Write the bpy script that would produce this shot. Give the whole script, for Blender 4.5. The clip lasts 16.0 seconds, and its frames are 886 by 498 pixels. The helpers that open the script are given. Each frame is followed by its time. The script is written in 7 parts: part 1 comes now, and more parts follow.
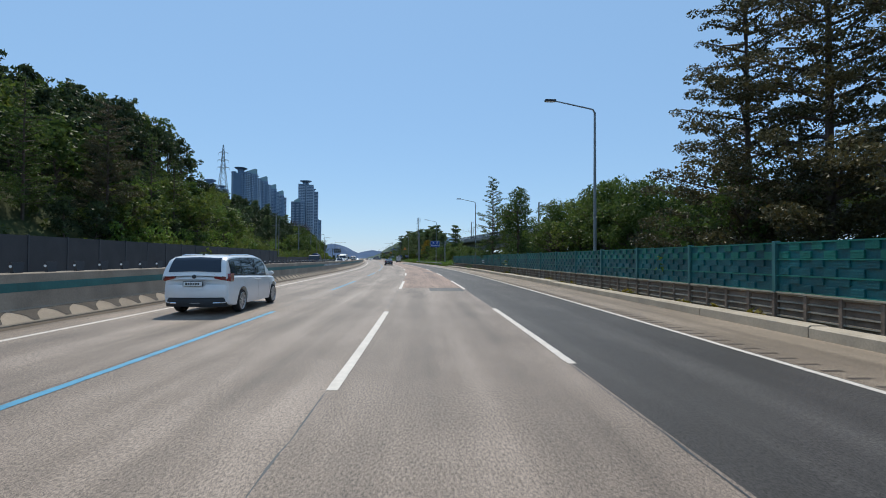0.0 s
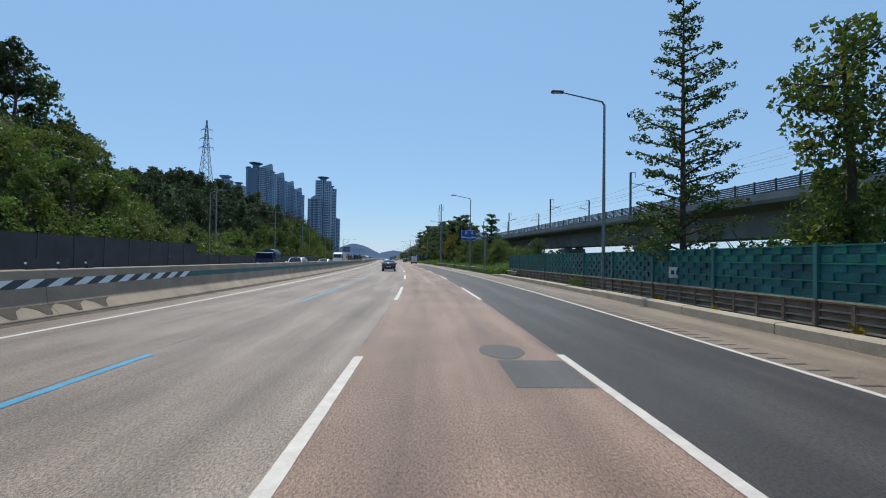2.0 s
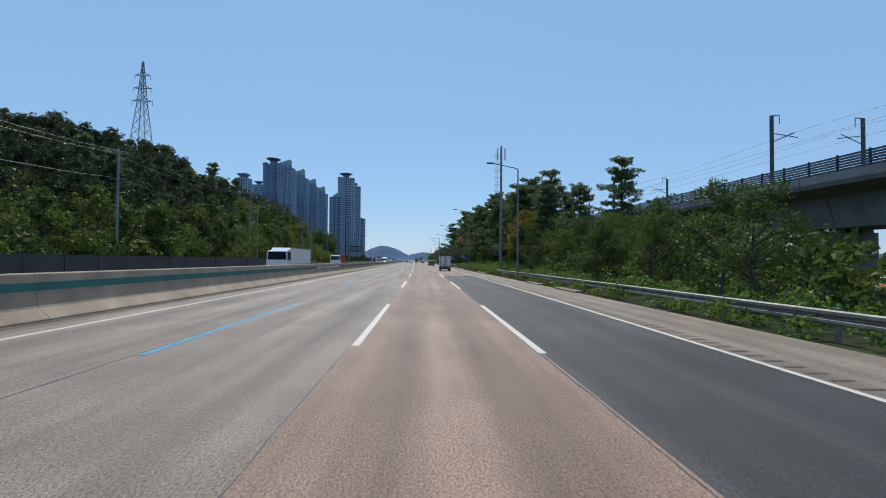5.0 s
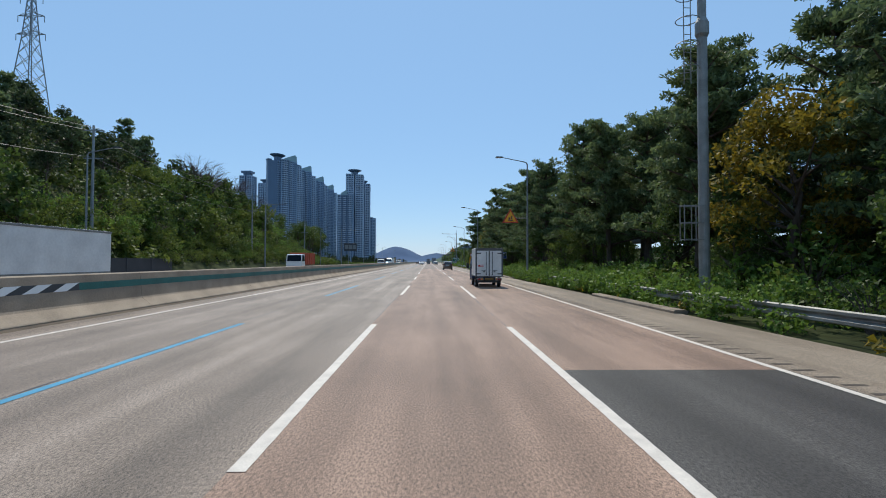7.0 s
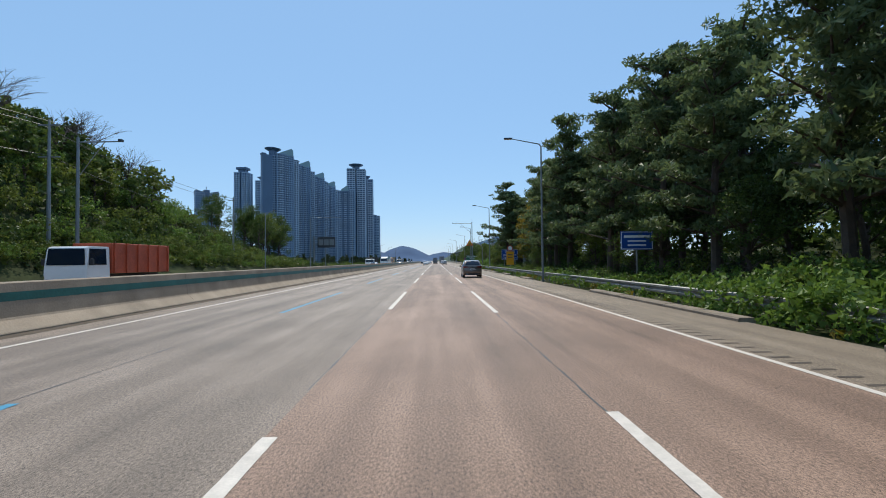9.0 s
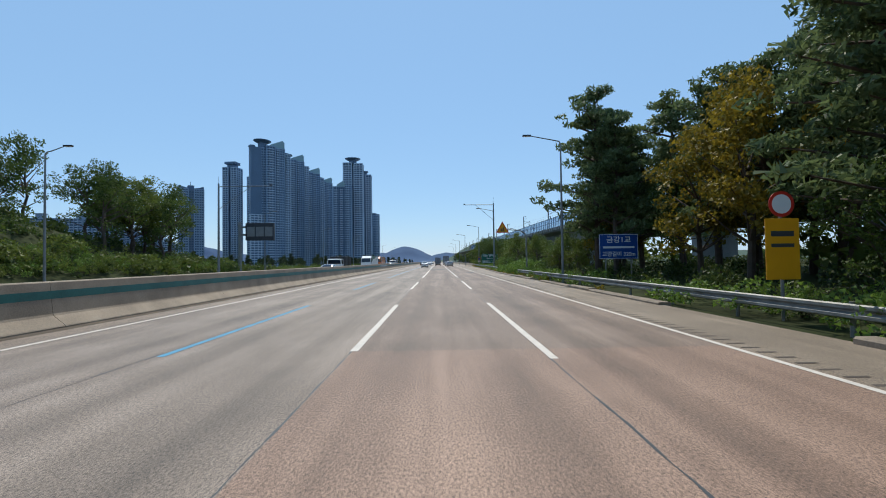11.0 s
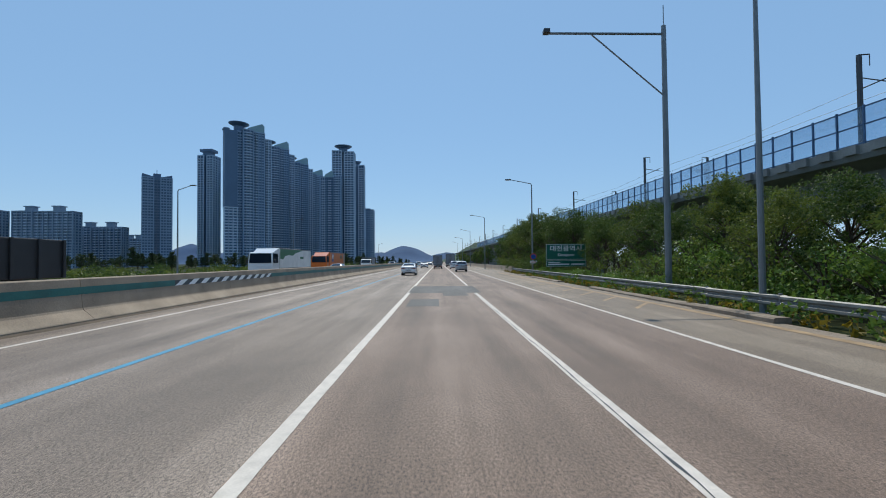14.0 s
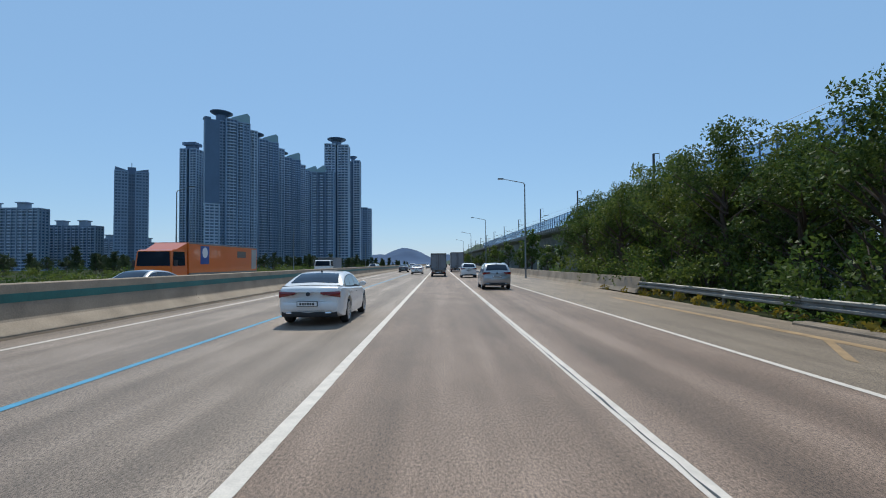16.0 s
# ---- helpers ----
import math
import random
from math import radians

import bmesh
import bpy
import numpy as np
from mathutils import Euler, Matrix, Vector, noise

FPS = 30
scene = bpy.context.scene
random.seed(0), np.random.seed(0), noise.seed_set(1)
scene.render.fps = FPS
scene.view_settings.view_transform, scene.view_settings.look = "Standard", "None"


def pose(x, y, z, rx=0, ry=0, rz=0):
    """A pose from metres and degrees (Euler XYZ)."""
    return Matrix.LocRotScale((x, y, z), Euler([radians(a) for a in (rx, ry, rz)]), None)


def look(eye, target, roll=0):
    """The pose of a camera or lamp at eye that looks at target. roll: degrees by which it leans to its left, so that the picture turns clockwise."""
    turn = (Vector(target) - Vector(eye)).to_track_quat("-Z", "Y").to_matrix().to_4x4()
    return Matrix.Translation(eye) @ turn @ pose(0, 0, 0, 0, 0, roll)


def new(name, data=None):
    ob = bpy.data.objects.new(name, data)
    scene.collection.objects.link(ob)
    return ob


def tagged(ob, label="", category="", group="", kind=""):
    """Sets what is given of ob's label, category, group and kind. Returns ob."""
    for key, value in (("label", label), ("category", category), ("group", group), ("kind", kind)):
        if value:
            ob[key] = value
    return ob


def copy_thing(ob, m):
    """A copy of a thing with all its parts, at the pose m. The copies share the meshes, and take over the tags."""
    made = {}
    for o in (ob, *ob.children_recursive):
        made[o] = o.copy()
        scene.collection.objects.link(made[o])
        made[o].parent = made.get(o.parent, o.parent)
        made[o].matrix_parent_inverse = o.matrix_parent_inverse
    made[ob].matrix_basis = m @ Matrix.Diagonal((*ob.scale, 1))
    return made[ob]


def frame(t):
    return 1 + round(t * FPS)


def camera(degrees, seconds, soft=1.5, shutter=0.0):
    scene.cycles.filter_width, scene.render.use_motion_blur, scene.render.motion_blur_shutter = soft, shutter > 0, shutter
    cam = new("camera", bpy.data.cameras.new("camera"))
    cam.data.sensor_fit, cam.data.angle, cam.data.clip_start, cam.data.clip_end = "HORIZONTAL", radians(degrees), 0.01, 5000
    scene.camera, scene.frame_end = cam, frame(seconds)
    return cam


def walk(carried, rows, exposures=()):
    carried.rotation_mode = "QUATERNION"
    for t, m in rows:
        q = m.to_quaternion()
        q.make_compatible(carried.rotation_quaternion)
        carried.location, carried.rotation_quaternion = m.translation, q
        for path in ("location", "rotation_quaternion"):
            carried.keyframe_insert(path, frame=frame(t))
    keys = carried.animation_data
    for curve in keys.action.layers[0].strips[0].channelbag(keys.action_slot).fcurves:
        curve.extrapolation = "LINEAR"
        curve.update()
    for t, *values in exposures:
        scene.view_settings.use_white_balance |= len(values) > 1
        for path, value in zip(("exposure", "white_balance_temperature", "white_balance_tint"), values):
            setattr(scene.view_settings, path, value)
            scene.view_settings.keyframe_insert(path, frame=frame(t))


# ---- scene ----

# camera and its drive: seconds, x, y, yaw, pitch, roll
DRIVE = [
    (0.0, 0.00, 0.00, 0.00, 1.14, -0.29),
    (0.5, -0.43, 11.86, 0.59, 1.14, -0.45),
    (1.0, -1.00, 23.62, 1.32, 0.96, -0.41),
    (1.5, -1.70, 35.29, 1.98, 1.10, -0.37),
    (2.0, -2.53, 46.92, 2.60, 1.22, -0.81),
    (2.5, -3.50, 58.56, 3.29, 1.33, -0.95),
    (3.0, -4.60, 70.25, 3.97, 1.25, -0.99),
    (3.5, -5.83, 81.93, 4.57, 1.33, -0.94),
    (4.0, -7.18, 93.59, 5.11, 1.35, -0.94),
    (4.5, -8.64, 105.16, 5.66, 1.39, -0.76),
    (5.0, -10.17, 116.60, 6.20, 1.39, -0.44),
    (5.5, -11.76, 127.91, 6.69, 1.38, -0.22),
    (6.0, -13.39, 139.15, 7.11, 1.38, -0.11),
    (6.5, -15.08, 150.41, 7.48, 1.39, -0.10),
    (7.0, -16.82, 161.77, 7.81, 1.49, -0.17),
    (7.5, -18.62, 173.26, 8.06, 1.47, 0.06),
    (8.0, -20.48, 184.88, 8.30, 1.49, 0.22),
    (8.5, -22.38, 196.58, 8.55, 1.46, 0.51),
    (9.0, -24.33, 208.30, 8.72, 1.38, 0.63),
    (9.5, -26.30, 220.00, 8.89, 1.47, 0.64),
    (10.0, -28.28, 231.67, 8.98, 1.42, 0.70),
    (10.5, -30.27, 243.30, 9.02, 1.41, 0.74),
    (11.0, -32.27, 254.88, 9.04, 1.45, 0.76),
    (11.5, -34.25, 266.42, 9.04, 1.51, 0.79),
    (12.0, -36.22, 277.89, 9.04, 1.45, 0.66),
    (12.5, -38.15, 289.26, 9.08, 1.42, 0.49),
    (13.0, -40.06, 300.53, 9.08, 1.44, 0.38),
    (13.5, -41.94, 311.69, 9.08, 1.33, 0.57),
    (14.0, -43.82, 322.76, 9.03, 1.46, 0.50),
    (14.5, -45.68, 333.72, 9.00, 1.36, 0.33),
    (15.0, -47.53, 344.56, 9.05, 1.39, 0.49),
    (15.5, -49.34, 355.25, 9.05, 1.50, 0.64),
    (16.0, -51.12, 365.77, 9.14, 1.72, 0.43),
]
EYE = 1.69
cam = camera(86.13, 16.0, soft=1.0)
walk(cam, [(t, pose(x, y, EYE, 90 + p, r, w)) for t, x, y, w, p, r in DRIVE], exposures=[(0.0, -0.20, 6450, 6), (2.0, -0.24, 6400, 6), (4.0, -0.30, 6330, 6), (7.0, -0.16, 6450, 6), (9.0, -0.11, 6450, 6), (12.0, -0.20, 6480, 5), (13.2, -0.34, 6400, 5), (16.0, -0.30, 6400, 5)])
# ---- sky and sun: clear day, sun high ahead and a little to the left ----
SUN_UP, SUN_TURN = 54, 14
world = bpy.data.worlds.new("sky")
scene.world = world
world.use_nodes = True
wn = world.node_tree
sky = wn.nodes.new("ShaderNodeTexSky")
sky.sky_type, sky.sun_disc = "NISHITA", False
sky.sun_elevation, sky.sun_rotation = radians(SUN_UP), radians(-SUN_TURN)
sky.air_density, sky.dust_density, sky.ozone_density = 1.0, 0.12, 1.3
vivid = wn.nodes.new("ShaderNodeHueSaturation")
vivid.inputs["Hue"].default_value, vivid.inputs["Saturation"].default_value = 0.498, 1.12
wn.links.new(sky.outputs[0], vivid.inputs["Color"])
haze = wn.nodes.new("ShaderNodeMix")
haze.data_type = "RGBA"
haze.inputs["Factor"].default_value = 0.68
haze.inputs["B"].default_value = (2.88, 4.75, 7.72, 1)
wn.links.new(vivid.outputs[0], haze.inputs["A"])
wn.links.new(haze.outputs["Result"], wn.nodes["Background"].inputs[0])
wn.nodes["Background"].inputs[1].default_value = 0.13
lamp = bpy.data.lights.new("sun", "SUN")
lamp.energy, lamp.angle, lamp.color = 3.95, radians(0.53), (1.0, 0.915, 0.80)
sun = new("sun", lamp)
sun.matrix_world = look((0, 0, 0), (math.sin(radians(SUN_TURN)) * math.cos(radians(SUN_UP)), -math.cos(radians(SUN_TURN)) * math.cos(radians(SUN_UP)), -math.sin(radians(SUN_UP))))
sun.location = (0, 0, 300)

# ---- materials ----


def surf(name, base, rough=0.6, metal=0.0, var=0.18, scale=1.5, fine=40.0, bump=0.15, second=None, spec=0.5, coat=0.0):
    """A painted, stony or metal surface: two scales of tone and a fine relief."""
    m = bpy.data.materials.new(name)
    m.use_nodes = True
    nt = m.node_tree
    bs = nt.nodes["Principled BSDF"]
    bs.inputs["Roughness"].default_value, bs.inputs["Metallic"].default_value = rough, metal
    bs.inputs["Specular IOR Level"].default_value = spec
    bs.inputs["Coat Weight"].default_value = coat
    tc = nt.nodes.new("ShaderNodeTexCoord")
    n1, n2 = nt.nodes.new("ShaderNodeTexNoise"), nt.nodes.new("ShaderNodeTexNoise")
    n1.inputs["Scale"].default_value, n2.inputs["Scale"].default_value = scale, fine
    n1.inputs["Detail"].default_value, n2.inputs["Detail"].default_value = 4, 3
    for n in (n1, n2):
        nt.links.new(tc.outputs["Object"], n.inputs["Vector"])
    add = nt.nodes.new("ShaderNodeMath")
    add.operation = "MULTIPLY_ADD"
    nt.links.new(n2.outputs["Fac"], add.inputs[0])
    add.inputs[1].default_value = 0.45
    nt.links.new(n1.outputs["Fac"], add.inputs[2])
    ramp = nt.nodes.new("ShaderNodeValToRGB")
    ramp.color_ramp.elements[0].position, ramp.color_ramp.elements[1].position = 0.45, 1.0
    lo = [c * (1 - var) for c in base]
    hi = [min(1, c * (1 + var)) for c in (second or base)]
    ramp.color_ramp.elements[0].color, ramp.color_ramp.elements[1].color = (*lo, 1), (*hi, 1)
    nt.links.new(add.outputs[0], ramp.inputs[0])
    nt.links.new(ramp.outputs[0], bs.inputs["Base Color"])
    if bump:
        b = nt.nodes.new("ShaderNodeBump")
        b.inputs["Strength"].default_value, b.inputs["Distance"].default_value = bump, 0.02
        nt.links.new(n2.outputs["Fac"], b.inputs["Height"])
        nt.links.new(b.outputs[0], bs.inputs["Normal"])
    return m


def pavement(name, base, second, speck=0.85, track=0.2):
    """Worn asphalt or concrete; its UV holds metres along and across the road."""
    m = bpy.data.materials.new(name)
    m.use_nodes = True
    nt = m.node_tree
    bs = nt.nodes["Principled BSDF"]
    bs.inputs["Roughness"].default_value = 0.62
    bs.inputs["Specular IOR Level"].default_value = 0.35
    uv = nt.nodes.new("ShaderNodeUVMap")
    uv.uv_map = "road"
    st = nt.nodes.new("ShaderNodeMapping")
    st.inputs["Scale"].default_value = (0.035, 0.9, 1)
    nt.links.new(uv.outputs[0], st.inputs["Vector"])
    streak, blot, grit, stone = [nt.nodes.new("ShaderNodeTexNoise") for _ in range(4)]
    nt.links.new(st.outputs[0], streak.inputs["Vector"])
    for n, s, d in ((streak, 1.6, 5), (blot, 0.5, 6), (grit, 42, 5), (stone, 150, 2)):
        n.inputs["Scale"].default_value, n.inputs["Detail"].default_value = s, d
    blot.inputs["Roughness"].default_value = 0.62
    drawn = nt.nodes.new("ShaderNodeMapping")
    drawn.inputs["Scale"].default_value = (0.55, 1.0, 1)
    nt.links.new(uv.outputs[0], drawn.inputs["Vector"])
    for n in (blot, grit, stone):
        nt.links.new(drawn.outputs[0], n.inputs["Vector"])
    sep = nt.nodes.new("ShaderNodeSeparateXYZ")
    nt.links.new(uv.outputs[0], sep.inputs[0])
    # tyre tracks polished a little darker, twice in each 3.6 m lane
    wave = nt.nodes.new("ShaderNodeMath")
    wave.operation = "MULTIPLY"
    wave.inputs[1].default_value = 2 * math.pi / 1.8
    nt.links.new(sep.outputs[1], wave.inputs[0])
    cosn = nt.nodes.new("ShaderNodeMath")
    cosn.operation = "COSINE"
    nt.links.new(wave.outputs[0], cosn.inputs[0])

    def mad(a, k, b):
        x = nt.nodes.new("ShaderNodeMath")
        x.operation = "MULTIPLY_ADD"
        nt.links.new(a, x.inputs[0])
        x.inputs[1].default_value = k
        if isinstance(b, float):
            x.inputs[2].default_value = b
        else:
            nt.links.new(b, x.inputs[2])
        return x.outputs[0]

    v = mad(streak.outputs["Fac"], 0.8, 0.0)
    v = mad(blot.outputs["Fac"], 0.7, v)
    v = mad(cosn.outputs[0], track * 0.3, v)
    ramp = nt.nodes.new("ShaderNodeValToRGB")
    e = ramp.color_ramp.elements
    e[0].position, e[1].position = 0.48, 1.0
    e[0].color = (*[c * 0.60 for c in base], 1)
    e[1].color = (*[c * 1.18 for c in second], 1)
    mid = e.new(0.74)
    mid.color = (*base, 1)
    nt.links.new(v, ramp.inputs[0])
    # pale and dark stones in the surface
    g = mad(stone.outputs["Fac"], 1.0, 0.0)
    g = mad(grit.outputs["Fac"], 0.7, g)
    gr = nt.nodes.new("ShaderNodeMapRange")
    gr.inputs["From Min"].default_value, gr.inputs["From Max"].default_value = 0.62, 1.08
    gr.inputs["To Min"].default_value, gr.inputs["To Max"].default_value = 1 - speck, 1 + speck * 1.3
    nt.links.new(g, gr.inputs["Value"])
    mul = nt.nodes.new("ShaderNodeVectorMath")
    mul.operation = "SCALE"
    nt.links.new(ramp.outputs[0], mul.inputs[0])
    nt.links.new(gr.outputs[0], mul.inputs["Scale"])
    nt.links.new(mul.outputs[0], bs.inputs["Base Color"])
    b = nt.nodes.new("ShaderNodeBump")
    b.inputs["Strength"].default_value, b.inputs["Distance"].default_value = 0.4, 0.010
    nt.links.new(mad(stone.outputs["Fac"], 1.0, grit.outputs["Fac"]), b.inputs["Height"])
    nt.links.new(b.outputs[0], bs.inputs["Normal"])
    return m


def leafy(name, dark, light, glow=0.3):
    """Leaves: tone differs from leaf to leaf, part of the light passes through."""
    m = bpy.data.materials.new(name)
    m.use_nodes = True
    nt = m.node_tree
    bs = nt.nodes["Principled BSDF"]
    bs.inputs["Roughness"].default_value = 0.55
    bs.inputs["Specular IOR Level"].default_value = 0.3
    geo = nt.nodes.new("ShaderNodeNewGeometry")
    info = nt.nodes.new("ShaderNodeObjectInfo")
    mx = nt.nodes.new("ShaderNodeMath")
    mx.operation = "MULTIPLY_ADD"
    nt.links.new(info.outputs["Random"], mx.inputs[0])
    mx.inputs[1].default_value = 0.4
    nt.links.new(geo.outputs["Random Per Island"], mx.inputs[2])
    ramp = nt.nodes.new("ShaderNodeValToRGB")
    ramp.color_ramp.elements[0].color, ramp.color_ramp.elements[1].color = (*[c * 0.78 for c in dark], 1), (*[c * 0.84 for c in light], 1)
    ramp.color_ramp.elements[0].position, ramp.color_ramp.elements[1].position = 0.1, 0.99
    nt.links.new(mx.outputs[0], ramp.inputs[0])
    nt.links.new(ramp.outputs[0], bs.inputs["Base Color"])
    tr = nt.nodes.new("ShaderNodeBsdfTranslucent")
    nt.links.new(ramp.outputs[0], tr.inputs[0])
    ms = nt.nodes.new("ShaderNodeMixShader")
    ms.inputs[0].default_value = glow
    nt.links.new(bs.outputs[0], ms.inputs[1])
    nt.links.new(tr.outputs[0], ms.inputs[2])
    nt.links.new(ms.outputs[0], nt.nodes["Material Output"].inputs[0])
    return m


M_GREY = pavement("worn_grey_pavement", (0.192, 0.149, 0.116), (0.250, 0.197, 0.157))
M_BROWN = pavement("brown_pavement", (0.210, 0.133, 0.094), (0.273, 0.178, 0.128))
M_DARK = pavement("dark_asphalt", (0.0385, 0.0345, 0.032), (0.058, 0.0525, 0.048), speck=1.1)
M_FADED = pavement("faded_brown_pavement", (0.168, 0.116, 0.085), (0.220, 0.158, 0.120))
M_PATCH = pavement("grey_repair_asphalt", (0.074, 0.069, 0.063), (0.10, 0.093, 0.085), track=0.0)
M_TAN = pavement("tan_shoulder", (0.195, 0.150, 0.108), (0.25, 0.198, 0.146), track=0.0)
M_WHITE = surf("white_line_paint", (0.64, 0.575, 0.50), 0.65, var=0.16, scale=5, fine=45, bump=0.2)
M_BLUE = surf("blue_line_paint", (0.055, 0.27, 0.42), 0.6, var=0.25, scale=2, fine=26, bump=0.3)
M_ORANGE = surf("faded_orange_paint", (0.36, 0.235, 0.12), 0.6, var=0.4, scale=2, fine=20)
M_CONC = surf("weathered_concrete", (0.33, 0.26, 0.19), 0.85, var=0.3, scale=0.8, fine=22, bump=0.3)
M_CONC2 = surf("grey_viaduct_concrete", (0.23, 0.235, 0.225), 0.85, var=0.28, scale=0.35, fine=8, bump=0.2)
M_GRIT = surf("brown_road_grit", (0.105, 0.078, 0.055), 0.95, var=0.4, scale=1.6, fine=30, bump=0.5)
M_SCALLOP = surf("dark_grime", (0.085, 0.068, 0.052), 0.9, var=0.35, scale=3, fine=30, bump=0.2)
M_GROOVE = surf("milled_groove", (0.085, 0.066, 0.052), 0.9, var=0.3, scale=3, fine=40, bump=0.3)
M_KERB = surf("dirty_kerb_concrete", (0.24, 0.19, 0.14), 0.9, var=0.4, scale=1.4, fine=18, bump=0.5)
M_TEAL = surf("teal_band_paint", (0.02, 0.12, 0.105), 0.5, var=0.3, scale=1.0, fine=14)
M_BLACKP = surf("black_band_paint", (0.045, 0.05, 0.055), 0.5, var=0.2)
M_FENCE = surf("teal_green_plastic_panel", (0.008, 0.088, 0.112), 0.45, var=0.4, scale=0.9, fine=20, second=(0.010, 0.118, 0.128))
M_FENCE2 = surf("bright_green_plastic_panel", (0.012, 0.165, 0.128), 0.45, var=0.35, scale=0.9, fine=20)
M_POST = surf("teal_painted_steel_post", (0.05, 0.18, 0.18), 0.45, 0.2, var=0.2)
M_STEEL = surf("galvanised_steel", (0.25, 0.25, 0.235), 0.6, 0.5, var=0.3, scale=2, fine=30, bump=0.05)
M_POLE = surf("grey_painted_pole", (0.20, 0.22, 0.23), 0.45, 0.3, var=0.15, bump=0.03)
M_DARKMETAL = surf("dark_metal", (0.045, 0.05, 0.058), 0.5, 0.3, var=0.2, bump=0.05)
M_BRICK = surf("brown_precast_block", (0.27, 0.185, 0.13), 0.85, var=0.35, scale=2.2, fine=18, bump=0.4)
M_LEDGE = surf("sandy_concrete", (0.43, 0.36, 0.27), 0.85, var=0.25, scale=1.2, fine=20, bump=0.3)
M_WALL = surf("dark_grey_noise_wall", (0.036, 0.037, 0.040), 0.7, var=0.3, scale=0.6, fine=10)
M_GROUND = surf("grassy_earth", (0.026, 0.033, 0.012), 0.95, var=0.5, scale=0.25, fine=3.5, bump=0.8, second=(0.036, 0.045, 0.017), spec=0.1)
M_BARK = surf("brown_bark", (0.085, 0.062, 0.046), 0.9, var=0.35, scale=3, fine=20, bump=0.6)
M_SIGNBLUE = surf("blue_sign_sheet", (0.008, 0.06, 0.28), 0.4, var=0.08, bump=0)
M_SIGNGREEN = surf("green_sign_sheet", (0.008, 0.115, 0.075), 0.4, var=0.08, bump=0)
M_SIGNWHITE = surf("white_sign_sheet", (0.78, 0.79, 0.78), 0.4, var=0.04, bump=0)
M_RED = surf("red_paint", (0.55, 0.035, 0.02), 0.4, var=0.1, bump=0)
M_YELLOW = surf("yellow_sign_sheet", (0.80, 0.36, 0.01), 0.4, var=0.08, bump=0)
L_BROAD = leafy("broad_leaves", (0.032, 0.070, 0.017), (0.115, 0.170, 0.037), 0.44)
L_LIGHT = leafy("light_leaves", (0.058, 0.105, 0.019), (0.185, 0.23, 0.046), 0.46)
L_PINE = leafy("pine_needles", (0.062, 0.110, 0.052), (0.19, 0.250, 0.100), 0.45)
L_FIR = leafy("dark_conifer_needles", (0.022, 0.045, 0.020), (0.075, 0.105, 0.040), 0.35)
L_UNDER = leafy("undergrowth_leaves", (0.028, 0.058, 0.015), (0.105, 0.14, 0.032), 0.4)
L_OLIVE = leafy("rusty_needles", (0.045, 0.055, 0.026), (0.13, 0.11, 0.045), 0.3)
L_GOLD = leafy("autumn_leaves", (0.11, 0.11, 0.015), (0.34, 0.25, 0.03), 0.4)
L_VINE = leafy("vine_leaves", (0.05, 0.115, 0.018), (0.20, 0.31, 0.055), 0.42)

# ---- the line of the road: metres along, heading ----
TURN = [(-160, -7.0), (-60, -1.45), (0, 1.52), (20, 3.12), (40, 3.7), (60, 5.05), (80, 6.52), (100, 7.66), (120, 8.3), (140, 8.66), (160, 8.94), (180, 9.16), (200, 9.36), (220, 9.62), (240, 9.66), (270, 9.63), (300, 9.68), (330, 9.74), (360, 9.51), (400, 9.56), (4000, 9.6)]
SS = np.arange(-160, 4001, 1.0)
HH = np.radians(np.interp(SS, [a for a, b in TURN], [b for a, b in TURN]))
HH = np.convolve(np.pad(HH, 10, mode="edge"), np.ones(21) / 21, mode="valid")
XX = np.concatenate([[0], np.cumsum(-np.sin((HH[1:] + HH[:-1]) / 2))])
YY = np.concatenate([[0], np.cumsum(np.cos((HH[1:] + HH[:-1]) / 2))])
XX, YY = XX - np.interp(0, SS, XX) - 1.256, YY - np.interp(0, SS, YY) - 0.04


def at(s, u, z=0.0):
    """The place s metres along the road, u metres right of the lane's left line."""
    h = float(np.interp(s, SS, HH))
    return Vector((float(np.interp(s, SS, XX)) + math.cos(h) * u, float(np.interp(s, SS, YY)) + math.sin(h) * u, z))


def facing(s, u, z=0.0, turn=0.0):
    """A pose there, whose y axis points along the road."""
    return Matrix.Translation(at(s, u, z)) @ Matrix.Rotation(float(np.interp(s, SS, HH)) + radians(turn), 4, "Z")


# ---- mesh helpers ----


def obj(name, bm, mats, m=None, smooth=False):
    me = bpy.data.meshes.new(name)
    bm.normal_update()
    bm.to_mesh(me)
    bm.free()
    for k in mats if isinstance(mats, (list, tuple)) else [mats]:
        me.materials.append(k)
    if smooth:
        me.shade_smooth()
    ob = new(name, me)
    if m is not None:
        ob.matrix_world = m
    return ob


def part(name, bm, mat, parent, label="", smooth=False):
    ob = obj(name, bm, mat, None, smooth)
    ob.parent = parent
    return tagged(ob, label)


def share(name, me, parent, m):
    """One more piece on the same mesh."""
    ob = new(name, me)
    ob.parent = parent
    ob.matrix_basis = m
    return ob


def thing(name, m, label, category, group="", kind=""):
    ob = new(name)
    ob.empty_display_size = 0.2
    ob.matrix_world = m
    return tagged(ob, label, category, group, kind)


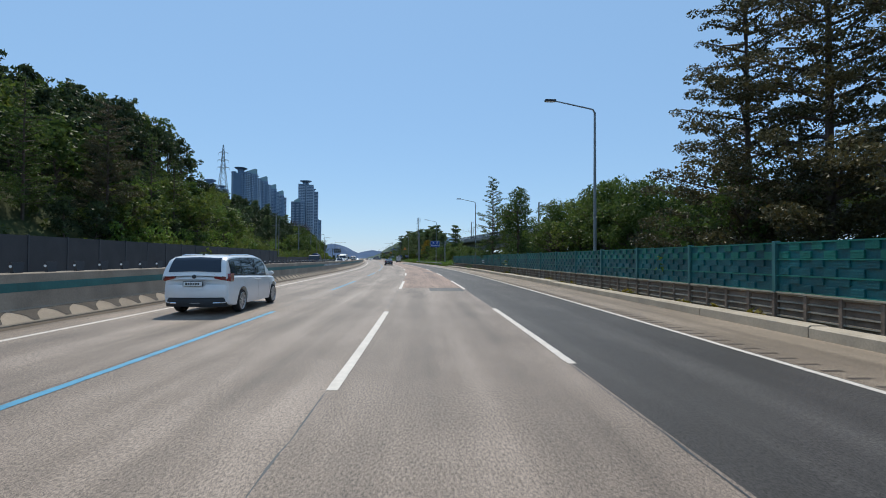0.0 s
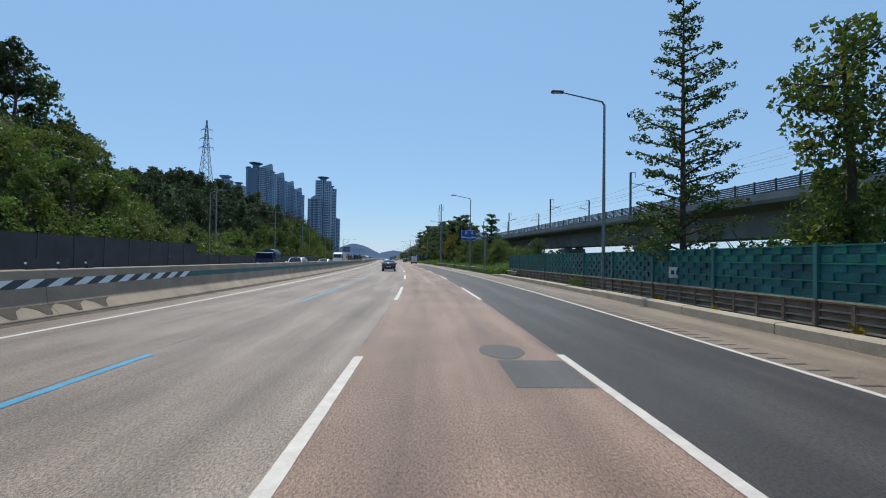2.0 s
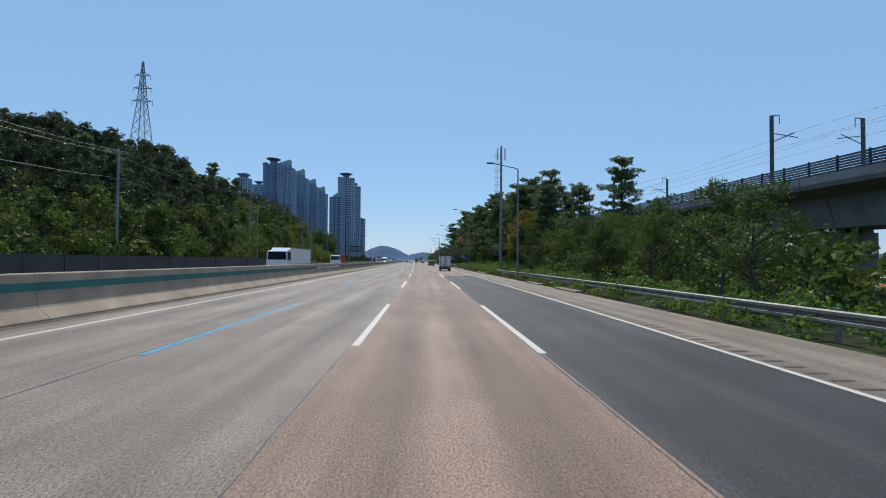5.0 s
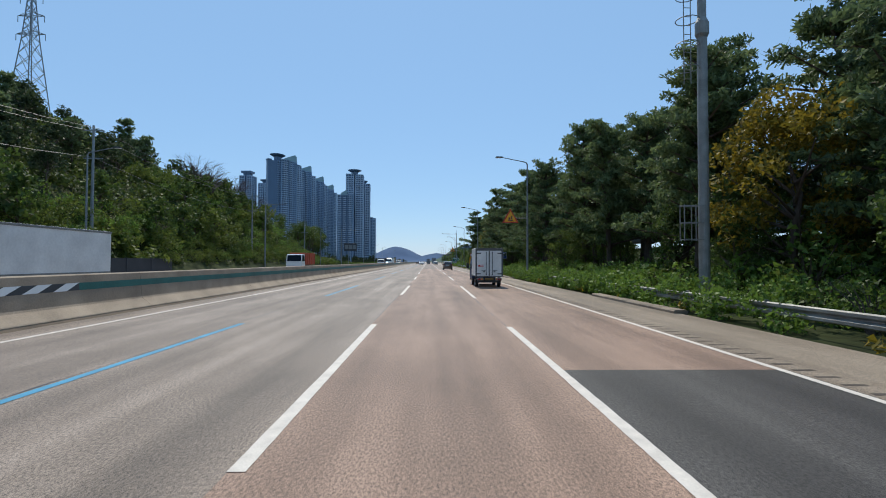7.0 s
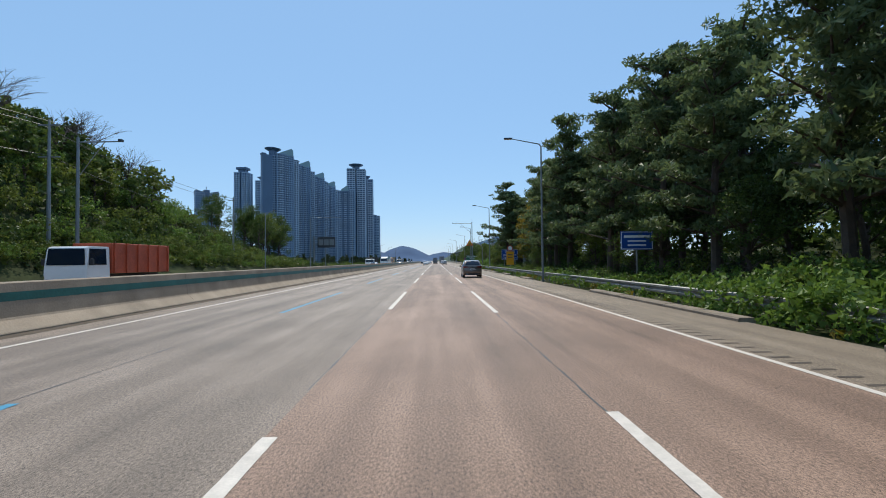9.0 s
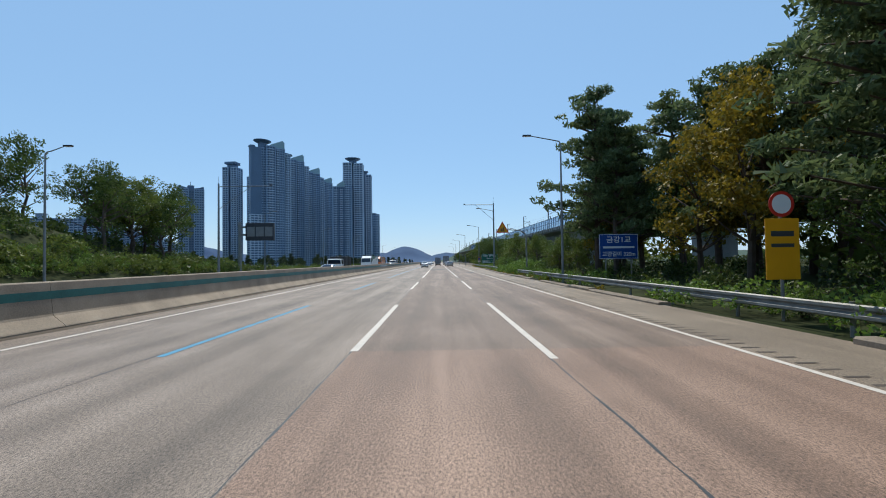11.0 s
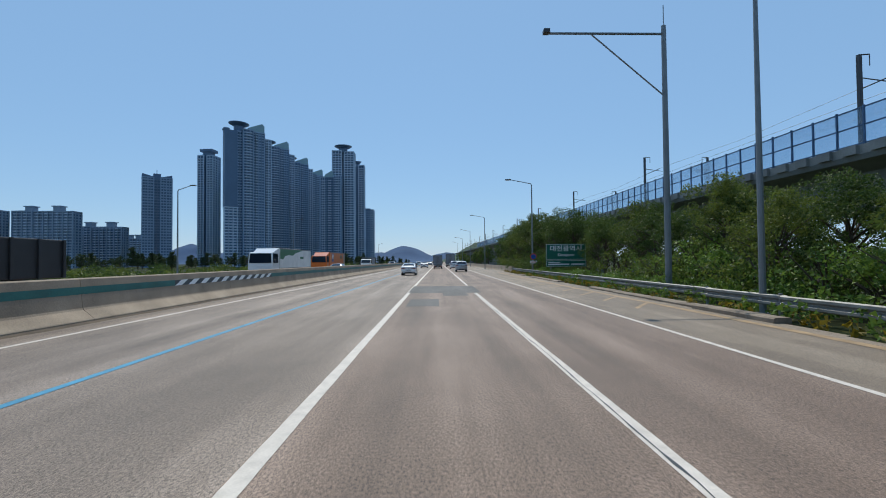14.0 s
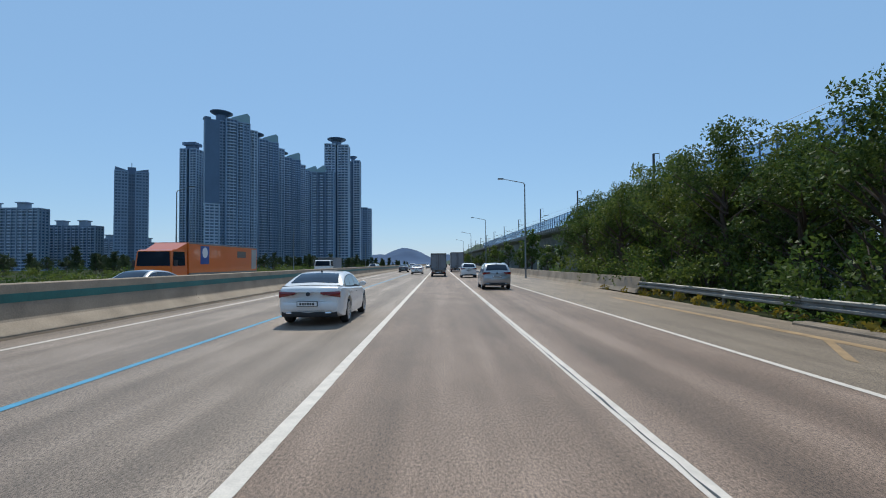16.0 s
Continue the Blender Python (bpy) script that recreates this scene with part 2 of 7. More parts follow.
def box(bm, x0, x1, y0, y1, z0, z1, mi=0, bevel=0.0):
    v = [bm.verts.new((x, y, z)) for z in (z0, z1) for x, y in ((x0, y0), (x1, y0), (x1, y1), (x0, y1))]
    fs = [bm.faces.new([v[i] for i in q]) for q in ((3, 2, 1, 0), (4, 5, 6, 7), (0, 1, 5, 4), (1, 2, 6, 5), (2, 3, 7, 6), (3, 0, 4, 7))]
    for f in fs:
        f.material_index = mi
    if bevel:
        es = list({e for f in fs for e in f.edges})
        bmesh.ops.bevel(bm, geom=es, offset=bevel, segments=2, affect="EDGES", profile=0.6)
    return bm


def tube(bm, pts, radii, n=8, mi=0, caps=True):
    """A round bar through the points."""
    rings = []
    for i, p in enumerate(pts):
        p = Vector(p)
        d = Vector(pts[min(i + 1, len(pts) - 1)]) - Vector(pts[max(i - 1, 0)])
        d.normalize()
        a = d.orthogonal().normalized() if abs(d.z) > 0.99 else d.cross(Vector((0, 0, 1))).normalized()
        b = d.cross(a)
        r = radii[i] if isinstance(radii, (list, tuple)) else radii
        rings.append([bm.verts.new(p + (a * math.cos(2 * math.pi * k / n) + b * math.sin(2 * math.pi * k / n)) * r) for k in range(n)])
    for q, w in zip(rings, rings[1:]):
        for k in range(n):
            bm.faces.new((q[k], q[(k + 1) % n], w[(k + 1) % n], w[k])).material_index = mi
    if caps:
        bm.faces.new(rings[0][::-1]).material_index = mi
        bm.faces.new(rings[-1]).material_index = mi
    return bm


def sweep(bm, s0, s1, step, profile, mi=0, closed=False, caps=True):
    """Carries a profile of (u, z) along the road."""
    n = max(1, int(round((s1 - s0) / step)))
    rings = [[bm.verts.new(at(s0 + (s1 - s0) * i / n, u, z)) for u, z in profile] for i in range(n + 1)]
    k = len(profile)
    for q, w in zip(rings, rings[1:]):
        for j in range(k if closed else k - 1):
            bm.faces.new((q[j], q[(j + 1) % k], w[(j + 1) % k], w[j])).material_index = mi
    if closed and caps:
        bm.faces.new(rings[0])
        bm.faces.new(rings[-1][::-1])
    return bm


def strip(bm, s0, s1, u0, u1, z, step=4.0, mi=0):
    """A flat band of the road with its UV in metres."""
    uv = bm.loops.layers.uv.get("road") or bm.loops.layers.uv.new("road")
    n = max(1, int(math.ceil((s1 - s0) / step)))
    ss = [s0 + (s1 - s0) * i / n for i in range(n + 1)]
    rows = [(bm.verts.new(at(s, u0, z)), bm.verts.new(at(s, u1, z))) for s in ss]
    for i in range(n):
        f = bm.faces.new((rows[i][0], rows[i][1], rows[i + 1][1], rows[i + 1][0]))
        f.material_index = mi
        for lp, c in zip(f.loops, ((ss[i], u0), (ss[i], u1), (ss[i + 1], u1), (ss[i + 1], u0))):
            lp[uv].uv = c
    return bm


def edge_u(s):
    """Where the guard rail runs: the shoulder widens before the bridge."""
    return float(np.interp(s, [322, 345, 380, 396], [10.6, 11.6, 12.0, 12.5]))


# ---- ground, road ----
HILLS = [(101, -53, 9, 14, 13), (245, -85, 28, 52, 34), (75, -70, 20, 58, 24), (225, 48, 5, 55, 16), (-60, -70, 16, 50, 25)]


def lift(s, u):
    """Height of the open ground."""
    z = -0.10
    if u < -26 or u > 9.6:
        e = min(1, (-27.5 - u) / 10) if u < 0 else min(1, (u - 12.4) / 8)
        e = max(0, e)
        z += e * sum(h * math.exp(-((s - a) / p) ** 2 / 2 - ((u - b) / q) ** 2 / 2) for a, b, h, p, q in HILLS)
        z += e * 0.5 * noise.noise(Vector((s * 0.05, u * 0.05, 0)))
        if u > 14 and s < 330:
            # the fields lie lower than the road
            c = lambda q: min(1.0, max(0.0, q))
            d = max(c((s - 80) / 15) * c((150 - s) / 15) * c((u - 14) / 12), c((s - 80) / 15) * c((196 - s) / 12) * c((u - 36) / 10), c((u - 62) / 20))
            z += (-4.0 - z) * d
        if s > 330 and (u < -30 or u > 18):
            z -= 2.5 * min(1, (s - 330) / 40) * min(1, (abs(u) - 18) / 15)
    return z


bm = bmesh.new()
gs = sorted(set(list(range(-150, 460, 8)) + [480, 520, 580, 660, 760, 900, 1100, 1400, 1800, 2400, 3200, 3990]))
# the bed under the widened shoulder stays flat
gu = [-2600, -1500, -900, -600, -400, -300, -230, -180, -150, -130, -115] + list(range(-104, -27, 6)) + [-27.4, -20, -9, 0, 9.7, 12, 15, 18, 22, 27, 33, 40, 48, 56, 66, 80, 110, 160, 240, 400, 700, 1200, 2600]
gv = [[bm.verts.new(at(s, u, lift(s, u))) for u in gu] for s in gs]
for i in range(len(gs) - 1):
    for j in range(len(gu) - 1):
        bm.faces.new((gv[i][j], gv[i][j + 1], gv[i + 1][j + 1], gv[i + 1][j]))
tagged(obj("ground", bm, M_GROUND, smooth=True), "grassy earth ground with wooded hillsides beside the motorway", "ground", kind="structure")

bm = bmesh.new()
S0, S1 = -140, 1600


def lane(u0, u1, runs):
    for s0, s1, mi in runs:
        cut = [s0] + [c for c in (450,) if s0 < c < s1] + [s1]
        for a, b in zip(cut, cut[1:]):
            strip(bm, a, b, u0, u1, 0.0, 4.0 if b <= 450 else 50, mi)


lane(-8.9, -3.6, [(S0, S1, 0)])
lane(-3.6, 0.0, [(S0, S1, 0)])
lane(0.0, 3.6, [(S0, 27, 0), (27, 266, 1), (266, S1, 4)])
lane(3.6, 7.2, [(S0, 170, 2), (170, 266, 1), (266, S1, 4)])
lane(7.2, 9.75, [(S0, S1, 3)])
for k in range(20):
    a, b = 320 + 4 * k, 324 + 4 * k
    strip(bm, a, b, 9.75, edge_u((a + b) / 2) - 0.7, 0.0, 4, 3)
lane(9.75, 12.6, [(400, S1, 3)])
lane(-27.0, -8.9, [(S0, S1, 0)])
road = tagged(obj("road", bm, [M_GREY, M_BROWN, M_DARK, M_TAN, M_FADED]), "multi-lane motorway carriageway of worn grey, brown and dark asphalt", "road", kind="structure")

# repairs in the carriageway
bm = bmesh.new()
for s0, s1, u0, u1 in ((24.5, 27.0, 1.65, 3.45), (53.2, 54.9, 2.4, 3.5), (99.75, 101.1, 2.72, 3.15), (322.3, 325.0, 5.65, 6.8), (343.6, 346.9, 0.45, 1.7), (348.9, 350.9, 1.9, 3.15), (351.0, 357.8, 0.05, 3.95)):
    strip(bm, s0, s1, u0, u1, 0.004 + 0.0005 * (u0 < 0.1), 2)
c = [bm.verts.new(at(55.7 + 0.65 * math.sin(a) * (1 + 0.1 * math.sin(3 * a)), 2.6 + 0.42 * math.cos(a), 0.0045)) for a in np.linspace(0, 2 * math.pi, 25)[:-1]]
bm.faces.new(c)
bm.normal_update()
for fc in bm.faces:
    if fc.normal.z < 0:
        fc.normal_flip()
part("repair_patch", bm, M_PATCH, road, "dark asphalt repair patches")

# ---- road markings ----


def left_line(s):
    """The line on the left of the middle lane wanders a little."""
    return float(np.interp(s, [4, 28, 51, 75, 110, 167, 190, 214, 273, 285, 307, 320, 342, 352, 363, 374, 420], [0.04, 0.05, 0.05, 0.07, 0.085, 0.07, 0.09, 0.06, 0.02, -0.02, 0.05, 0.11, 0.11, 0.098, 0.065, 0.035, 0.03]))


def mark(name, s0, s1, u0, w, mat, z=0.006, step=5.0, worn=0.0):
    """A painted line; a worn one has ragged edges."""
    bm = bmesh.new()
    run = u0 if callable(u0) else (lambda q: u0)
    if worn:
        n = max(2, int((s1 - s0) / 0.13))
        pr = None
        for k in range(n + 1):
            ss = s0 + (s1 - s0) * k / n
            e = [0.5 * worn * noise.noise(Vector((ss * 2.7, 7.3, c))) + worn * noise.noise(Vector((ss * 11, 2.1, c))) for c in (3, 17)]
            cu = (bm.verts.new(at(ss, run(ss) - w / 2 + e[0], z)), bm.verts.new(at(ss, run(ss) + w / 2 + e[1], z)))
            if pr:
                bm.faces.new((pr[0], pr[1], cu[1], cu[0]))
            pr = cu
    else:
        strip(bm, s0, s1, u0 - w / 2, u0 + w / 2, z, step)
    return part(name, bm, mat, road)


mark("edge_line", S0, 1000, 7.1, 0.13, M_WHITE)
mark("edge_line", S0, 1000, -7.2, 0.15, M_WHITE)
mark("edge_line", S0, 1000, -10.6, 0.15, M_WHITE)
mark("edge_line", S0, 1000, -25.2, 0.15, M_WHITE)
LINE0, GAPS = 5.1, 20.05
for k in range(-5, 15):
    a = LINE0 + GAPS * k + float(np.interp(k, [0, 10, 14], [1.0, 0.95, 0.0]))
    mark("lane_dash", a, a + float(np.interp(k, [0, 9, 10, 11, 14], [8.95, 8.9, 7.8, 9.2, 9.7])), left_line, 0.155, M_WHITE, worn=0.007)
mark("lane_line", LINE0 + GAPS * 15, 351.2, left_line, 0.18, M_WHITE, worn=0.007)
# only crumbs of paint are left beside the resurfaced stretch
rc = random.Random(5)
q = 351.3
while q < 357.8:
    ln = rc.uniform(0.12, 0.5)
    bm = bmesh.new()
    o = 0.02 + rc.uniform(-0.02, 0.02)
    w = rc.uniform(0.05, 0.10)
    bm.faces.new([bm.verts.new(at(q + a * ln, o + c * w, 0.008)) for a, c in ((0.0, -0.3), (0.2, -0.6), (0.55, -0.45), (0.8, -0.7), (1.0, 0.1), (0.75, 0.5), (0.4, 0.35), (0.1, 0.6))][::-1])
    bm.normal_update()
    for fc in bm.faces:
        if fc.normal.z < 0:
            fc.normal_flip()
    part("paint_crumb", bm, M_WHITE, road)
    q += ln + rc.uniform(0.0, 0.12)
mark("lane_line", 357.9, 420, left_line, 0.18, M_WHITE, worn=0.007)
mark("lane_line", 420, 700, 0.03, 0.18, M_WHITE)
for k in range(-5, 15):
    a, b = (LINE0 + GAPS * k + float(np.interp(k, [0, 1, 2, 3, 9, 10, 14], q)) for q in ([2.5, 0.8, 0.8, 1.6, -1.2, -0.8, -0.65], [10.9, 10.6, 10.2, 9.85, 9.2, 9.35, 10.3]))
    mark("lane_dash", a, b, 3.6, 0.15, M_WHITE, worn=0.01)
mark("lane_line", LINE0 + GAPS * 15 - 0.2, 350.8, 3.63, 0.17, M_WHITE, worn=0.01)
mark("lane_line", 358.2, 420, 3.63, 0.17, M_WHITE, worn=0.01)
mark("lane_line", 420, 700, 3.63, 0.17, M_WHITE)
for k in range(-4, 15):
    mark("blue_lane_dash", LINE0 + GAPS * k, LINE0 + GAPS * k + 10, -3.48, 0.15, M_BLUE, worn=0.012)
mark("blue_lane_line", LINE0 + GAPS * 15, 700, -3.55, 0.15, M_BLUE)
for u in (-14.2, -17.8, -21.4):
    for k in range(0, 24):
        mark("lane_dash", 20 * k, 20 * k + 10, u, 0.15, M_WHITE)
# the open joints between the lanes
for u0, runs in ((-0.02, [(16 + 20 * k, 26 + 20 * k) for k in range(-2, 15)]), (3.545, [(-30, 296)]), (3.605, [(296, 350.8), (358.2, 420)]), (-3.62, [(-30, 380)])):
    for a, b in runs:
        bm = bmesh.new()
        n = int((b - a) / 0.3)
        pr = None
        for k in range(n + 1):
            ss = a + (b - a) * k / n
            c = u0 + 0.02 * noise.noise(Vector((ss * 0.7, u0, 0))) + 0.02 * noise.noise(Vector((ss * 3, u0, 5)))
            w = 0.005 + 0.024 * max(0.0, noise.noise(Vector((ss * 1.9, u0, 9))) + 0.12)
            zc = 0.0085 if u0 == 3.605 else 0.003
            cu = (bm.verts.new(at(ss, c - w, zc)), bm.verts.new(at(ss, c + w, zc)))
            if pr:
                bm.faces.new((pr[0], pr[1], cu[1], cu[0]))
            pr = cu
        part("joint_crack", bm, M_BLACKP, road)
# rumble grooves beside the edge line
bm = bmesh.new()
for k in range(780):
    strip(bm, -20 + k * 0.45, -20 + k * 0.45 + 0.09, 7.27, 7.62, 0.005, 1)
tagged(part("rumble_groove", bm, M_GROOVE, road, "milled rumble grooves beside the edge line"), kind="stuff")
# faded orange hatching on the widening shoulder
mark("orange_line", 334, 392, 9.9, 0.28, M_ORANGE)
for k in range(12):
    bm = bmesh.new()
    h0 = 342 + 3.2 * k
    bm.faces.new([bm.verts.new(q) for q in (at(h0, 8.5, 0.006), at(h0 + 0.3, 8.5, 0.006), at(h0 + 2.3, 9.75, 0.006), at(h0 + 2.0, 9.75, 0.006))])
    part("orange_hatch", bm, M_ORANGE, road)

# ---- kerb, guard rail, parapet ----
kerb = thing("kerb", Matrix(), "low worn concrete kerb along the shoulder", "kerb", kind="structure")
rk = random.Random(4)
s = -30.0
while s < 386:
    ln = 4.0
    if s < 92 or rk.random() < (0.25 if s < 228 else 0.5):
        h = (0.27 if s < 92 else 0.12) + rk.uniform(-0.03, 0.03)
        bm = bmesh.new()
        sweep(bm, s + 0.01, s + ln - 0.02, 2.0, [(q + edge_u(s + 2) - 10.6, z) for q, z in ((9.55, -0.1), (9.55, h - 0.04), (9.6, h), (9.98, h), (10.02, h - 0.03), (10.02, -0.1))], closed=True)
        part("kerb_stone", bm, M_LEDGE if s < 92 else M_KERB, kerb)
    s += ln
rail = thing("guard_rail", Matrix(), "galvanised corrugated steel guard rail on posts, half overgrown", "guard rail", kind="structure")
s = 91.0
while s < 395:
    bm = bmesh.new()
    zt = 0.64
    sweep(bm, s, s + 4.0, 2.0, [(q + edge_u(s + 2) - 10.6, z) for q, z in ((10.62, zt), (10.56, zt - 0.03), (10.56, zt - 0.10), (10.64, zt - 0.15), (10.64, zt - 0.18), (10.56, zt - 0.23), (10.56, zt - 0.30), (10.62, zt - 0.33))])
    part("rail_beam", bm, M_STEEL, rail)
    bm = bmesh.new()
    tube(bm, [at(s + 0.3, edge_u(s) + 0.12, -0.2), at(s + 0.3, edge_u(s) + 0.12, 0.68)], 0.06, 8)
    part("rail_post", bm, M_STEEL, rail)
    s += 4.0
bm = bmesh.new()
sweep(bm, 395, 900, 6, [(12.2, 0), (12.35, 0.25), (12.47, 0.85), (12.75, 0.85), (12.8, 0)], closed=True)
tagged(obj("bridge_parapet", bm, M_CONC), "pale concrete parapet of the bridge", "parapet", kind="structure")

# ---- median barrier ----
median = thing("median_barrier", Matrix(), "concrete median barrier with a painted teal band", "barrier", kind="structure")
PROF = [(-8.50, 0.0), (-8.50, 0.06), (-8.52, 0.09), (-8.82, 0.34), (-8.85, 0.40), (-8.94, 1.24), (-8.97, 1.27), (-9.23, 1.27), (-9.26, 1.24), (-9.35, 0.40), (-9.38, 0.34), (-9.68, 0.09), (-9.70, 0.06), (-9.70, 0.0)]
s = -60.0
while s < 560:
    bm = bmesh.new()
    sweep(bm, s + 0.008, s + 9.992, 5.0, PROF, closed=True)
    part("barrier_segment", bm, M_CONC, median)
    s += 10.0
bm = bmesh.new()
sweep(bm, 560, 1500, 20, PROF, closed=True)
part("barrier_segment", bm, M_CONC, median)


def face_u(z):
    return float(np.interp(z, [0.40, 1.24], [-8.85, -8.94])) + 0.006


# grit swept against the foot of the barrier
bm = bmesh.new()
pr = None
for k in range(0, 940):
    ss = -60 + 0.5 * k
    e = 0.10 * noise.noise(Vector((ss * 0.35, 4.0, 0))) + 0.05 * noise.noise(Vector((ss * 1.7, 9.0, 0)))
    cu = (bm.verts.new(at(ss, -8.52, 0.030)), bm.verts.new(at(ss, -8.24 + e, 0.003)))
    if pr:
        bm.faces.new((pr[0], pr[1], cu[1], cu[0]))
    pr = cu
tagged(obj("swept_grit", bm, M_GRIT), "brown grit and dust lying along the barrier's foot", "grit", kind="stuff")
STRIPES = [(53, 68), (164, 177), (345, 356)]
edges = [-60] + [v for ab in STRIPES for v in ab] + [560]
for a, b in zip(edges[::2], edges[1::2]):
    bm = bmesh.new()
    sweep(bm, a, b, 5, [(face_u(0.80), 0.80), (face_u(1.02), 1.02)])
    part("teal_band", bm, M_TEAL, median, "dark teal painted band")
for a, b in STRIPES:
    bm = bmesh.new()
    sweep(bm, a, b, 2, [(face_u(0.80), 0.80), (face_u(1.02), 1.02)])
    part("black_band", bm, M_BLACKP, median, "black band under white chevrons")
    n = int((b - a) / 1.0)
    for k in range(n):
        bm = bmesh.new()
        z0, z1 = 0.80, 1.02
        q = [at(a + k, face_u(z0) + 0.004, z0), at(a + k + 0.5, face_u(z0) + 0.004, z0), at(a + k + 1.0, face_u(z1) + 0.004, z1), at(a + k + 0.5, face_u(z1) + 0.004, z1)]
        bm.faces.new([bm.verts.new(p) for p in q])
        part("white_chevron", bm, M_SIGNWHITE, median)
# delineator studs on the first stretch of the barrier
for k in range(70):
    bm = bmesh.new()
    v = [bm.verts.new(q) for q in ((-0.05, -0.13, 0), (0.05, -0.13, 0), (0.05, 0.13, 0), (-0.05, 0.13, 0), (-0.035, -0.20, 0.28), (0.035, -0.20, 0.28), (0.035, 0.20, 0.28), (-0.035, 0.20, 0.28))]
    for fc in ((3, 2, 1, 0), (4, 5, 6, 7), (0, 1, 5, 4), (1, 2, 6, 5), (2, 3, 7, 6), (3, 0, 4, 7)):
        bm.faces.new([v[i] for i in fc])
    p = part("glare_blade", bm, M_DARKMETAL, median)
    p.matrix_basis = facing(-14 + 1.1 * k, -9.06, 1.265)
    bm = bmesh.new()
    tube(bm, [(0.0, -0.19, 0.17), (0.0, -0.178, 0.17)], 0.035, 10)
    part("reflector", bm, M_SIGNWHITE, p)
    # a dark scallop below each blade, narrowing down over the toe
    bm = bmesh.new()
    sk = -14 + 1.1 * k
    nz = lambda q: 0.04 * noise.noise(Vector((sk * 3.1, q, 2.0)))
    run = [(0.56, 0.350), (0.46 + nz(1), 0.325), (0.30 + nz(2), 0.275), (0.20 + nz(3), 0.22), (0.15 + nz(4), 0.16), (0.10 + nz(5), 0.105)]
    cols = [[bm.verts.new(at(sk + d, float(np.interp(z, [0.09, 0.34, 0.40], [-8.52, -8.82, -8.85])) + 0.006, z + 0.003)) for d in (-w_, w_)] for w_, z in run]
    for a, b in zip(cols, cols[1:]):
        bm.faces.new((b[0], b[1], a[1], a[0]))
    part("grime_run", bm, M_SCALLOP, median)

# ---- noise wall across the far carriageway ----
far_wall = thing("far_noise_wall", Matrix(), "dark grey panel noise wall beyond the far carriageway", "wall", kind="structure")
s = -60.0
while s < 216:
    h = 3.2 if s < 112 else 1.9
    bm = bmesh.new()
    sweep(bm, s + 0.06, s + 3.94, 4, [(-27.0, -0.1), (-27.0, h), (-27.2, h), (-27.2, -0.1)], closed=True)
    part("wall_panel", bm, M_WALL, far_wall)
    bm = bmesh.new()
    box(bm, -0.09, 0.09, -0.07, 0.07, -0.1, h + 0.06)
    p = part("wall_post", bm, M_DARKMETAL, far_wall)
    p.matrix_basis = facing(s, -27.05)
    s += 4.0

# ---- green noise barrier beside the shoulder ----
nb = thing("noise_barrier", Matrix(), "teal green woven-pattern noise barrier on a brown block base", "noise barrier", kind="structure")
BAY = 4.15
bm = bmesh.new()
cols, rows_ = 11, 6
cw, ch = (BAY - 0.14) / cols, 1.33 / rows_
for i in range(cols):
    for j in range(rows_):
        deep = (i + j) % 2
        y0, z0 = 0.07 + i * cw, 0.83 + j * ch
        d = 0.075 if deep else 0.0
        sl = 0.02 * ((i * 7 + j * 3) % 3)
        mi = 1 if j >= rows_ - 2 else 0
        box(bm, d, 0.12, y0 + 0.012, y0 + cw - 0.012, z0 + 0.012 + sl, z0 + ch - 0.012, mi)
        if not deep:
            for q in range(3):
                zz = z0 + 0.03 + q * ch * 0.3
                box(bm, -0.012, 0.0, y0 + 0.02, y0 + cw - 0.02, zz, zz + ch * 0.13, mi)
box(bm, 0.04, 0.13, 0.0, BAY, 0.82, 2.18, 0)
for j in (0, 2, 4, 6):
    box(bm, -0.02, 0.1, 0.0, BAY, 0.81 + j * ch, 0.845 + j * ch, 1)
PANEL = bpy.data.meshes.new("panel")
bm.to_mesh(PANEL)
bm.free()
for k in (M_FENCE, M_FENCE2):
    PANEL.materials.append(k)
bm = bmesh.new()
for i in range(4):
    y0 = i * BAY / 4
    box(bm, -0.02, 0.2, y0 + 0.02, y0 + 0.12, 0.0, 0.80, 0, 0.01)
    for j in range(4):
        box(bm, 0.005, 0.2, y0 + 0.12, y0 + BAY / 4 + 0.02, 0.145 + j * 0.195, 0.19 + j * 0.195, 2, 0.006)
    box(bm, 0.07, 0.22, y0, y0 + BAY / 4, 0.0, 0.78, 0)
box(bm, -0.05, 0.25, 0, BAY, 0.78, 0.825, 2)
BASE = bpy.data.meshes.new("base_block")
bm.to_mesh(BASE)
bm.free()
for k in (M_BRICK, M_DARK, M_LEDGE):
    BASE.materials.append(k)
bm = bmesh.new()
box(bm, -0.05, 0.12, -0.06, 0.06, 0.8, 2.22, 0, 0.008)
POST = bpy.data.meshes.new("barrier_post")
bm.to_mesh(POST)
bm.free()
POST.materials.append(M_POST)
for k in range(-8, 20):
    s = 12.8 + BAY * k
    m = facing(s, 11.0)
    share("panel", PANEL, nb, m)
    share("base_block", BASE, nb, m)
    share("barrier_post", POST, nb, m)
share("barrier_post", POST, nb, facing(12.8 + BAY * 20, 11.0))

# ---- lamps, poles and signs ----


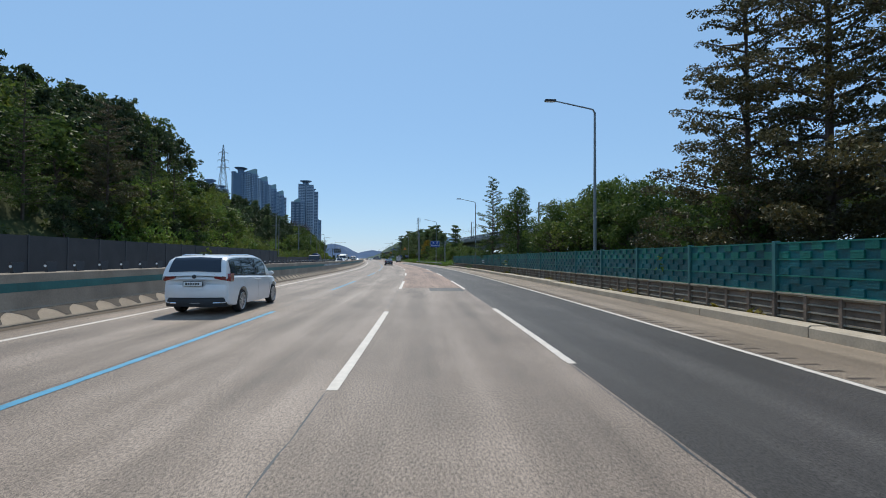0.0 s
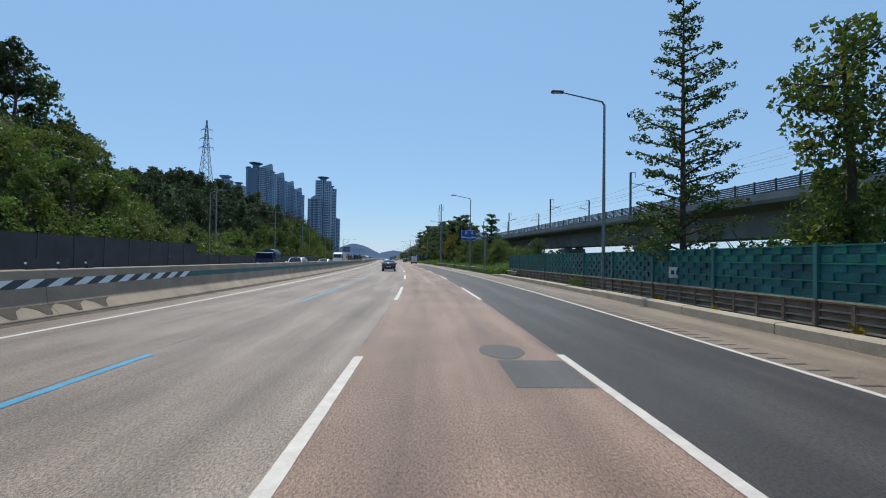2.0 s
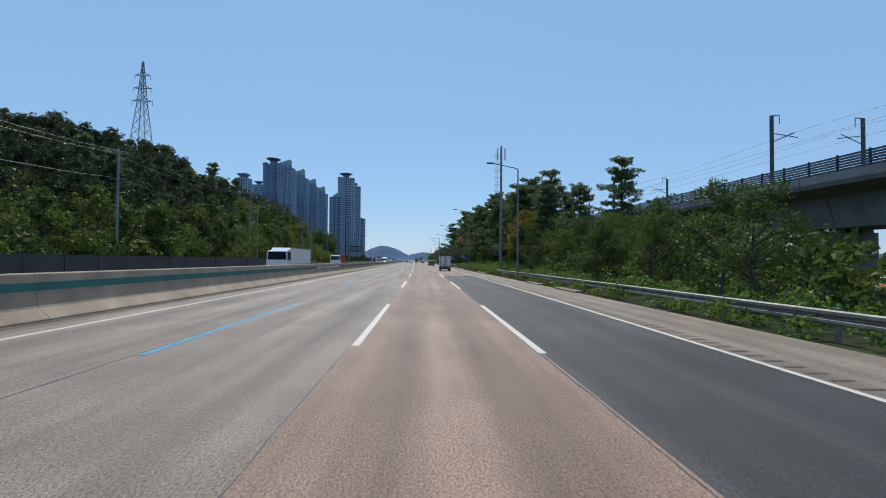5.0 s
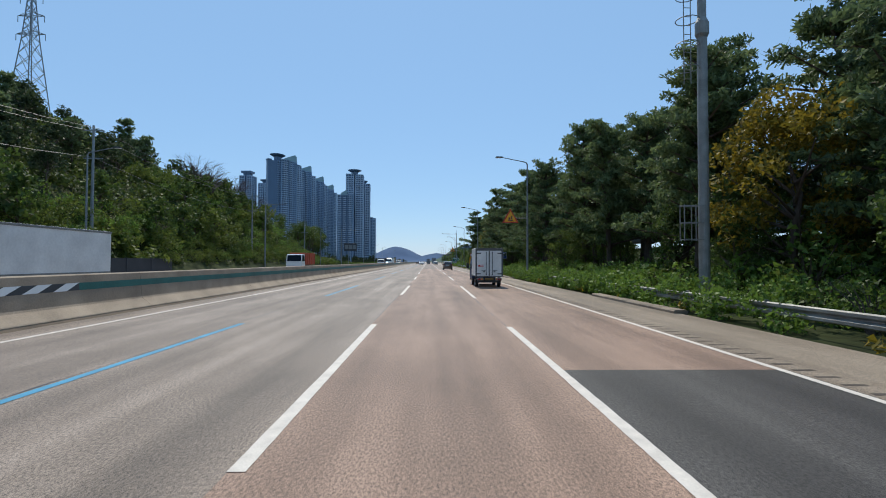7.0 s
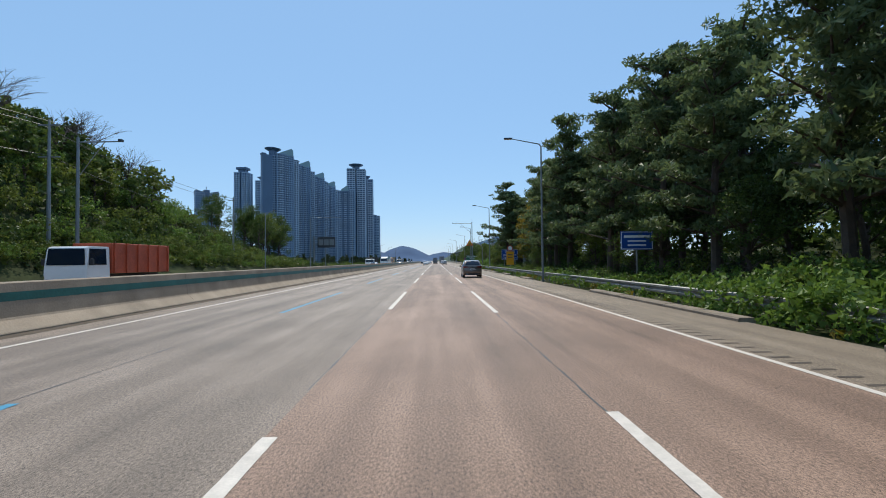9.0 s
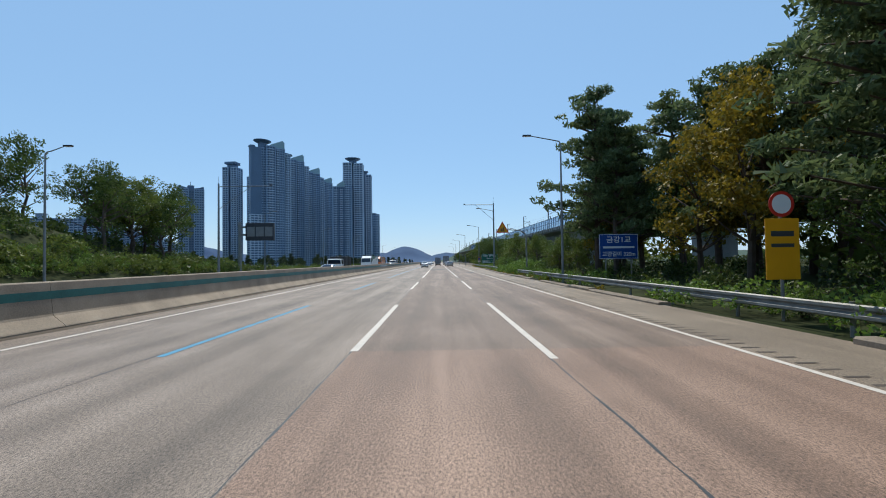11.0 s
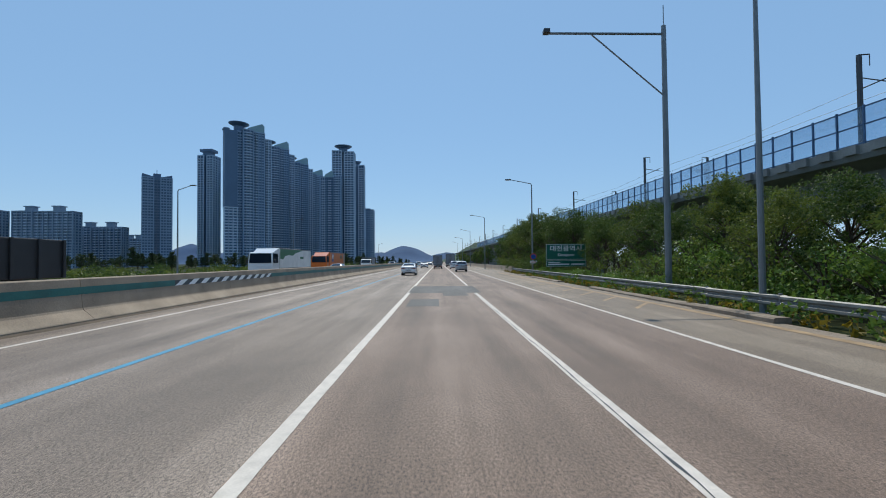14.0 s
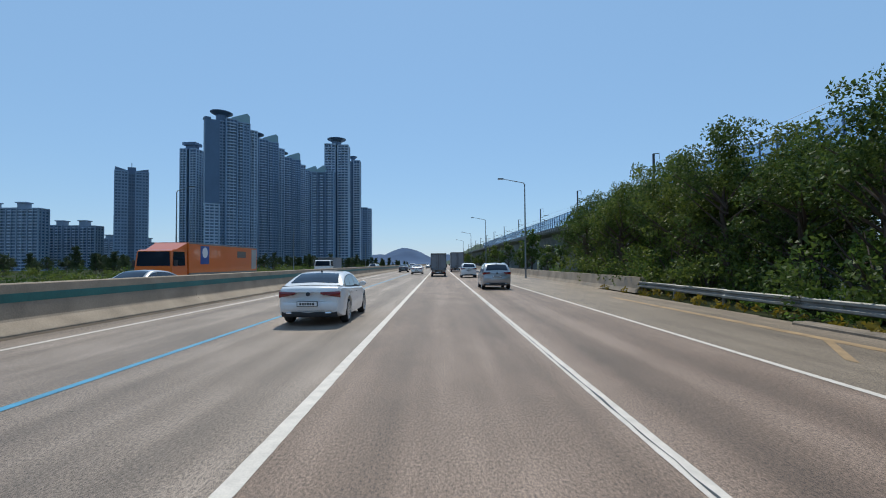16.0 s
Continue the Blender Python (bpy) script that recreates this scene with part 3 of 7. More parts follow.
def street_lamp(s, u, reach, h=10.2, left=False, group="lamps along the motorway"):
    m = facing(s, u, lift(s, u) if abs(u) > 12 else 0.0)
    t = thing("street_lamp", m, "tall grey steel street lamp with a long bent arm", "street lamp", group)
    sg = 1 if left else -1
    bm = bmesh.new()
    tube(bm, [(0, 0, -0.3), (0, 0, 0.1), (0, 0, 5), (0, 0, h - 0.15)], [0.10, 0.10, 0.085, 0.06], 10)
    part("pole", bm, M_POLE, t)
    bm = bmesh.new()
    box(bm, -0.17, 0.17, -0.17, 0.17, 0, 0.05, 0, 0.01)
    part("base_plate", bm, M_POLE, t)
    bm = bmesh.new()
    tube(bm, [(0, 0, h - 0.2), (sg * 0.12, 0, h), (sg * 0.4, 0, h + 0.06), (sg * reach, 0, h + 0.45)], [0.055, 0.05, 0.045, 0.035], 8)
    part("arm", bm, M_POLE, t)
    bm = bmesh.new()
    box(bm, min(sg * (reach - 0.1), sg * (reach + 0.55)), max(sg * (reach - 0.1), sg * (reach + 0.55)), -0.13, 0.13, h + 0.40, h + 0.52, 0, 0.03)
    head = part("lamp_head", bm, M_DARKMETAL, t)
    bm = bmesh.new()
    box(bm, min(sg * reach, sg * (reach + 0.5)), max(sg * reach, sg * (reach + 0.5)), -0.10, 0.10, h + 0.385, h + 0.403)
    part("lens", bm, M_SIGNWHITE, head, "pale lamp glass")
    return t


for s, u in ((26.85, 11.25), (72.1, 11.0), (117.1, 10.0), (161, 10.3), (206.15, 10.5), (247.3, 10.2), (293.6, 11.3), (340.1, 11.5), (378.8, 12.2), (421, 11), (465, 11), (510, 11), (555, 11)):
    street_lamp(s, u, 2.4, 10.9 if 200 < s < 300 else (10.8 if 110 < s < 120 else 10.4))
for s in (118.6, 204, 293, 338.6, 380, 423, 466, 510, 560):
    street_lamp(s, -28.0, 2.3 if s < 290 else 1.5, 10.8 if s < 290 else 10.2, left=True)


def letters(body, size, m, parent, mat, label, name="lettering", bold=0.0, width=0.0):
    """Flat raised writing in the built-in font."""
    cu = bpy.data.curves.new(name, "FONT")
    cu.body, cu.size, cu.align_x, cu.align_y = body, size, "CENTER", "CENTER"
    cu.extrude, cu.offset = 0.004, bold
    tmp = bpy.data.objects.new("tmp", cu)
    scene.collection.objects.link(tmp)
    dg = bpy.context.evaluated_depsgraph_get()
    me = bpy.data.meshes.new_from_object(tmp.evaluated_get(dg))
    bpy.data.objects.remove(tmp)
    me.materials.clear()
    me.materials.append(mat)
    xs = [v.co.x for v in me.vertices]
    k = width / (max(xs) - min(xs)) if width and xs else 1.0
    ob = new(name, me)
    ob.parent = parent
    ob.matrix_basis = m @ Matrix.Diagonal((k, 1, 1, 1))
    return tagged(ob, label)


UP = Matrix.Rotation(radians(90), 4, "X")


def plate(name, w, h, mat, rim, parent, x, z, y=0.0, label=""):
    bm = bmesh.new()
    box(bm, x - w / 2, x + w / 2, y, y + 0.03, z - h / 2, z + h / 2, 0, 0.01)
    p = part(name, bm, mat, parent, label)
    if rim:
        bm = bmesh.new()
        t = 0.03
        for a, b, c, d in ((-w / 2 + t, w / 2 - t, -h / 2 + t, -h / 2 + 2 * t), (-w / 2 + t, w / 2 - t, h / 2 - 2 * t, h / 2 - t), (-w / 2 + t, -w / 2 + 2 * t, -h / 2 + 2 * t, h / 2 - 2 * t), (w / 2 - 2 * t, w / 2 - t, -h / 2 + 2 * t, h / 2 - 2 * t)):
            box(bm, x + a, x + b, y - 0.004, y + 0.002, z + c, z + d)
        part("border", bm, rim, p, "white border line")
    return p


def bars(parent, items, mat, y, name="writing_bar"):
    for x0, x1, z0, z1 in items:
        bm = bmesh.new()
        box(bm, x0, x1, y - 0.006, y + 0.001, z0, z1)
        part(name, bm, mat, parent)


# blue river sign on a cantilever post
t = thing("river_name_sign", facing(115.0, 11.9), "blue river name sign with white writing on a cantilever post", "road sign")
bm = bmesh.new()
tube(bm, [(0, 0, -0.2), (0, 0, 5.9)], [0.16, 0.14], 12)
part("post", bm, M_STEEL, t)
for z in (4.75, 5.45):
    bm = bmesh.new()
    tube(bm, [(0, 0.05, z), (-3.4, 0.05, z)], 0.06, 8)
    part("arm", bm, M_STEEL, t)
for z in (4.75, 5.45):
    bm = bmesh.new()
    box(bm, -0.5, 0.22, -0.12, 0.12, z - 0.10, z + 0.10, 0, 0.02)
    part("clamp", bm, M_DARKMETAL, t)
p = plate("sign_plate", 2.2, 1.5, M_SIGNBLUE, M_SIGNWHITE, t, -2.45, 5.2, -0.06)
for glyph, gx in (("금", -2.86), ("강", -1.98)):
    letters(glyph, 0.46, Matrix.Translation((gx, -0.07, 5.52)) @ UP, p, M_SIGNWHITE, "white lettering", bold=0.006)
letters("Geumgang(Riv)", 0.32, Matrix.Translation((-2.45, -0.07, 4.90)) @ UP, p, M_SIGNWHITE, "white lettering", bold=0.004, width=1.95)

# blue bridge sign in front of the pines
t = thing("bridge_name_sign", facing(290.0, 14.3), "blue bridge name sign with white writing on two posts", "road sign")
for x in (-0.9, 0.9):
    bm = bmesh.new()
    tube(bm, [(x, 0.08, -0.3), (x, 0.08, 3.3)], 0.05, 8)
    part("post", bm, M_STEEL, t)
p = plate("sign_plate", 2.75, 1.75, M_SIGNBLUE, M_SIGNWHITE, t, 0, 2.55)
letters("금강1교", 0.5, Matrix.Translation((0, -0.01, 3.0)) @ UP, p, M_SIGNWHITE, "white lettering", bold=0.006, width=1.7)
letters("교량길이 320m", 0.38, Matrix.Translation((0, -0.01, 2.0)) @ UP, p, M_SIGNWHITE, "white lettering", bold=0.005, width=2.3)
bars(p, [(-1.1, 1.1, 2.42, 2.56)], M_SIGNWHITE, 0.0)

# green city sign
t = thing("city_name_sign", facing(372.6, 14.3), "green city boundary sign with white writing on posts", "road sign")
for x in (-1.5, 1.5):
    bm = bmesh.new()
    tube(bm, [(x, 0.08, -0.3), (x, 0.08, 3.3)], 0.06, 8)
    part("post", bm, M_STEEL, t)
p = plate("sign_plate", 4.0, 1.55, M_SIGNGREEN, M_SIGNWHITE, t, 0, 2.5)
letters("대전광역시", 0.62, Matrix.Translation((0, -0.01, 2.8)) @ UP, p, M_SIGNWHITE, "white lettering", bold=0.008, width=3.1)
letters("Daejeon", 0.36, Matrix.Translation((0, -0.01, 2.2)) @ UP, p, M_SIGNWHITE, "white lettering", bold=0.005, width=1.6)
p = plate("lower_plate", 4.0, 0.62, M_SIGNGREEN, M_SIGNWHITE, t, 0, 1.35)
bars(p, [(-1.8, -0.6, 1.42, 1.50), (-1.8, 0.3, 1.20, 1.34), (0.5, 1.8, 1.20, 1.34)], M_SIGNWHITE, 0.0)


def warning_sign(s, u, z, arm, label):
    """Triangle with red rim hung from an arm."""
    t = thing("warning_sign", facing(s, u), label, "road sign", "warning signs over the shoulder")
    if arm > 2:
        bm = bmesh.new()
        tube(bm, [(arm, 0.1, -0.2), (arm, 0.1, z - 0.9), (arm - 0.2, 0.1, z - 0.35), (arm - 0.8, 0.1, z - 0.05), (0, 0.1, z + 0.05)], [0.11, 0.10, 0.08, 0.06, 0.05], 10)
    else:
        bm = bmesh.new()
        tube(bm, [(arm, 0.1, z + 0.1), (0, 0.1, z + 0.1)], 0.04, 8)
    part("bracket", bm, M_STEEL, t)
    for nm, r, y, mt in (("red_rim", 0.86, 0.0, M_RED), ("yellow_face", 0.66, -0.006, M_YELLOW)):
        bm = bmesh.new()
        pts = [(math.sin(a) * r, math.cos(a) * r) for a in (0, 2.0944, 4.18879)]
        f = [bm.verts.new((x, y, z + 0.1 + q)) for x, q in pts]
        g = [bm.verts.new((x, y + 0.03, z + 0.1 + q)) for x, q in pts]
        bm.faces.new(f)
        bm.faces.new(g[::-1])
        for i in range(3):
            bm.faces.new((f[i], g[i], g[(i + 1) % 3], f[(i + 1) % 3]))
        part(nm, bm, mt, t)
    bars(t, [(-0.22, 0.22, z - 0.16, z - 0.06), (-0.18, -0.02, z - 0.04, z + 0.16), (0.06, 0.18, z + 0.0, z + 0.28)], M_BLACKP, -0.012, "pictogram_bar")
    return t


warning_sign(206.0, 8.9, 5.6, 1.6, "triangular yellow warning sign with red rim on the lamp post")
warning_sign(310.5, 9.0, 5.12, 2.7, "triangular yellow warning sign with red rim on a curved post")


def arm_pole(s, u, h, reach, sg):
    t = thing("camera_gantry_pole", facing(s, u), "tall grey pole with a long braced arm", "pole", "braced arm poles")
    bm = bmesh.new()
    tube(bm, [(0, 0, -0.3), (0, 0, h + 0.4)], [0.16, 0.11], 12)
    part("pole", bm, M_POLE, t)
    bm = bmesh.new()
    tube(bm, [(0, 0, h), (sg * reach, 0, h + 0.05)], 0.06, 8)
    part("arm", bm, M_POLE, t)
    bm = bmesh.new()
    tube(bm, [(0, 0, h - 3.0), (sg * reach * 0.62, 0, h)], 0.035, 6)
    part("brace", bm, M_POLE, t)
    bm = bmesh.new()
    box(bm, sg * reach - 0.15, sg * reach + 0.15, -0.2, 0.15, h + 0.02, h + 0.22, 0, 0.03)
    part("sensor", bm, M_DARKMETAL, t)
    bm = bmesh.new()
    tube(bm, [(0, 0, h + 0.3), (0, 0, h + 1.4)], 0.02, 6)
    part("lightning_rod", bm, M_POLE, t)


arm_pole(348.0, 12.5, 12.4, 5.6, -1)
arm_pole(319.5, -27.1, 11.85, 6.9, 1)
arm_pole(250.0, -28.4, 12.0, 3.6, 1)

# message board seen from behind
t = thing("message_board", facing(331.5, -29.3), "dark message board on a post with two brackets", "message board")
bm = bmesh.new()
tube(bm, [(0, 0, -2.5), (0, 0, 8.2)], 0.25, 12)
part("post", bm, M_POLE, t)
for z in (6.2, 7.4):
    bm = bmesh.new()
    box(bm, 0, 1.1, -0.15, 0.15, z - 0.15, z + 0.15, 0, 0.02)
    part("bracket", bm, M_POLE, t)
bm = bmesh.new()
box(bm, 1.0, 5.4, -0.35, 0.35, 5.3, 8.0, 0, 0.05)
p = part("cabinet", bm, M_DARKMETAL, t)
for k in range(3):
    bm = bmesh.new()
    box(bm, 1.25 + 1.38 * k, 2.45 + 1.38 * k, -0.39, -0.34, 5.9, 7.4, 0, 0.02)
    part("rear_hatch", bm, M_POLE, p)

# tall mast with a ladder cage at the edge of the pines
t = thing("antenna_mast", facing(180.6, 12.1), "tall grey tubular antenna mast with a ladder cage", "mast")
bm = bmesh.new()
tube(bm, [(0, 0, -0.3), (0, 0, 10.4)], [0.20, 0.18], 14)
part("lower_tube", bm, M_STEEL, t)
bm = bmesh.new()
tube(bm, [(0, 0, 10.4), (0, 0, 10.55), (0, 0, 11.0), (0, 0, 11.2), (0, 0, 17.3)], [0.18, 0.25, 0.25, 0.16, 0.13], 14)
part("upper_tube", bm, M_STEEL, t)
bm = bmesh.new()
for dx in (-0.72, -0.45):
    tube(bm, [(dx, 0, 8.6), (dx, 0, 16.5)], 0.02, 5)
for k in range(22):
    tube(bm, [(-0.72, 0, 8.8 + 0.35 * k), (-0.45, 0, 8.8 + 0.35 * k)], 0.015, 5)
part("ladder", bm, M_STEEL, t)
for k in range(8):
    bm = bmesh.new()
    z = 9.2 + 0.95 * k
    tube(bm, [(-0.58 + 0.42 * math.cos(a), 0.42 * math.sin(a), z) for a in np.linspace(0, 2 * math.pi, 13)], 0.018, 5)
    part("cage_hoop", bm, M_STEEL, t)
bm = bmesh.new()
for dx in (-0.85, -0.40):
    for dy in (-0.16, 0.16):
        tube(bm, [(dx, dy, 2.5), (dx, dy, 3.9)], 0.022, 5)
for z in (2.55, 3.2, 3.85):
    tube(bm, [(-0.85, -0.16, z), (0.0, -0.16, z)], 0.022, 5)
    tube(bm, [(-0.85, 0.16, z), (0.0, 0.16, z)], 0.022, 5)
    tube(bm, [(-0.85, -0.16, z), (-0.85, 0.16, z)], 0.022, 5)
part("equipment_frame", bm, M_STEEL, t)
for dx in (-0.5, 0, 0.5):
    bm = bmesh.new()
    box(bm, dx - 0.10, dx + 0.10, -0.1, 0.1, 15.4, 17.0, 0, 0.02)
    part("antenna_panel", bm, M_SIGNWHITE, t)

# blue patrol sign, orange camera notice, parking ban
t = thing("patrol_sign", facing(235.0, 12.5), "small blue road sign with white writing on a post", "road sign")
bm = bmesh.new()
tube(bm, [(0, 0.06, -0.2), (0, 0.06, 3.0)], 0.045, 8)
part("post", bm, M_STEEL, t)
p = plate("sign_plate", 1.75, 1.0, M_SIGNBLUE, M_SIGNWHITE, t, 0, 2.65)
bars(p, [(-0.7, 0.7, 2.80, 2.93), (-0.5, 0.5, 2.58, 2.66), (-0.5, 0.5, 2.36, 2.44)], M_SIGNWHITE, 0.0)
t = thing("speed_notice", facing(270.0, 11.2), "orange roadside notice board with a round speed sign", "road sign")
bm = bmesh.new()
tube(bm, [(0, 0.06, -0.2), (0, 0.06, 3.2)], 0.045, 8)
part("post", bm, M_STEEL, t)
p = plate("orange_board", 0.95, 1.7, M_YELLOW, None, t, 0, 1.9)
bars(p, [(-0.32, 0.32, 2.25, 2.40), (-0.32, 0.32, 1.95, 2.05)], M_BLACKP, 0.0)
for nm, r_, y, mt in (("red_ring", 0.36, 0.0, M_RED), ("white_disc", 0.27, -0.006, M_SIGNWHITE)):
    bm = bmesh.new()
    tube(bm, [(0, y, 3.15), (0, y + 0.02, 3.15)], r_, 24)
    part(nm, bm, mt, t)
t = thing("parking_ban_sign", facing(378.3, 12.2), "round blue and red parking ban sign with a plate", "road sign")
for nm, r_, y, mt in (("red_ring", 0.36, 0.0, M_RED), ("blue_disc", 0.28, -0.006, M_SIGNBLUE)):
    bm = bmesh.new()
    tube(bm, [(0, y, 2.1), (0, y + 0.02, 2.1)], r_, 24)
    part(nm, bm, mt, t)
bm = bmesh.new()
box(bm, -0.03, 0.03, 0.02, 0.5, 1.3, 2.3)
part("bracket", bm, M_STEEL, t)
p = plate("white_plate", 0.75, 0.28, M_SIGNWHITE, None, t, 0, 1.5)
bars(p, [(-0.3, 0.3, 1.46, 1.54)], M_RED, 0.0)
t = thing("distance_plate", facing(64.9, 10.93), "small white marker plate on the noise barrier", "plate")
p = plate("plate", 0.5, 0.42, M_SIGNWHITE, None, t, 0, 1.3, -0.03)
bars(p, [(-0.18, -0.05, 1.22, 1.38), (0.03, 0.18, 1.22, 1.38)], M_BLACKP, -0.032)


# timber line poles at the foot of the hill
def line_pole(s, u, h):
    z = lift(s, u)
    t = thing("utility_pole", facing(s, u, z), "slim grey concrete utility pole carrying wires", "utility pole", "line poles by the hill")
    bm = bmesh.new()
    tube(bm, [(0, 0, -0.5), (0, 0, h)], [0.17, 0.10], 10)
    part("pole", bm, M_POLE, t)
    for dz in (0.5, 3.2):
        bm = bmesh.new()
        box(bm, -0.9, 0.9, -0.05, 0.05, h - dz - 0.05, h - dz + 0.05)
        part("cross_arm", bm, M_POLE, t)
    return at(s, u, z + h)


tops = [line_pole(s, u, h) for s, u, h in ((128, -30.5, 12), (168, -30.5, 12), (209, -31, 12.5), (250, -30.8, 11.5), (286, -30.6, 10.5))]
wires = thing("line_wires", Matrix(), "thin sagging line wires between the poles", "wire")
for a, b in zip(tops, tops[1:]):
    for dz, dx in ((0.4, -0.8), (0.4, 0.8), (3.1, 0.0)):
        bm = bmesh.new()
        o = Vector((dx, 0, -dz))
        tube(bm, [a + (b - a) * k / 6 + o - Vector((0, 0, 1.1 * (1 - (k / 3 - 1) ** 2))) for k in range(7)], 0.02, 4, caps=False)
        part("wire", bm, M_DARKMETAL, wires)

# ---- lattice power pylon on the hill ----
py = thing("power_pylon", facing(262.5, -81.3, lift(262.5, -82.5) - 1), "steel lattice power pylon on the wooded hilltop", "pylon")
PH = 60.5 - (lift(262.5, -82.5) - 1)


def lattice(z0, z1, w0, w1, n):
    for sx, sy in ((1, 1), (1, -1), (-1, 1), (-1, -1)):
        bm = bmesh.new()
        tube(bm, [(sx * w0, sy * w0, z0), (sx * w1, sy * w1, z1)], 0.11, 5)
        part("leg", bm, M_POLE, py)
    bm = bmesh.new()
    for k in range(n):
        a, b = k / n, (k + 1) / n
        wa, wb, za, zb = w0 + (w1 - w0) * a, w0 + (w1 - w0) * b, z0 + (z1 - z0) * a, z0 + (z1 - z0) * b
        for q in ((1, 1, 1, -1), (1, -1, -1, -1), (-1, -1, -1, 1), (-1, 1, 1, 1)):
            tube(bm, [(q[0] * wa, q[1] * wa, za), (q[2] * wb, q[3] * wb, zb)], 0.06, 4)
            tube(bm, [(q[2] * wa, q[3] * wa, za), (q[0] * wb, q[1] * wb, zb)], 0.06, 4)
    part("lattice_bracing", bm, M_POLE, py)


lattice(0, PH * 0.62, 3.1, 1.05, 7)
lattice(PH * 0.62, PH, 1.05, 0.15, 7)
for z, w in ((PH * 0.66, 3.0), (PH * 0.77, 2.7), (PH * 0.88, 2.3)):
    for sg in (-1, 1):
        bm = bmesh.new()
        for dz in (0, 0.9):
            tube(bm, [(0, 0.4, z + dz), (sg * w, 0, z)], 0.06, 4)
            tube(bm, [(0, -0.4, z + dz), (sg * w, 0, z)], 0.06, 4)
        tube(bm, [(sg * w, 0, z), (sg * w, 0, z - 1.3)], 0.07, 5)
        part("cross_arm", bm, M_POLE, py)

# ---- railway viaduct on the other side ----
VA, VB = Vector((26.6, 131.6)), Vector((-22.6, 403.0))
VD = (VB - VA).normalized()
VN = Vector((VD.y, -VD.x))


def deck_z(k):
    return 9.7 + (k / 276.0) * 1.1 if k > -40 else 9.54


def vat(k, w, z):
    p = VA + VD * k + VN * w
    return Vector((p.x, p.y, z))


via = thing("railway_viaduct", Matrix(), "grey concrete railway viaduct on piers with fences and masts", "viaduct")
k = -140.0
while k < 900:
    ln = 25.0 if k < 420 else 60.0
    bm = bmesh.new()
    prof = [(-1.2, 0.0), (-1.2, -0.75), (-1.0, -1.15), (1.6, -1.75), (2.5, -4.7), (8.3, -4.7), (9.2, -1.75), (11.8, -1.15), (12.0, -0.75), (12.0, 0.0)]
    r = [[bm.verts.new(vat(q, w, deck_z(q) + z)) for w, z in prof] for q in (k + 0.05, k + ln - 0.05)]
    for j in range(len(prof)):
        bm.faces.new((r[0][j], r[0][(j + 1) % len(prof)], r[1][(j + 1) % len(prof)], r[1][j]))
    bm.faces.new(r[0])
    bm.faces.new(r[1][::-1])
    part("deck_span", bm, M_CONC2, via)
    k += ln
for k in (-68, -33, 2, 37, 72, 107, 142, 172, 200, 230, 260, 290, 320, 350, 380, 410, 440, 470, 500, 530, 560, 620, 680, 740, 800):
    bm = bmesh.new()
    z = deck_z(k)
    for a, b, z0, z1 in ((2.4, 7.9, -9, z - 5.05), (3.2, 4.4, z - 5.05, z - 4.72), (6.2, 7.4, z - 5.05, z - 4.72)):
        q = [vat(k + dy, w, zz) for zz in (z0, z1) for dy, w in ((-1.1, a), (-1.1, b), (1.1, b), (1.1, a))]
        v = [bm.verts.new(p) for p in q]
        for f in ((3, 2, 1, 0), (4, 5, 6, 7), (0, 1, 5, 4), (1, 2, 6, 5), (2, 3, 7, 6), (3, 0, 4, 7)):
            bm.faces.new([v[i] for i in f])
    part("pier", bm, M_CONC2, via)
# fences: dark slats on the first half, tall clear panels later
M_CLEAR = bpy.data.materials.new("clear_noise_panel")
M_CLEAR.use_nodes = True
bs = M_CLEAR.node_tree.nodes["Principled BSDF"]
bs.inputs["Base Color"].default_value = (0.62, 0.74, 0.86, 1)
bs.inputs["Roughness"].default_value, bs.inputs["Transmission Weight"].default_value, bs.inputs["IOR"].default_value = 0.25, 0.85, 1.05
M_SLAT = surf("blue_grey_slat", (0.055, 0.075, 0.105), 0.5, 0.2, var=0.2)
M_VPOST = surf("blue_steel_post", (0.06, 0.12, 0.22), 0.45, 0.3, var=0.15)


def vbox(bm, k0, k1, w0, w1, z0, z1, mi=0):
    v = [bm.verts.new(vat(k, w, deck_z((k0 + k1) / 2) + z)) for z in (z0, z1) for k, w in ((k0, w0), (k0, w1), (k1, w1), (k1, w0))]
    for f in ((3, 2, 1, 0), (4, 5, 6, 7), (0, 1, 5, 4), (1, 2, 6, 5), (2, 3, 7, 6), (3, 0, 4, 7)):
        bm.faces.new([v[i] for i in f]).material_index = mi


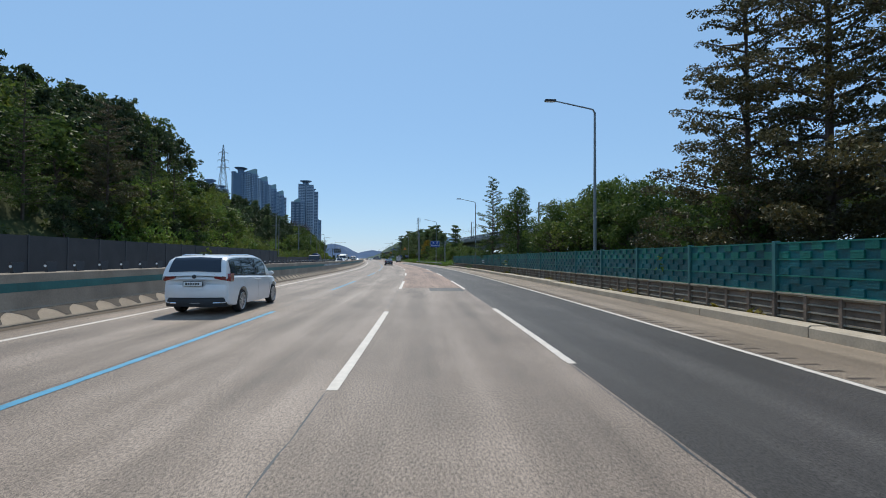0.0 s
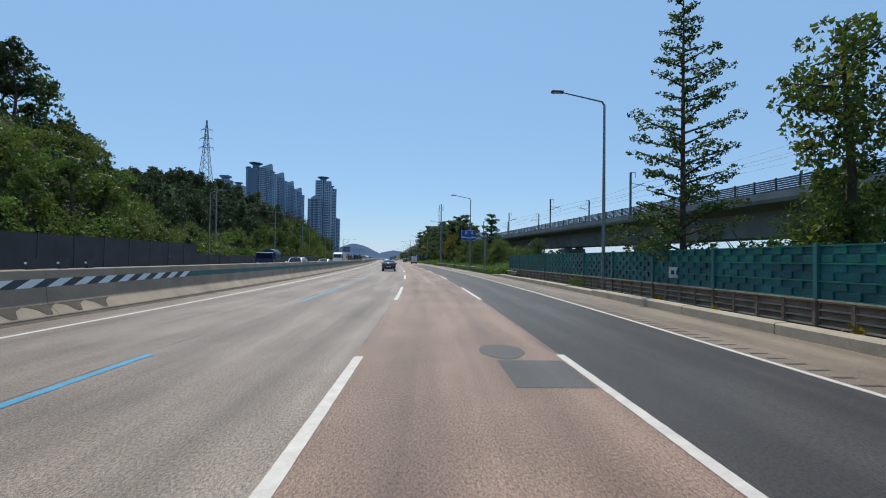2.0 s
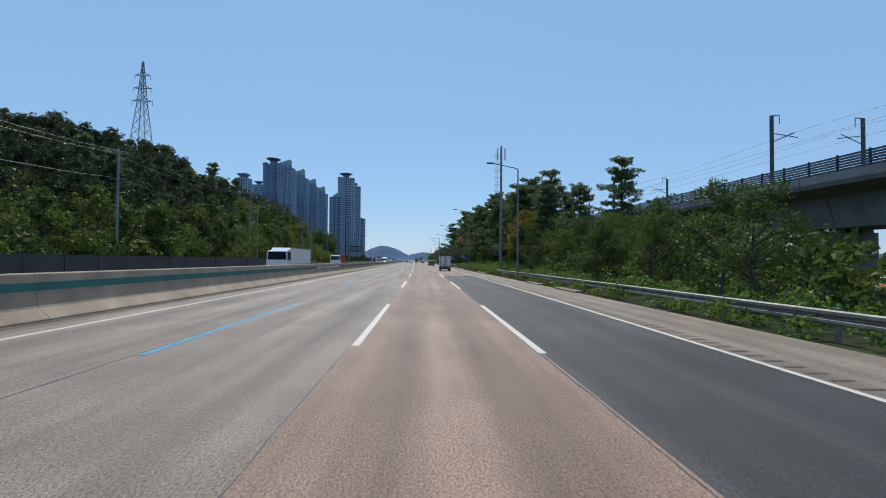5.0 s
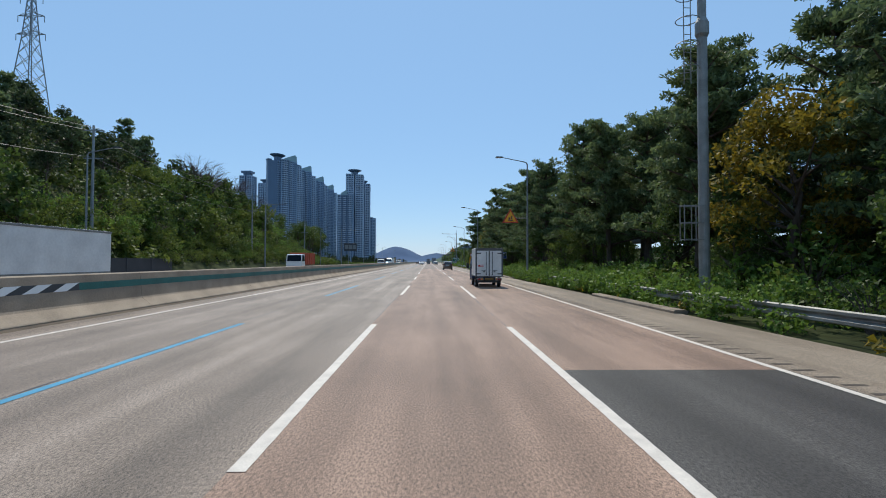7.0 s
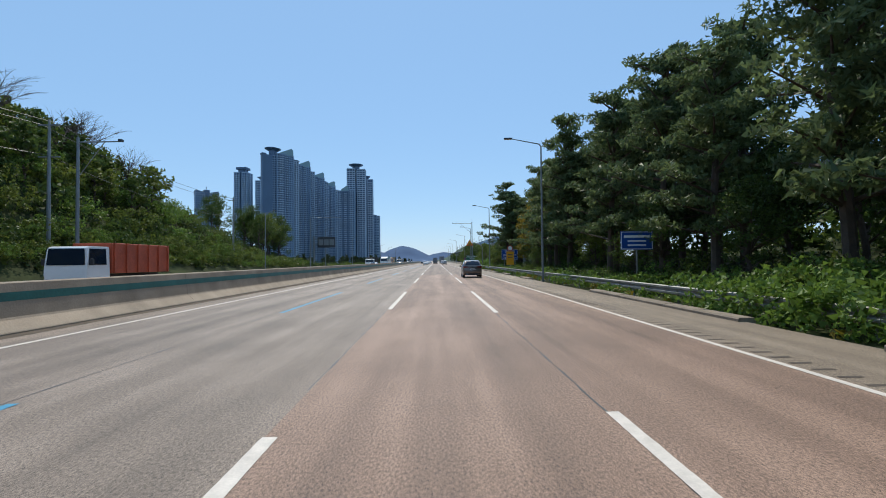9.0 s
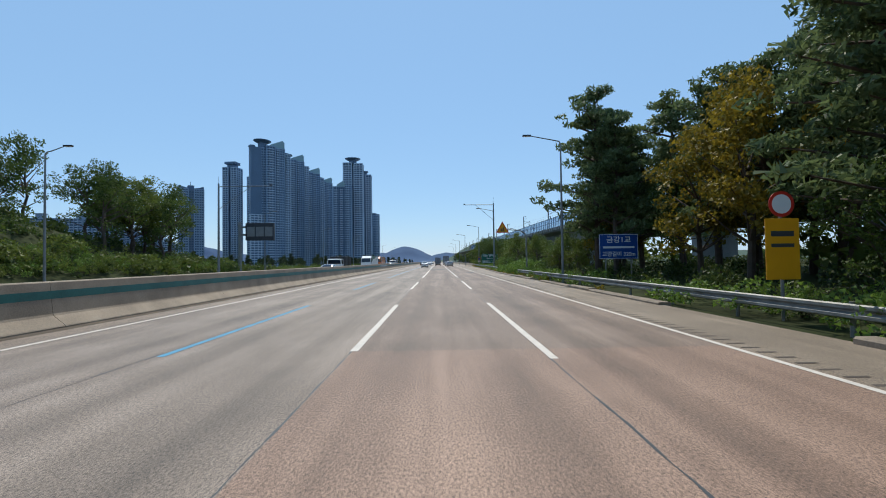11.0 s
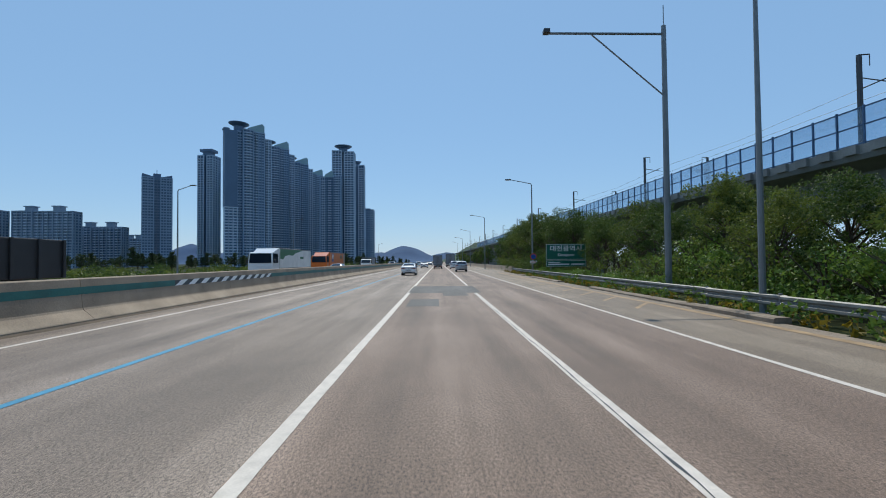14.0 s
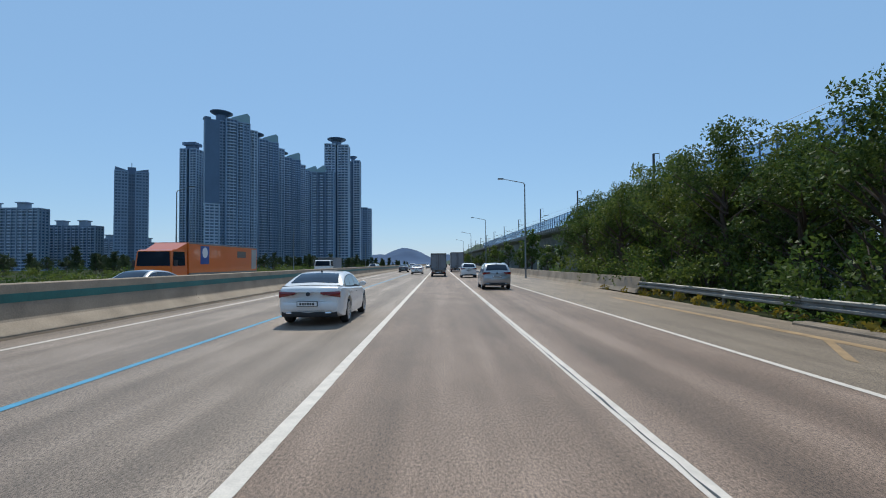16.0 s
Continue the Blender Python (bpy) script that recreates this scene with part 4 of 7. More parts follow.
k = -140.0
while k < 110:
    for w in (-1.1, 11.9):
        bm = bmesh.new()
        for j in range(6):
            vbox(bm, k + 0.05, k + 2.95, w - 0.03, w + 0.03, 0.02 + j * 0.23, 0.20 + j * 0.23)
        part("slat_panel", bm, M_SLAT, via)
        bm = bmesh.new()
        vbox(bm, k - 0.06, k + 0.06, w - 0.08, w + 0.08, 0.0, 1.45)
        part("fence_post", bm, M_DARKMETAL, via)
    k += 3.0
while k < 560:
    bm = bmesh.new()
    vbox(bm, k + 0.08, k + 2.42, -1.12, -1.08, 0.15, 2.9)
    part("clear_panel", bm, M_CLEAR, via, "pale clear noise panel")
    bm = bmesh.new()
    vbox(bm, k - 0.06, k + 0.06, -1.2, -1.04, 0.0, 3.1)
    for z in (0.05, 1.5, 2.9):
        vbox(bm, k + 0.06, k + 2.44, -1.15, -1.05, z, z + 0.10)
    part("panel_frame", bm, M_VPOST, via)
    bm = bmesh.new()
    vbox(bm, k + 0.4, k + 1.7, -1.5, -1.21, -0.72, 0.0)
    part("ledge_block", bm, M_CONC2, via)
    k += 2.5
# catenary masts, in pairs, and their wires
bm_w = bmesh.new()
for i in range(-3, 19):
    k = 0.5 + i * 39.7
    for side, w in ((1, 0.2), (-1, 10.8)):
        bm = bmesh.new()
        z = deck_z(k)
        vbox(bm, k - 0.14, k + 0.14, w - 0.14, w + 0.14, 0, 7.8)
        tube(bm, [vat(k, w, z + 7.8), vat(k, w + side * 0.9, z + 7.85)], 0.06, 5)
        tube(bm, [vat(k, w + side * 0.9, z + 7.85), vat(k, w + side * 0.9, z + 6.9)], 0.04, 5)
        tube(bm, [vat(k, w, z + 5.9), vat(k, w + side * 3.0, z + 5.5)], 0.05, 5)
        tube(bm, [vat(k, w, z + 4.9), vat(k, w + side * 2.6, z + 6.0)], 0.05, 5)
        part("catenary_mast", bm, M_DARKMETAL, via)
for w in (3.2, 7.8):
    for dz in (6.2, 5.0):
        for i in range(-3, 18):
            ka, kb = 0.5 + i * 39.7, 40.2 + i * 39.7
            p, q = vat(ka, w, deck_z(ka) + dz), vat(kb, w, deck_z(kb) + dz)
            mid = (p + q) / 2 - Vector((0, 0, 0.5 if dz > 6 else 0))
            tube(bm_w, [p, mid, q], 0.018, 4, caps=False)
part("overhead_wire", bm_w, M_DARKMETAL, via)

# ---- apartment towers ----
# the blue of distance haze and shade is mixed into these wall and glazing colours
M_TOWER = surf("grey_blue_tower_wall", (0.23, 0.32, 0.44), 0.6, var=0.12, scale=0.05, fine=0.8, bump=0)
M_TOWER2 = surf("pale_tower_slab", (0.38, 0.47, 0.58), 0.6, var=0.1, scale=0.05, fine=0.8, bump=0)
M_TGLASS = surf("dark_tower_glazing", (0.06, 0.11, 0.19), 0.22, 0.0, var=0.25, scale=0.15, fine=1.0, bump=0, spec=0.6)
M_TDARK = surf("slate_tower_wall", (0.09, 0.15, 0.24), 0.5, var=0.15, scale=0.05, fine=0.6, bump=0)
M_HAZEBEIGE = surf("beige_apartment_wall", (0.24, 0.31, 0.40), 0.7, var=0.12, scale=0.05, fine=0.7, bump=0)
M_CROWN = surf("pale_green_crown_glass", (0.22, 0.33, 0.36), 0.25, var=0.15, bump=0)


def frontage(l, r, base):
    """A pose with its x axis along a building's front from l to r, both (metres along, metres right)."""
    a, b = at(*l), at(*r)
    d = b - a
    return Matrix.Translation(((a.x + b.x) / 2, (a.y + b.y) / 2, base)) @ Matrix.Rotation(math.atan2(d.y, d.x), 4, "Z"), d.length


FLOOR = 2.95


def wing(t, x0, x1, y0, y1, h, mat, balconies=(), gap=4.2, glass=None, low=0.0):
    """One upright wing of a tower: glazing behind floor bands, piers and stacks of balconies (each a fraction across, a width)."""
    bm = bmesh.new()
    box(bm, x0 + 0.5, x1 - 0.5, y0 + 0.6, y1 - 0.5, low, h - 0.8)
    w = part("glazed_core", bm, glass or M_TGLASS, t)
    bm = bmesh.new()
    n = int((h - low) / FLOOR)
    for i in range(n):
        z = low + i * FLOOR
        box(bm, x0 + 0.15, x1 - 0.15, y0 + 0.2, y1 - 0.15, z, z + 1.3)
    box(bm, x0 - 0.2, x1 + 0.2, y0 - 0.2, y1 + 0.2, h - 1.2, h)
    tagged(part("floor_band", bm, mat, w), kind="stuff")
    m = max(1, int(round((x1 - x0) / gap)))
    for i in range(m + 1):
        x = x0 + (x1 - x0) * i / m
        ww = 1.0 if i in (0, m) else (0.55 if i % 2 else 0.95)
        bm = bmesh.new()
        box(bm, x - ww / 2, x + ww / 2, y0 - (0.35 if i % 2 else 0.1), y0 + 1.2, low, h - 0.3)
        part("pier_strip", bm, mat, w)
    for i in range(1, 4):
        bm = bmesh.new()
        yy = y0 + (y1 - y0) * i / 3
        box(bm, x1 - 0.8, x1 + 0.15, yy - 0.7, yy + 0.7, low, h - 0.3)
        part("pier_strip", bm, mat, w)
    for f, bw in balconies:
        bm = bmesh.new()
        x = x0 + (x1 - x0) * f
        for i in range(n):
            z = low + i * FLOOR
            box(bm, x - bw / 2, x + bw / 2, y0 - 1.15, y0 + 0.4, z, z + 1.05)
        tagged(part("balcony", bm, M_TOWER2, w), kind="stuff")
    return w


def crown_disc(t, x, y, h, r, lift_=6.0, tilt=0.0):
    """A flat saucer on a neck, as on the helipads of these towers."""
    bm = bmesh.new()
    tube(bm, [(x, y, h - 1), (x, y, h + lift_ - 1.5)], r * 0.5, 14)
    neck = part("crown_neck", bm, M_TDARK, t)
    bm = bmesh.new()
    tube(bm, [(x, y, h + lift_ - 3.2), (x, y, h + lift_ - 0.7), (x, y, h + lift_)], [r * 0.55, r * 1.0, r * 1.0], 24)
    for v in bm.verts:
        v.co.z += tilt * (v.co.x - x)
    part("crown_disc", bm, M_TDARK, neck)


def crown_wedge(t, x0, x1, y0, y1, h, rise):
    bm = bmesh.new()
    v = [bm.verts.new(p) for p in ((x0, y0, h), (x1, y0, h), (x1, y1, h), (x0, y1, h), (x0, y0, h + rise * 0.35), (x1 - 2.5, y0, h + rise), (x1, y0, h + rise * 0.75), (x1, y1, h + rise * 0.75), (x1 - 2.5, y1, h + rise), (x0, y1, h + rise * 0.35))]
    for f in ((0, 1, 6, 5, 4), (4, 5, 8, 9), (5, 6, 7, 8), (1, 2, 7, 6), (2, 3, 9, 8, 7), (3, 0, 4, 9)):
        bm.faces.new([v[i] for i in f])
    part("crown_wedge", bm, M_CROWN, t, "pale green glass roof wedge")


GROUP = "high-rise apartment towers"
BASE_Z = -3.0
LB = "tall apartment tower tinted haze blue, with balconies and a saucer crown"
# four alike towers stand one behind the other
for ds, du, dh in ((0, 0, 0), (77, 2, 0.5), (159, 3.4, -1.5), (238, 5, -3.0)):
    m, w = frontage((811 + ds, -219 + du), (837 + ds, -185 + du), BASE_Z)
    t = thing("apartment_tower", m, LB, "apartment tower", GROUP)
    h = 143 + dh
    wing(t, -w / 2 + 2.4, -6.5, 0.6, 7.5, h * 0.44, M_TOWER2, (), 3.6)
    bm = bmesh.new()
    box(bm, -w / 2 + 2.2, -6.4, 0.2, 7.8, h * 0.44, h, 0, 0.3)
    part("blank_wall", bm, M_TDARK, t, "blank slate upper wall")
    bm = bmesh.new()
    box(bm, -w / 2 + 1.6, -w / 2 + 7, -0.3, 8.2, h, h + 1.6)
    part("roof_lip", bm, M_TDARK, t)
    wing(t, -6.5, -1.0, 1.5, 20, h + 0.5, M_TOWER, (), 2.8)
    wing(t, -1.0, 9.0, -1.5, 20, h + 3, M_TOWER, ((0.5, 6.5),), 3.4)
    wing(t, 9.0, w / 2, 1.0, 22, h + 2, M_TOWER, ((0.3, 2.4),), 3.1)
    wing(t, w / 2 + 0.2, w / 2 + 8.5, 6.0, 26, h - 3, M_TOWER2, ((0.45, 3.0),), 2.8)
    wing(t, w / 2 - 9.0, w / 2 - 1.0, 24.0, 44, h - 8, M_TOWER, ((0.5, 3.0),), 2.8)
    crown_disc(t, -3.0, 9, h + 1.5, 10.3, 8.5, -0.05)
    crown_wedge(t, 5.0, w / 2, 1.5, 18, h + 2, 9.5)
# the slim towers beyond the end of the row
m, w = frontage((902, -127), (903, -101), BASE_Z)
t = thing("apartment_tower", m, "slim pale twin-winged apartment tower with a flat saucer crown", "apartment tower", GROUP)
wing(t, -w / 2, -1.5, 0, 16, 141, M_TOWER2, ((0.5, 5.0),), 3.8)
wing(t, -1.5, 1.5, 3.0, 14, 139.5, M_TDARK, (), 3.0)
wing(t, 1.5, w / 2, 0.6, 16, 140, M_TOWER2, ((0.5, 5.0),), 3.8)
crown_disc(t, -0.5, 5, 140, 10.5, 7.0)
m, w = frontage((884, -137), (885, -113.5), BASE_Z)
t = thing("apartment_tower", m, "apartment block tinted haze blue, with a pointed glass roof wedge", "apartment tower", GROUP)
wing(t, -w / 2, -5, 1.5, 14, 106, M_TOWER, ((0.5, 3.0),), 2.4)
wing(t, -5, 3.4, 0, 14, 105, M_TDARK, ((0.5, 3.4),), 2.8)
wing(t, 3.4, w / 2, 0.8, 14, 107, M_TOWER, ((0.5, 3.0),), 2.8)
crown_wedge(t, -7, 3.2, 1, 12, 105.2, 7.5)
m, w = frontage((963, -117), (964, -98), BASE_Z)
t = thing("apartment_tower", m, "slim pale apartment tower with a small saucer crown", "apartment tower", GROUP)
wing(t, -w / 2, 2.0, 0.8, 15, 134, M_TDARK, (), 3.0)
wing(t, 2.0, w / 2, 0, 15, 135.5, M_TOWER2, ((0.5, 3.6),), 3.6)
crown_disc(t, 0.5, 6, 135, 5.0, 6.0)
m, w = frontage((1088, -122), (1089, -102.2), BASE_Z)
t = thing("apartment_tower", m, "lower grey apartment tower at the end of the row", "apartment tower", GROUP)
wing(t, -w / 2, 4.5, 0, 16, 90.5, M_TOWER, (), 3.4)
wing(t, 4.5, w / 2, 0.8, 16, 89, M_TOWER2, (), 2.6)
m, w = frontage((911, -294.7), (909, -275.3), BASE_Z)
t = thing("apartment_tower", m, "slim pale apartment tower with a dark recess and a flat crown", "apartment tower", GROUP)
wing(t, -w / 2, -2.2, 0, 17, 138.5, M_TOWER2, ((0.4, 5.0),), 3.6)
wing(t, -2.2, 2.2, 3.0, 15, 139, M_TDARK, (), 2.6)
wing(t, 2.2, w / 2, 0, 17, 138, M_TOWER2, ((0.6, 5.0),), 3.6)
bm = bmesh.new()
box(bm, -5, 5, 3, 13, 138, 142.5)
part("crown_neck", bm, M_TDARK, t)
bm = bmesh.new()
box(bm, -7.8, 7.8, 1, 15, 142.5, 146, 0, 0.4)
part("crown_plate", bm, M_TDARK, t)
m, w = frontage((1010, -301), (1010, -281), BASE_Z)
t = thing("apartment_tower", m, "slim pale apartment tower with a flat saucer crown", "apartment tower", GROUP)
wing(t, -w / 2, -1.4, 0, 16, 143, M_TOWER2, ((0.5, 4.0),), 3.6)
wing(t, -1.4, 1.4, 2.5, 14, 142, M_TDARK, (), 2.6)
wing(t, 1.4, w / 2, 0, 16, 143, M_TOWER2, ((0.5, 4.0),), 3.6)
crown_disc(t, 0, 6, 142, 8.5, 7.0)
m, w = frontage((814, -302.4), (829, -280), BASE_Z)
t = thing("apartment_tower", m, "slate apartment tower tinted haze blue, standing alone with a hollowed roofline", "apartment tower", GROUP)
wing(t, -w / 2, -3.2, 0, 17, 95, M_TOWER, (), 2.5)
wing(t, -3.2, 3.2, 1.8, 17, 93, M_TDARK, (), 3.2)
wing(t, 3.2, w / 2, 0, 17, 95, M_TOWER, (), 2.5)
for x0, x1, za, zb in ((-w / 2, -3.2, 98.2, 95.2), (3.2, w / 2, 95.2, 97.6)):
    bm = bmesh.new()
    v = [bm.verts.new(q) for q in ((x0, 0, 94), (x1, 0, 94), (x1, 17, 94), (x0, 17, 94), (x0, 0, za), (x1, 0, zb), (x1, 17, zb), (x0, 17, za))]
    for fc in ((4, 5, 6, 7), (0, 1, 5, 4), (1, 2, 6, 5), (2, 3, 7, 6), (3, 0, 4, 7)):
        bm.faces.new([v[i] for i in fc])
    part("roof_wall", bm, M_TDARK, t)
bm = bmesh.new()
box(bm, -3.4, 3.4, 3, 14, 93, 99)
tube(bm, [(0, 8, 99), (0, 8, 104)], 0.3, 6)
part("roof_house", bm, M_TDARK, t)
# lower slabs on the left of the towers, beige walls coloured blue for haze
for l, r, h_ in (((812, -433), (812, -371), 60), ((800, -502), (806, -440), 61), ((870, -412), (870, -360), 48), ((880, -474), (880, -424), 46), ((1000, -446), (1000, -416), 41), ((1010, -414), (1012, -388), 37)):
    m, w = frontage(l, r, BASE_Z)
    t = thing("apartment_tower", m, "pale beige apartment slab tinted haze blue, with roof houses", "apartment tower", GROUP)
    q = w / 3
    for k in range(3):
        wing(t, -w / 2 + q * k, -w / 2 + q * (k + 1) - 0.6, 0.8 * (k % 2), 13, h_ - 0.4 * k, M_HAZEBEIGE, ((0.28, 3.2), (0.72, 3.2)), 4.6)
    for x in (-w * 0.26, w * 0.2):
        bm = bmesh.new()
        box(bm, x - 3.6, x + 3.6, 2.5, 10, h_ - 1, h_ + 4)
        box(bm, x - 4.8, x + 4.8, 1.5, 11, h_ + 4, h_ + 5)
        part("roof_house", bm, M_HAZEBEIGE, t)

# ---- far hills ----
# distance haze is put into this blue forest colour
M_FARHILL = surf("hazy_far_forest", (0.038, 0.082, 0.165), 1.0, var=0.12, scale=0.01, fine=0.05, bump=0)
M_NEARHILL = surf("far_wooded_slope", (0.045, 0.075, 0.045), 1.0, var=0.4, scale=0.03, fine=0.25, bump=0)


def hill(s, u, h, rs, ru, mat, label, rough=0.12, n=40):
    bm = bmesh.new()
    g = []
    for i in range(n + 1):
        row = []
        for j in range(n + 1):
            a, b = (i / n * 2 - 1) * 2.2, (j / n * 2 - 1) * 2.2
            z = h * math.exp(-a * a - b * b) * (1 + rough * noise.noise(Vector((a * 3, b * 3, s)))) + h * rough * 0.4 * noise.noise(Vector((a * 9, b * 9, u))) * math.exp(-a * a - b * b) - 4
            row.append(bm.verts.new(at(s, u, z) + Vector((b * ru, a * rs, 0))))
        g.append(row)
    for i in range(n):
        for j in range(n):
            bm.faces.new((g[i][j], g[i][j + 1], g[i + 1][j + 1], g[i + 1][j]))
    tagged(obj("far_hill", bm, mat, smooth=True), label, "hill", kind="structure")


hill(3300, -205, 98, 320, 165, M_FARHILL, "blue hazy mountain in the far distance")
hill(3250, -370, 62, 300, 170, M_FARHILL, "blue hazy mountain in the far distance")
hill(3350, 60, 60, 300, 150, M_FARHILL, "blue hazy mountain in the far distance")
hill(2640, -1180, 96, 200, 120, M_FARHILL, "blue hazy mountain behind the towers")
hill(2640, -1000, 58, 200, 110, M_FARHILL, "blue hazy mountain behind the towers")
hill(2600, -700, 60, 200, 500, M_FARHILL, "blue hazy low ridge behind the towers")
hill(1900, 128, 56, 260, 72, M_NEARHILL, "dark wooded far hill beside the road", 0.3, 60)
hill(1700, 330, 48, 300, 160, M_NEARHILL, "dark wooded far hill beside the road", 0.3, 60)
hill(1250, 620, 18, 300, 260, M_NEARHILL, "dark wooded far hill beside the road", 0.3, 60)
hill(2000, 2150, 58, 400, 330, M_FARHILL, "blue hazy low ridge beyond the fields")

# low sheds in the fields under the viaduct
M_REDROOF = surf("faded_orange_red_roof", (0.50, 0.095, 0.035), 0.6, var=0.25, scale=0.4, fine=4)
M_PALEWALL = surf("pale_shed_wall", (0.55, 0.54, 0.50), 0.7, var=0.15, scale=0.5, fine=5)
for s, u, w, dp, h, roof_mat, lb in ((172, 62, 9.5, 7, 2.3, M_REDROOF, "low farm shed with a faded orange-red roof"), (190, 88, 22, 10, 2.4, M_SIGNWHITE, "long low shed with a white sheet roof"), (170, 48, 9, 7, 2.2, M_REDROOF, "low farm shed with a faded orange-red roof")):
    t = thing("farm_shed", facing(s, u, lift(s, u) - 0.2, 14), lb, "shed", "sheds in the fields")
    bm = bmesh.new()
    box(bm, -w / 2, w / 2, 0, dp, 0, h)
    part("wall", bm, M_PALEWALL, t)
    bm = bmesh.new()
    v = [bm.verts.new(q) for q in ((-w / 2 - 0.4, -0.5, h), (w / 2 + 0.4, -0.5, h), (w / 2 + 0.4, dp / 2, h + 1.3), (-w / 2 - 0.4, dp / 2, h + 1.3), (-w / 2 - 0.4, dp + 0.5, h), (w / 2 + 0.4, dp + 0.5, h))]
    for fc in ((0, 1, 2, 3), (3, 2, 5, 4), (0, 3, 4), (1, 5, 2), (0, 4, 5, 1)):
        bm.faces.new([v[i] for i in fc])
    part("roof", bm, roof_mat, t)
    bm = bmesh.new()
    box(bm, -w * 0.2, w * 0.05, -0.03, 0.05, 0, h * 0.8)
    part("door", bm, M_DARKMETAL, t)

# ---- trees and shrubs ----
RT = np.random.RandomState(7)


def leaf_mesh(name, clumps, per, size, mat, flat=0.6, long=1.6):
    """Crown of single leaves gathered in clumps (x, y, z, radius)."""
    vs = []
    for cx, cy, cz, r in clumps:
        n = max(6, int(per * r * r))
        d = RT.normal(size=(n, 3))
        d /= np.linalg.norm(d, axis=1)[:, None]
        d *= (r * RT.uniform(0.25, 1.0, n) ** 0.5)[:, None]
        d[:, 2] *= flat
        c = d + (cx, cy, cz)
        a = RT.normal(size=(n, 3))
        a /= np.linalg.norm(a, axis=1)[:, None]
        b = np.cross(a, RT.normal(size=(n, 3)))
        b /= np.linalg.norm(b, axis=1)[:, None]
        k = size * RT.uniform(0.6, 1.35, n)[:, None]
        a, b = a * k * 0.5 * long, b * k * 0.5
        vs.append(np.stack([c - a * 0.6 - b, c - a * 0.6 + b, c + a], 1).reshape(-1, 3))
    v = np.concatenate(vs)
    n = len(v) // 3
    me = bpy.data.meshes.new(name)
    me.vertices.add(3 * n)
    me.vertices.foreach_set("co", v.astype(np.float32).ravel())
    me.loops.add(3 * n)
    me.loops.foreach_set("vertex_index", np.arange(3 * n, dtype=np.int32))
    me.polygons.add(n)
    me.polygons.foreach_set("loop_start", np.arange(0, 3 * n, 3, dtype=np.int32))
    me.update(calc_edges=True)
    me.materials.append(mat)
    return me


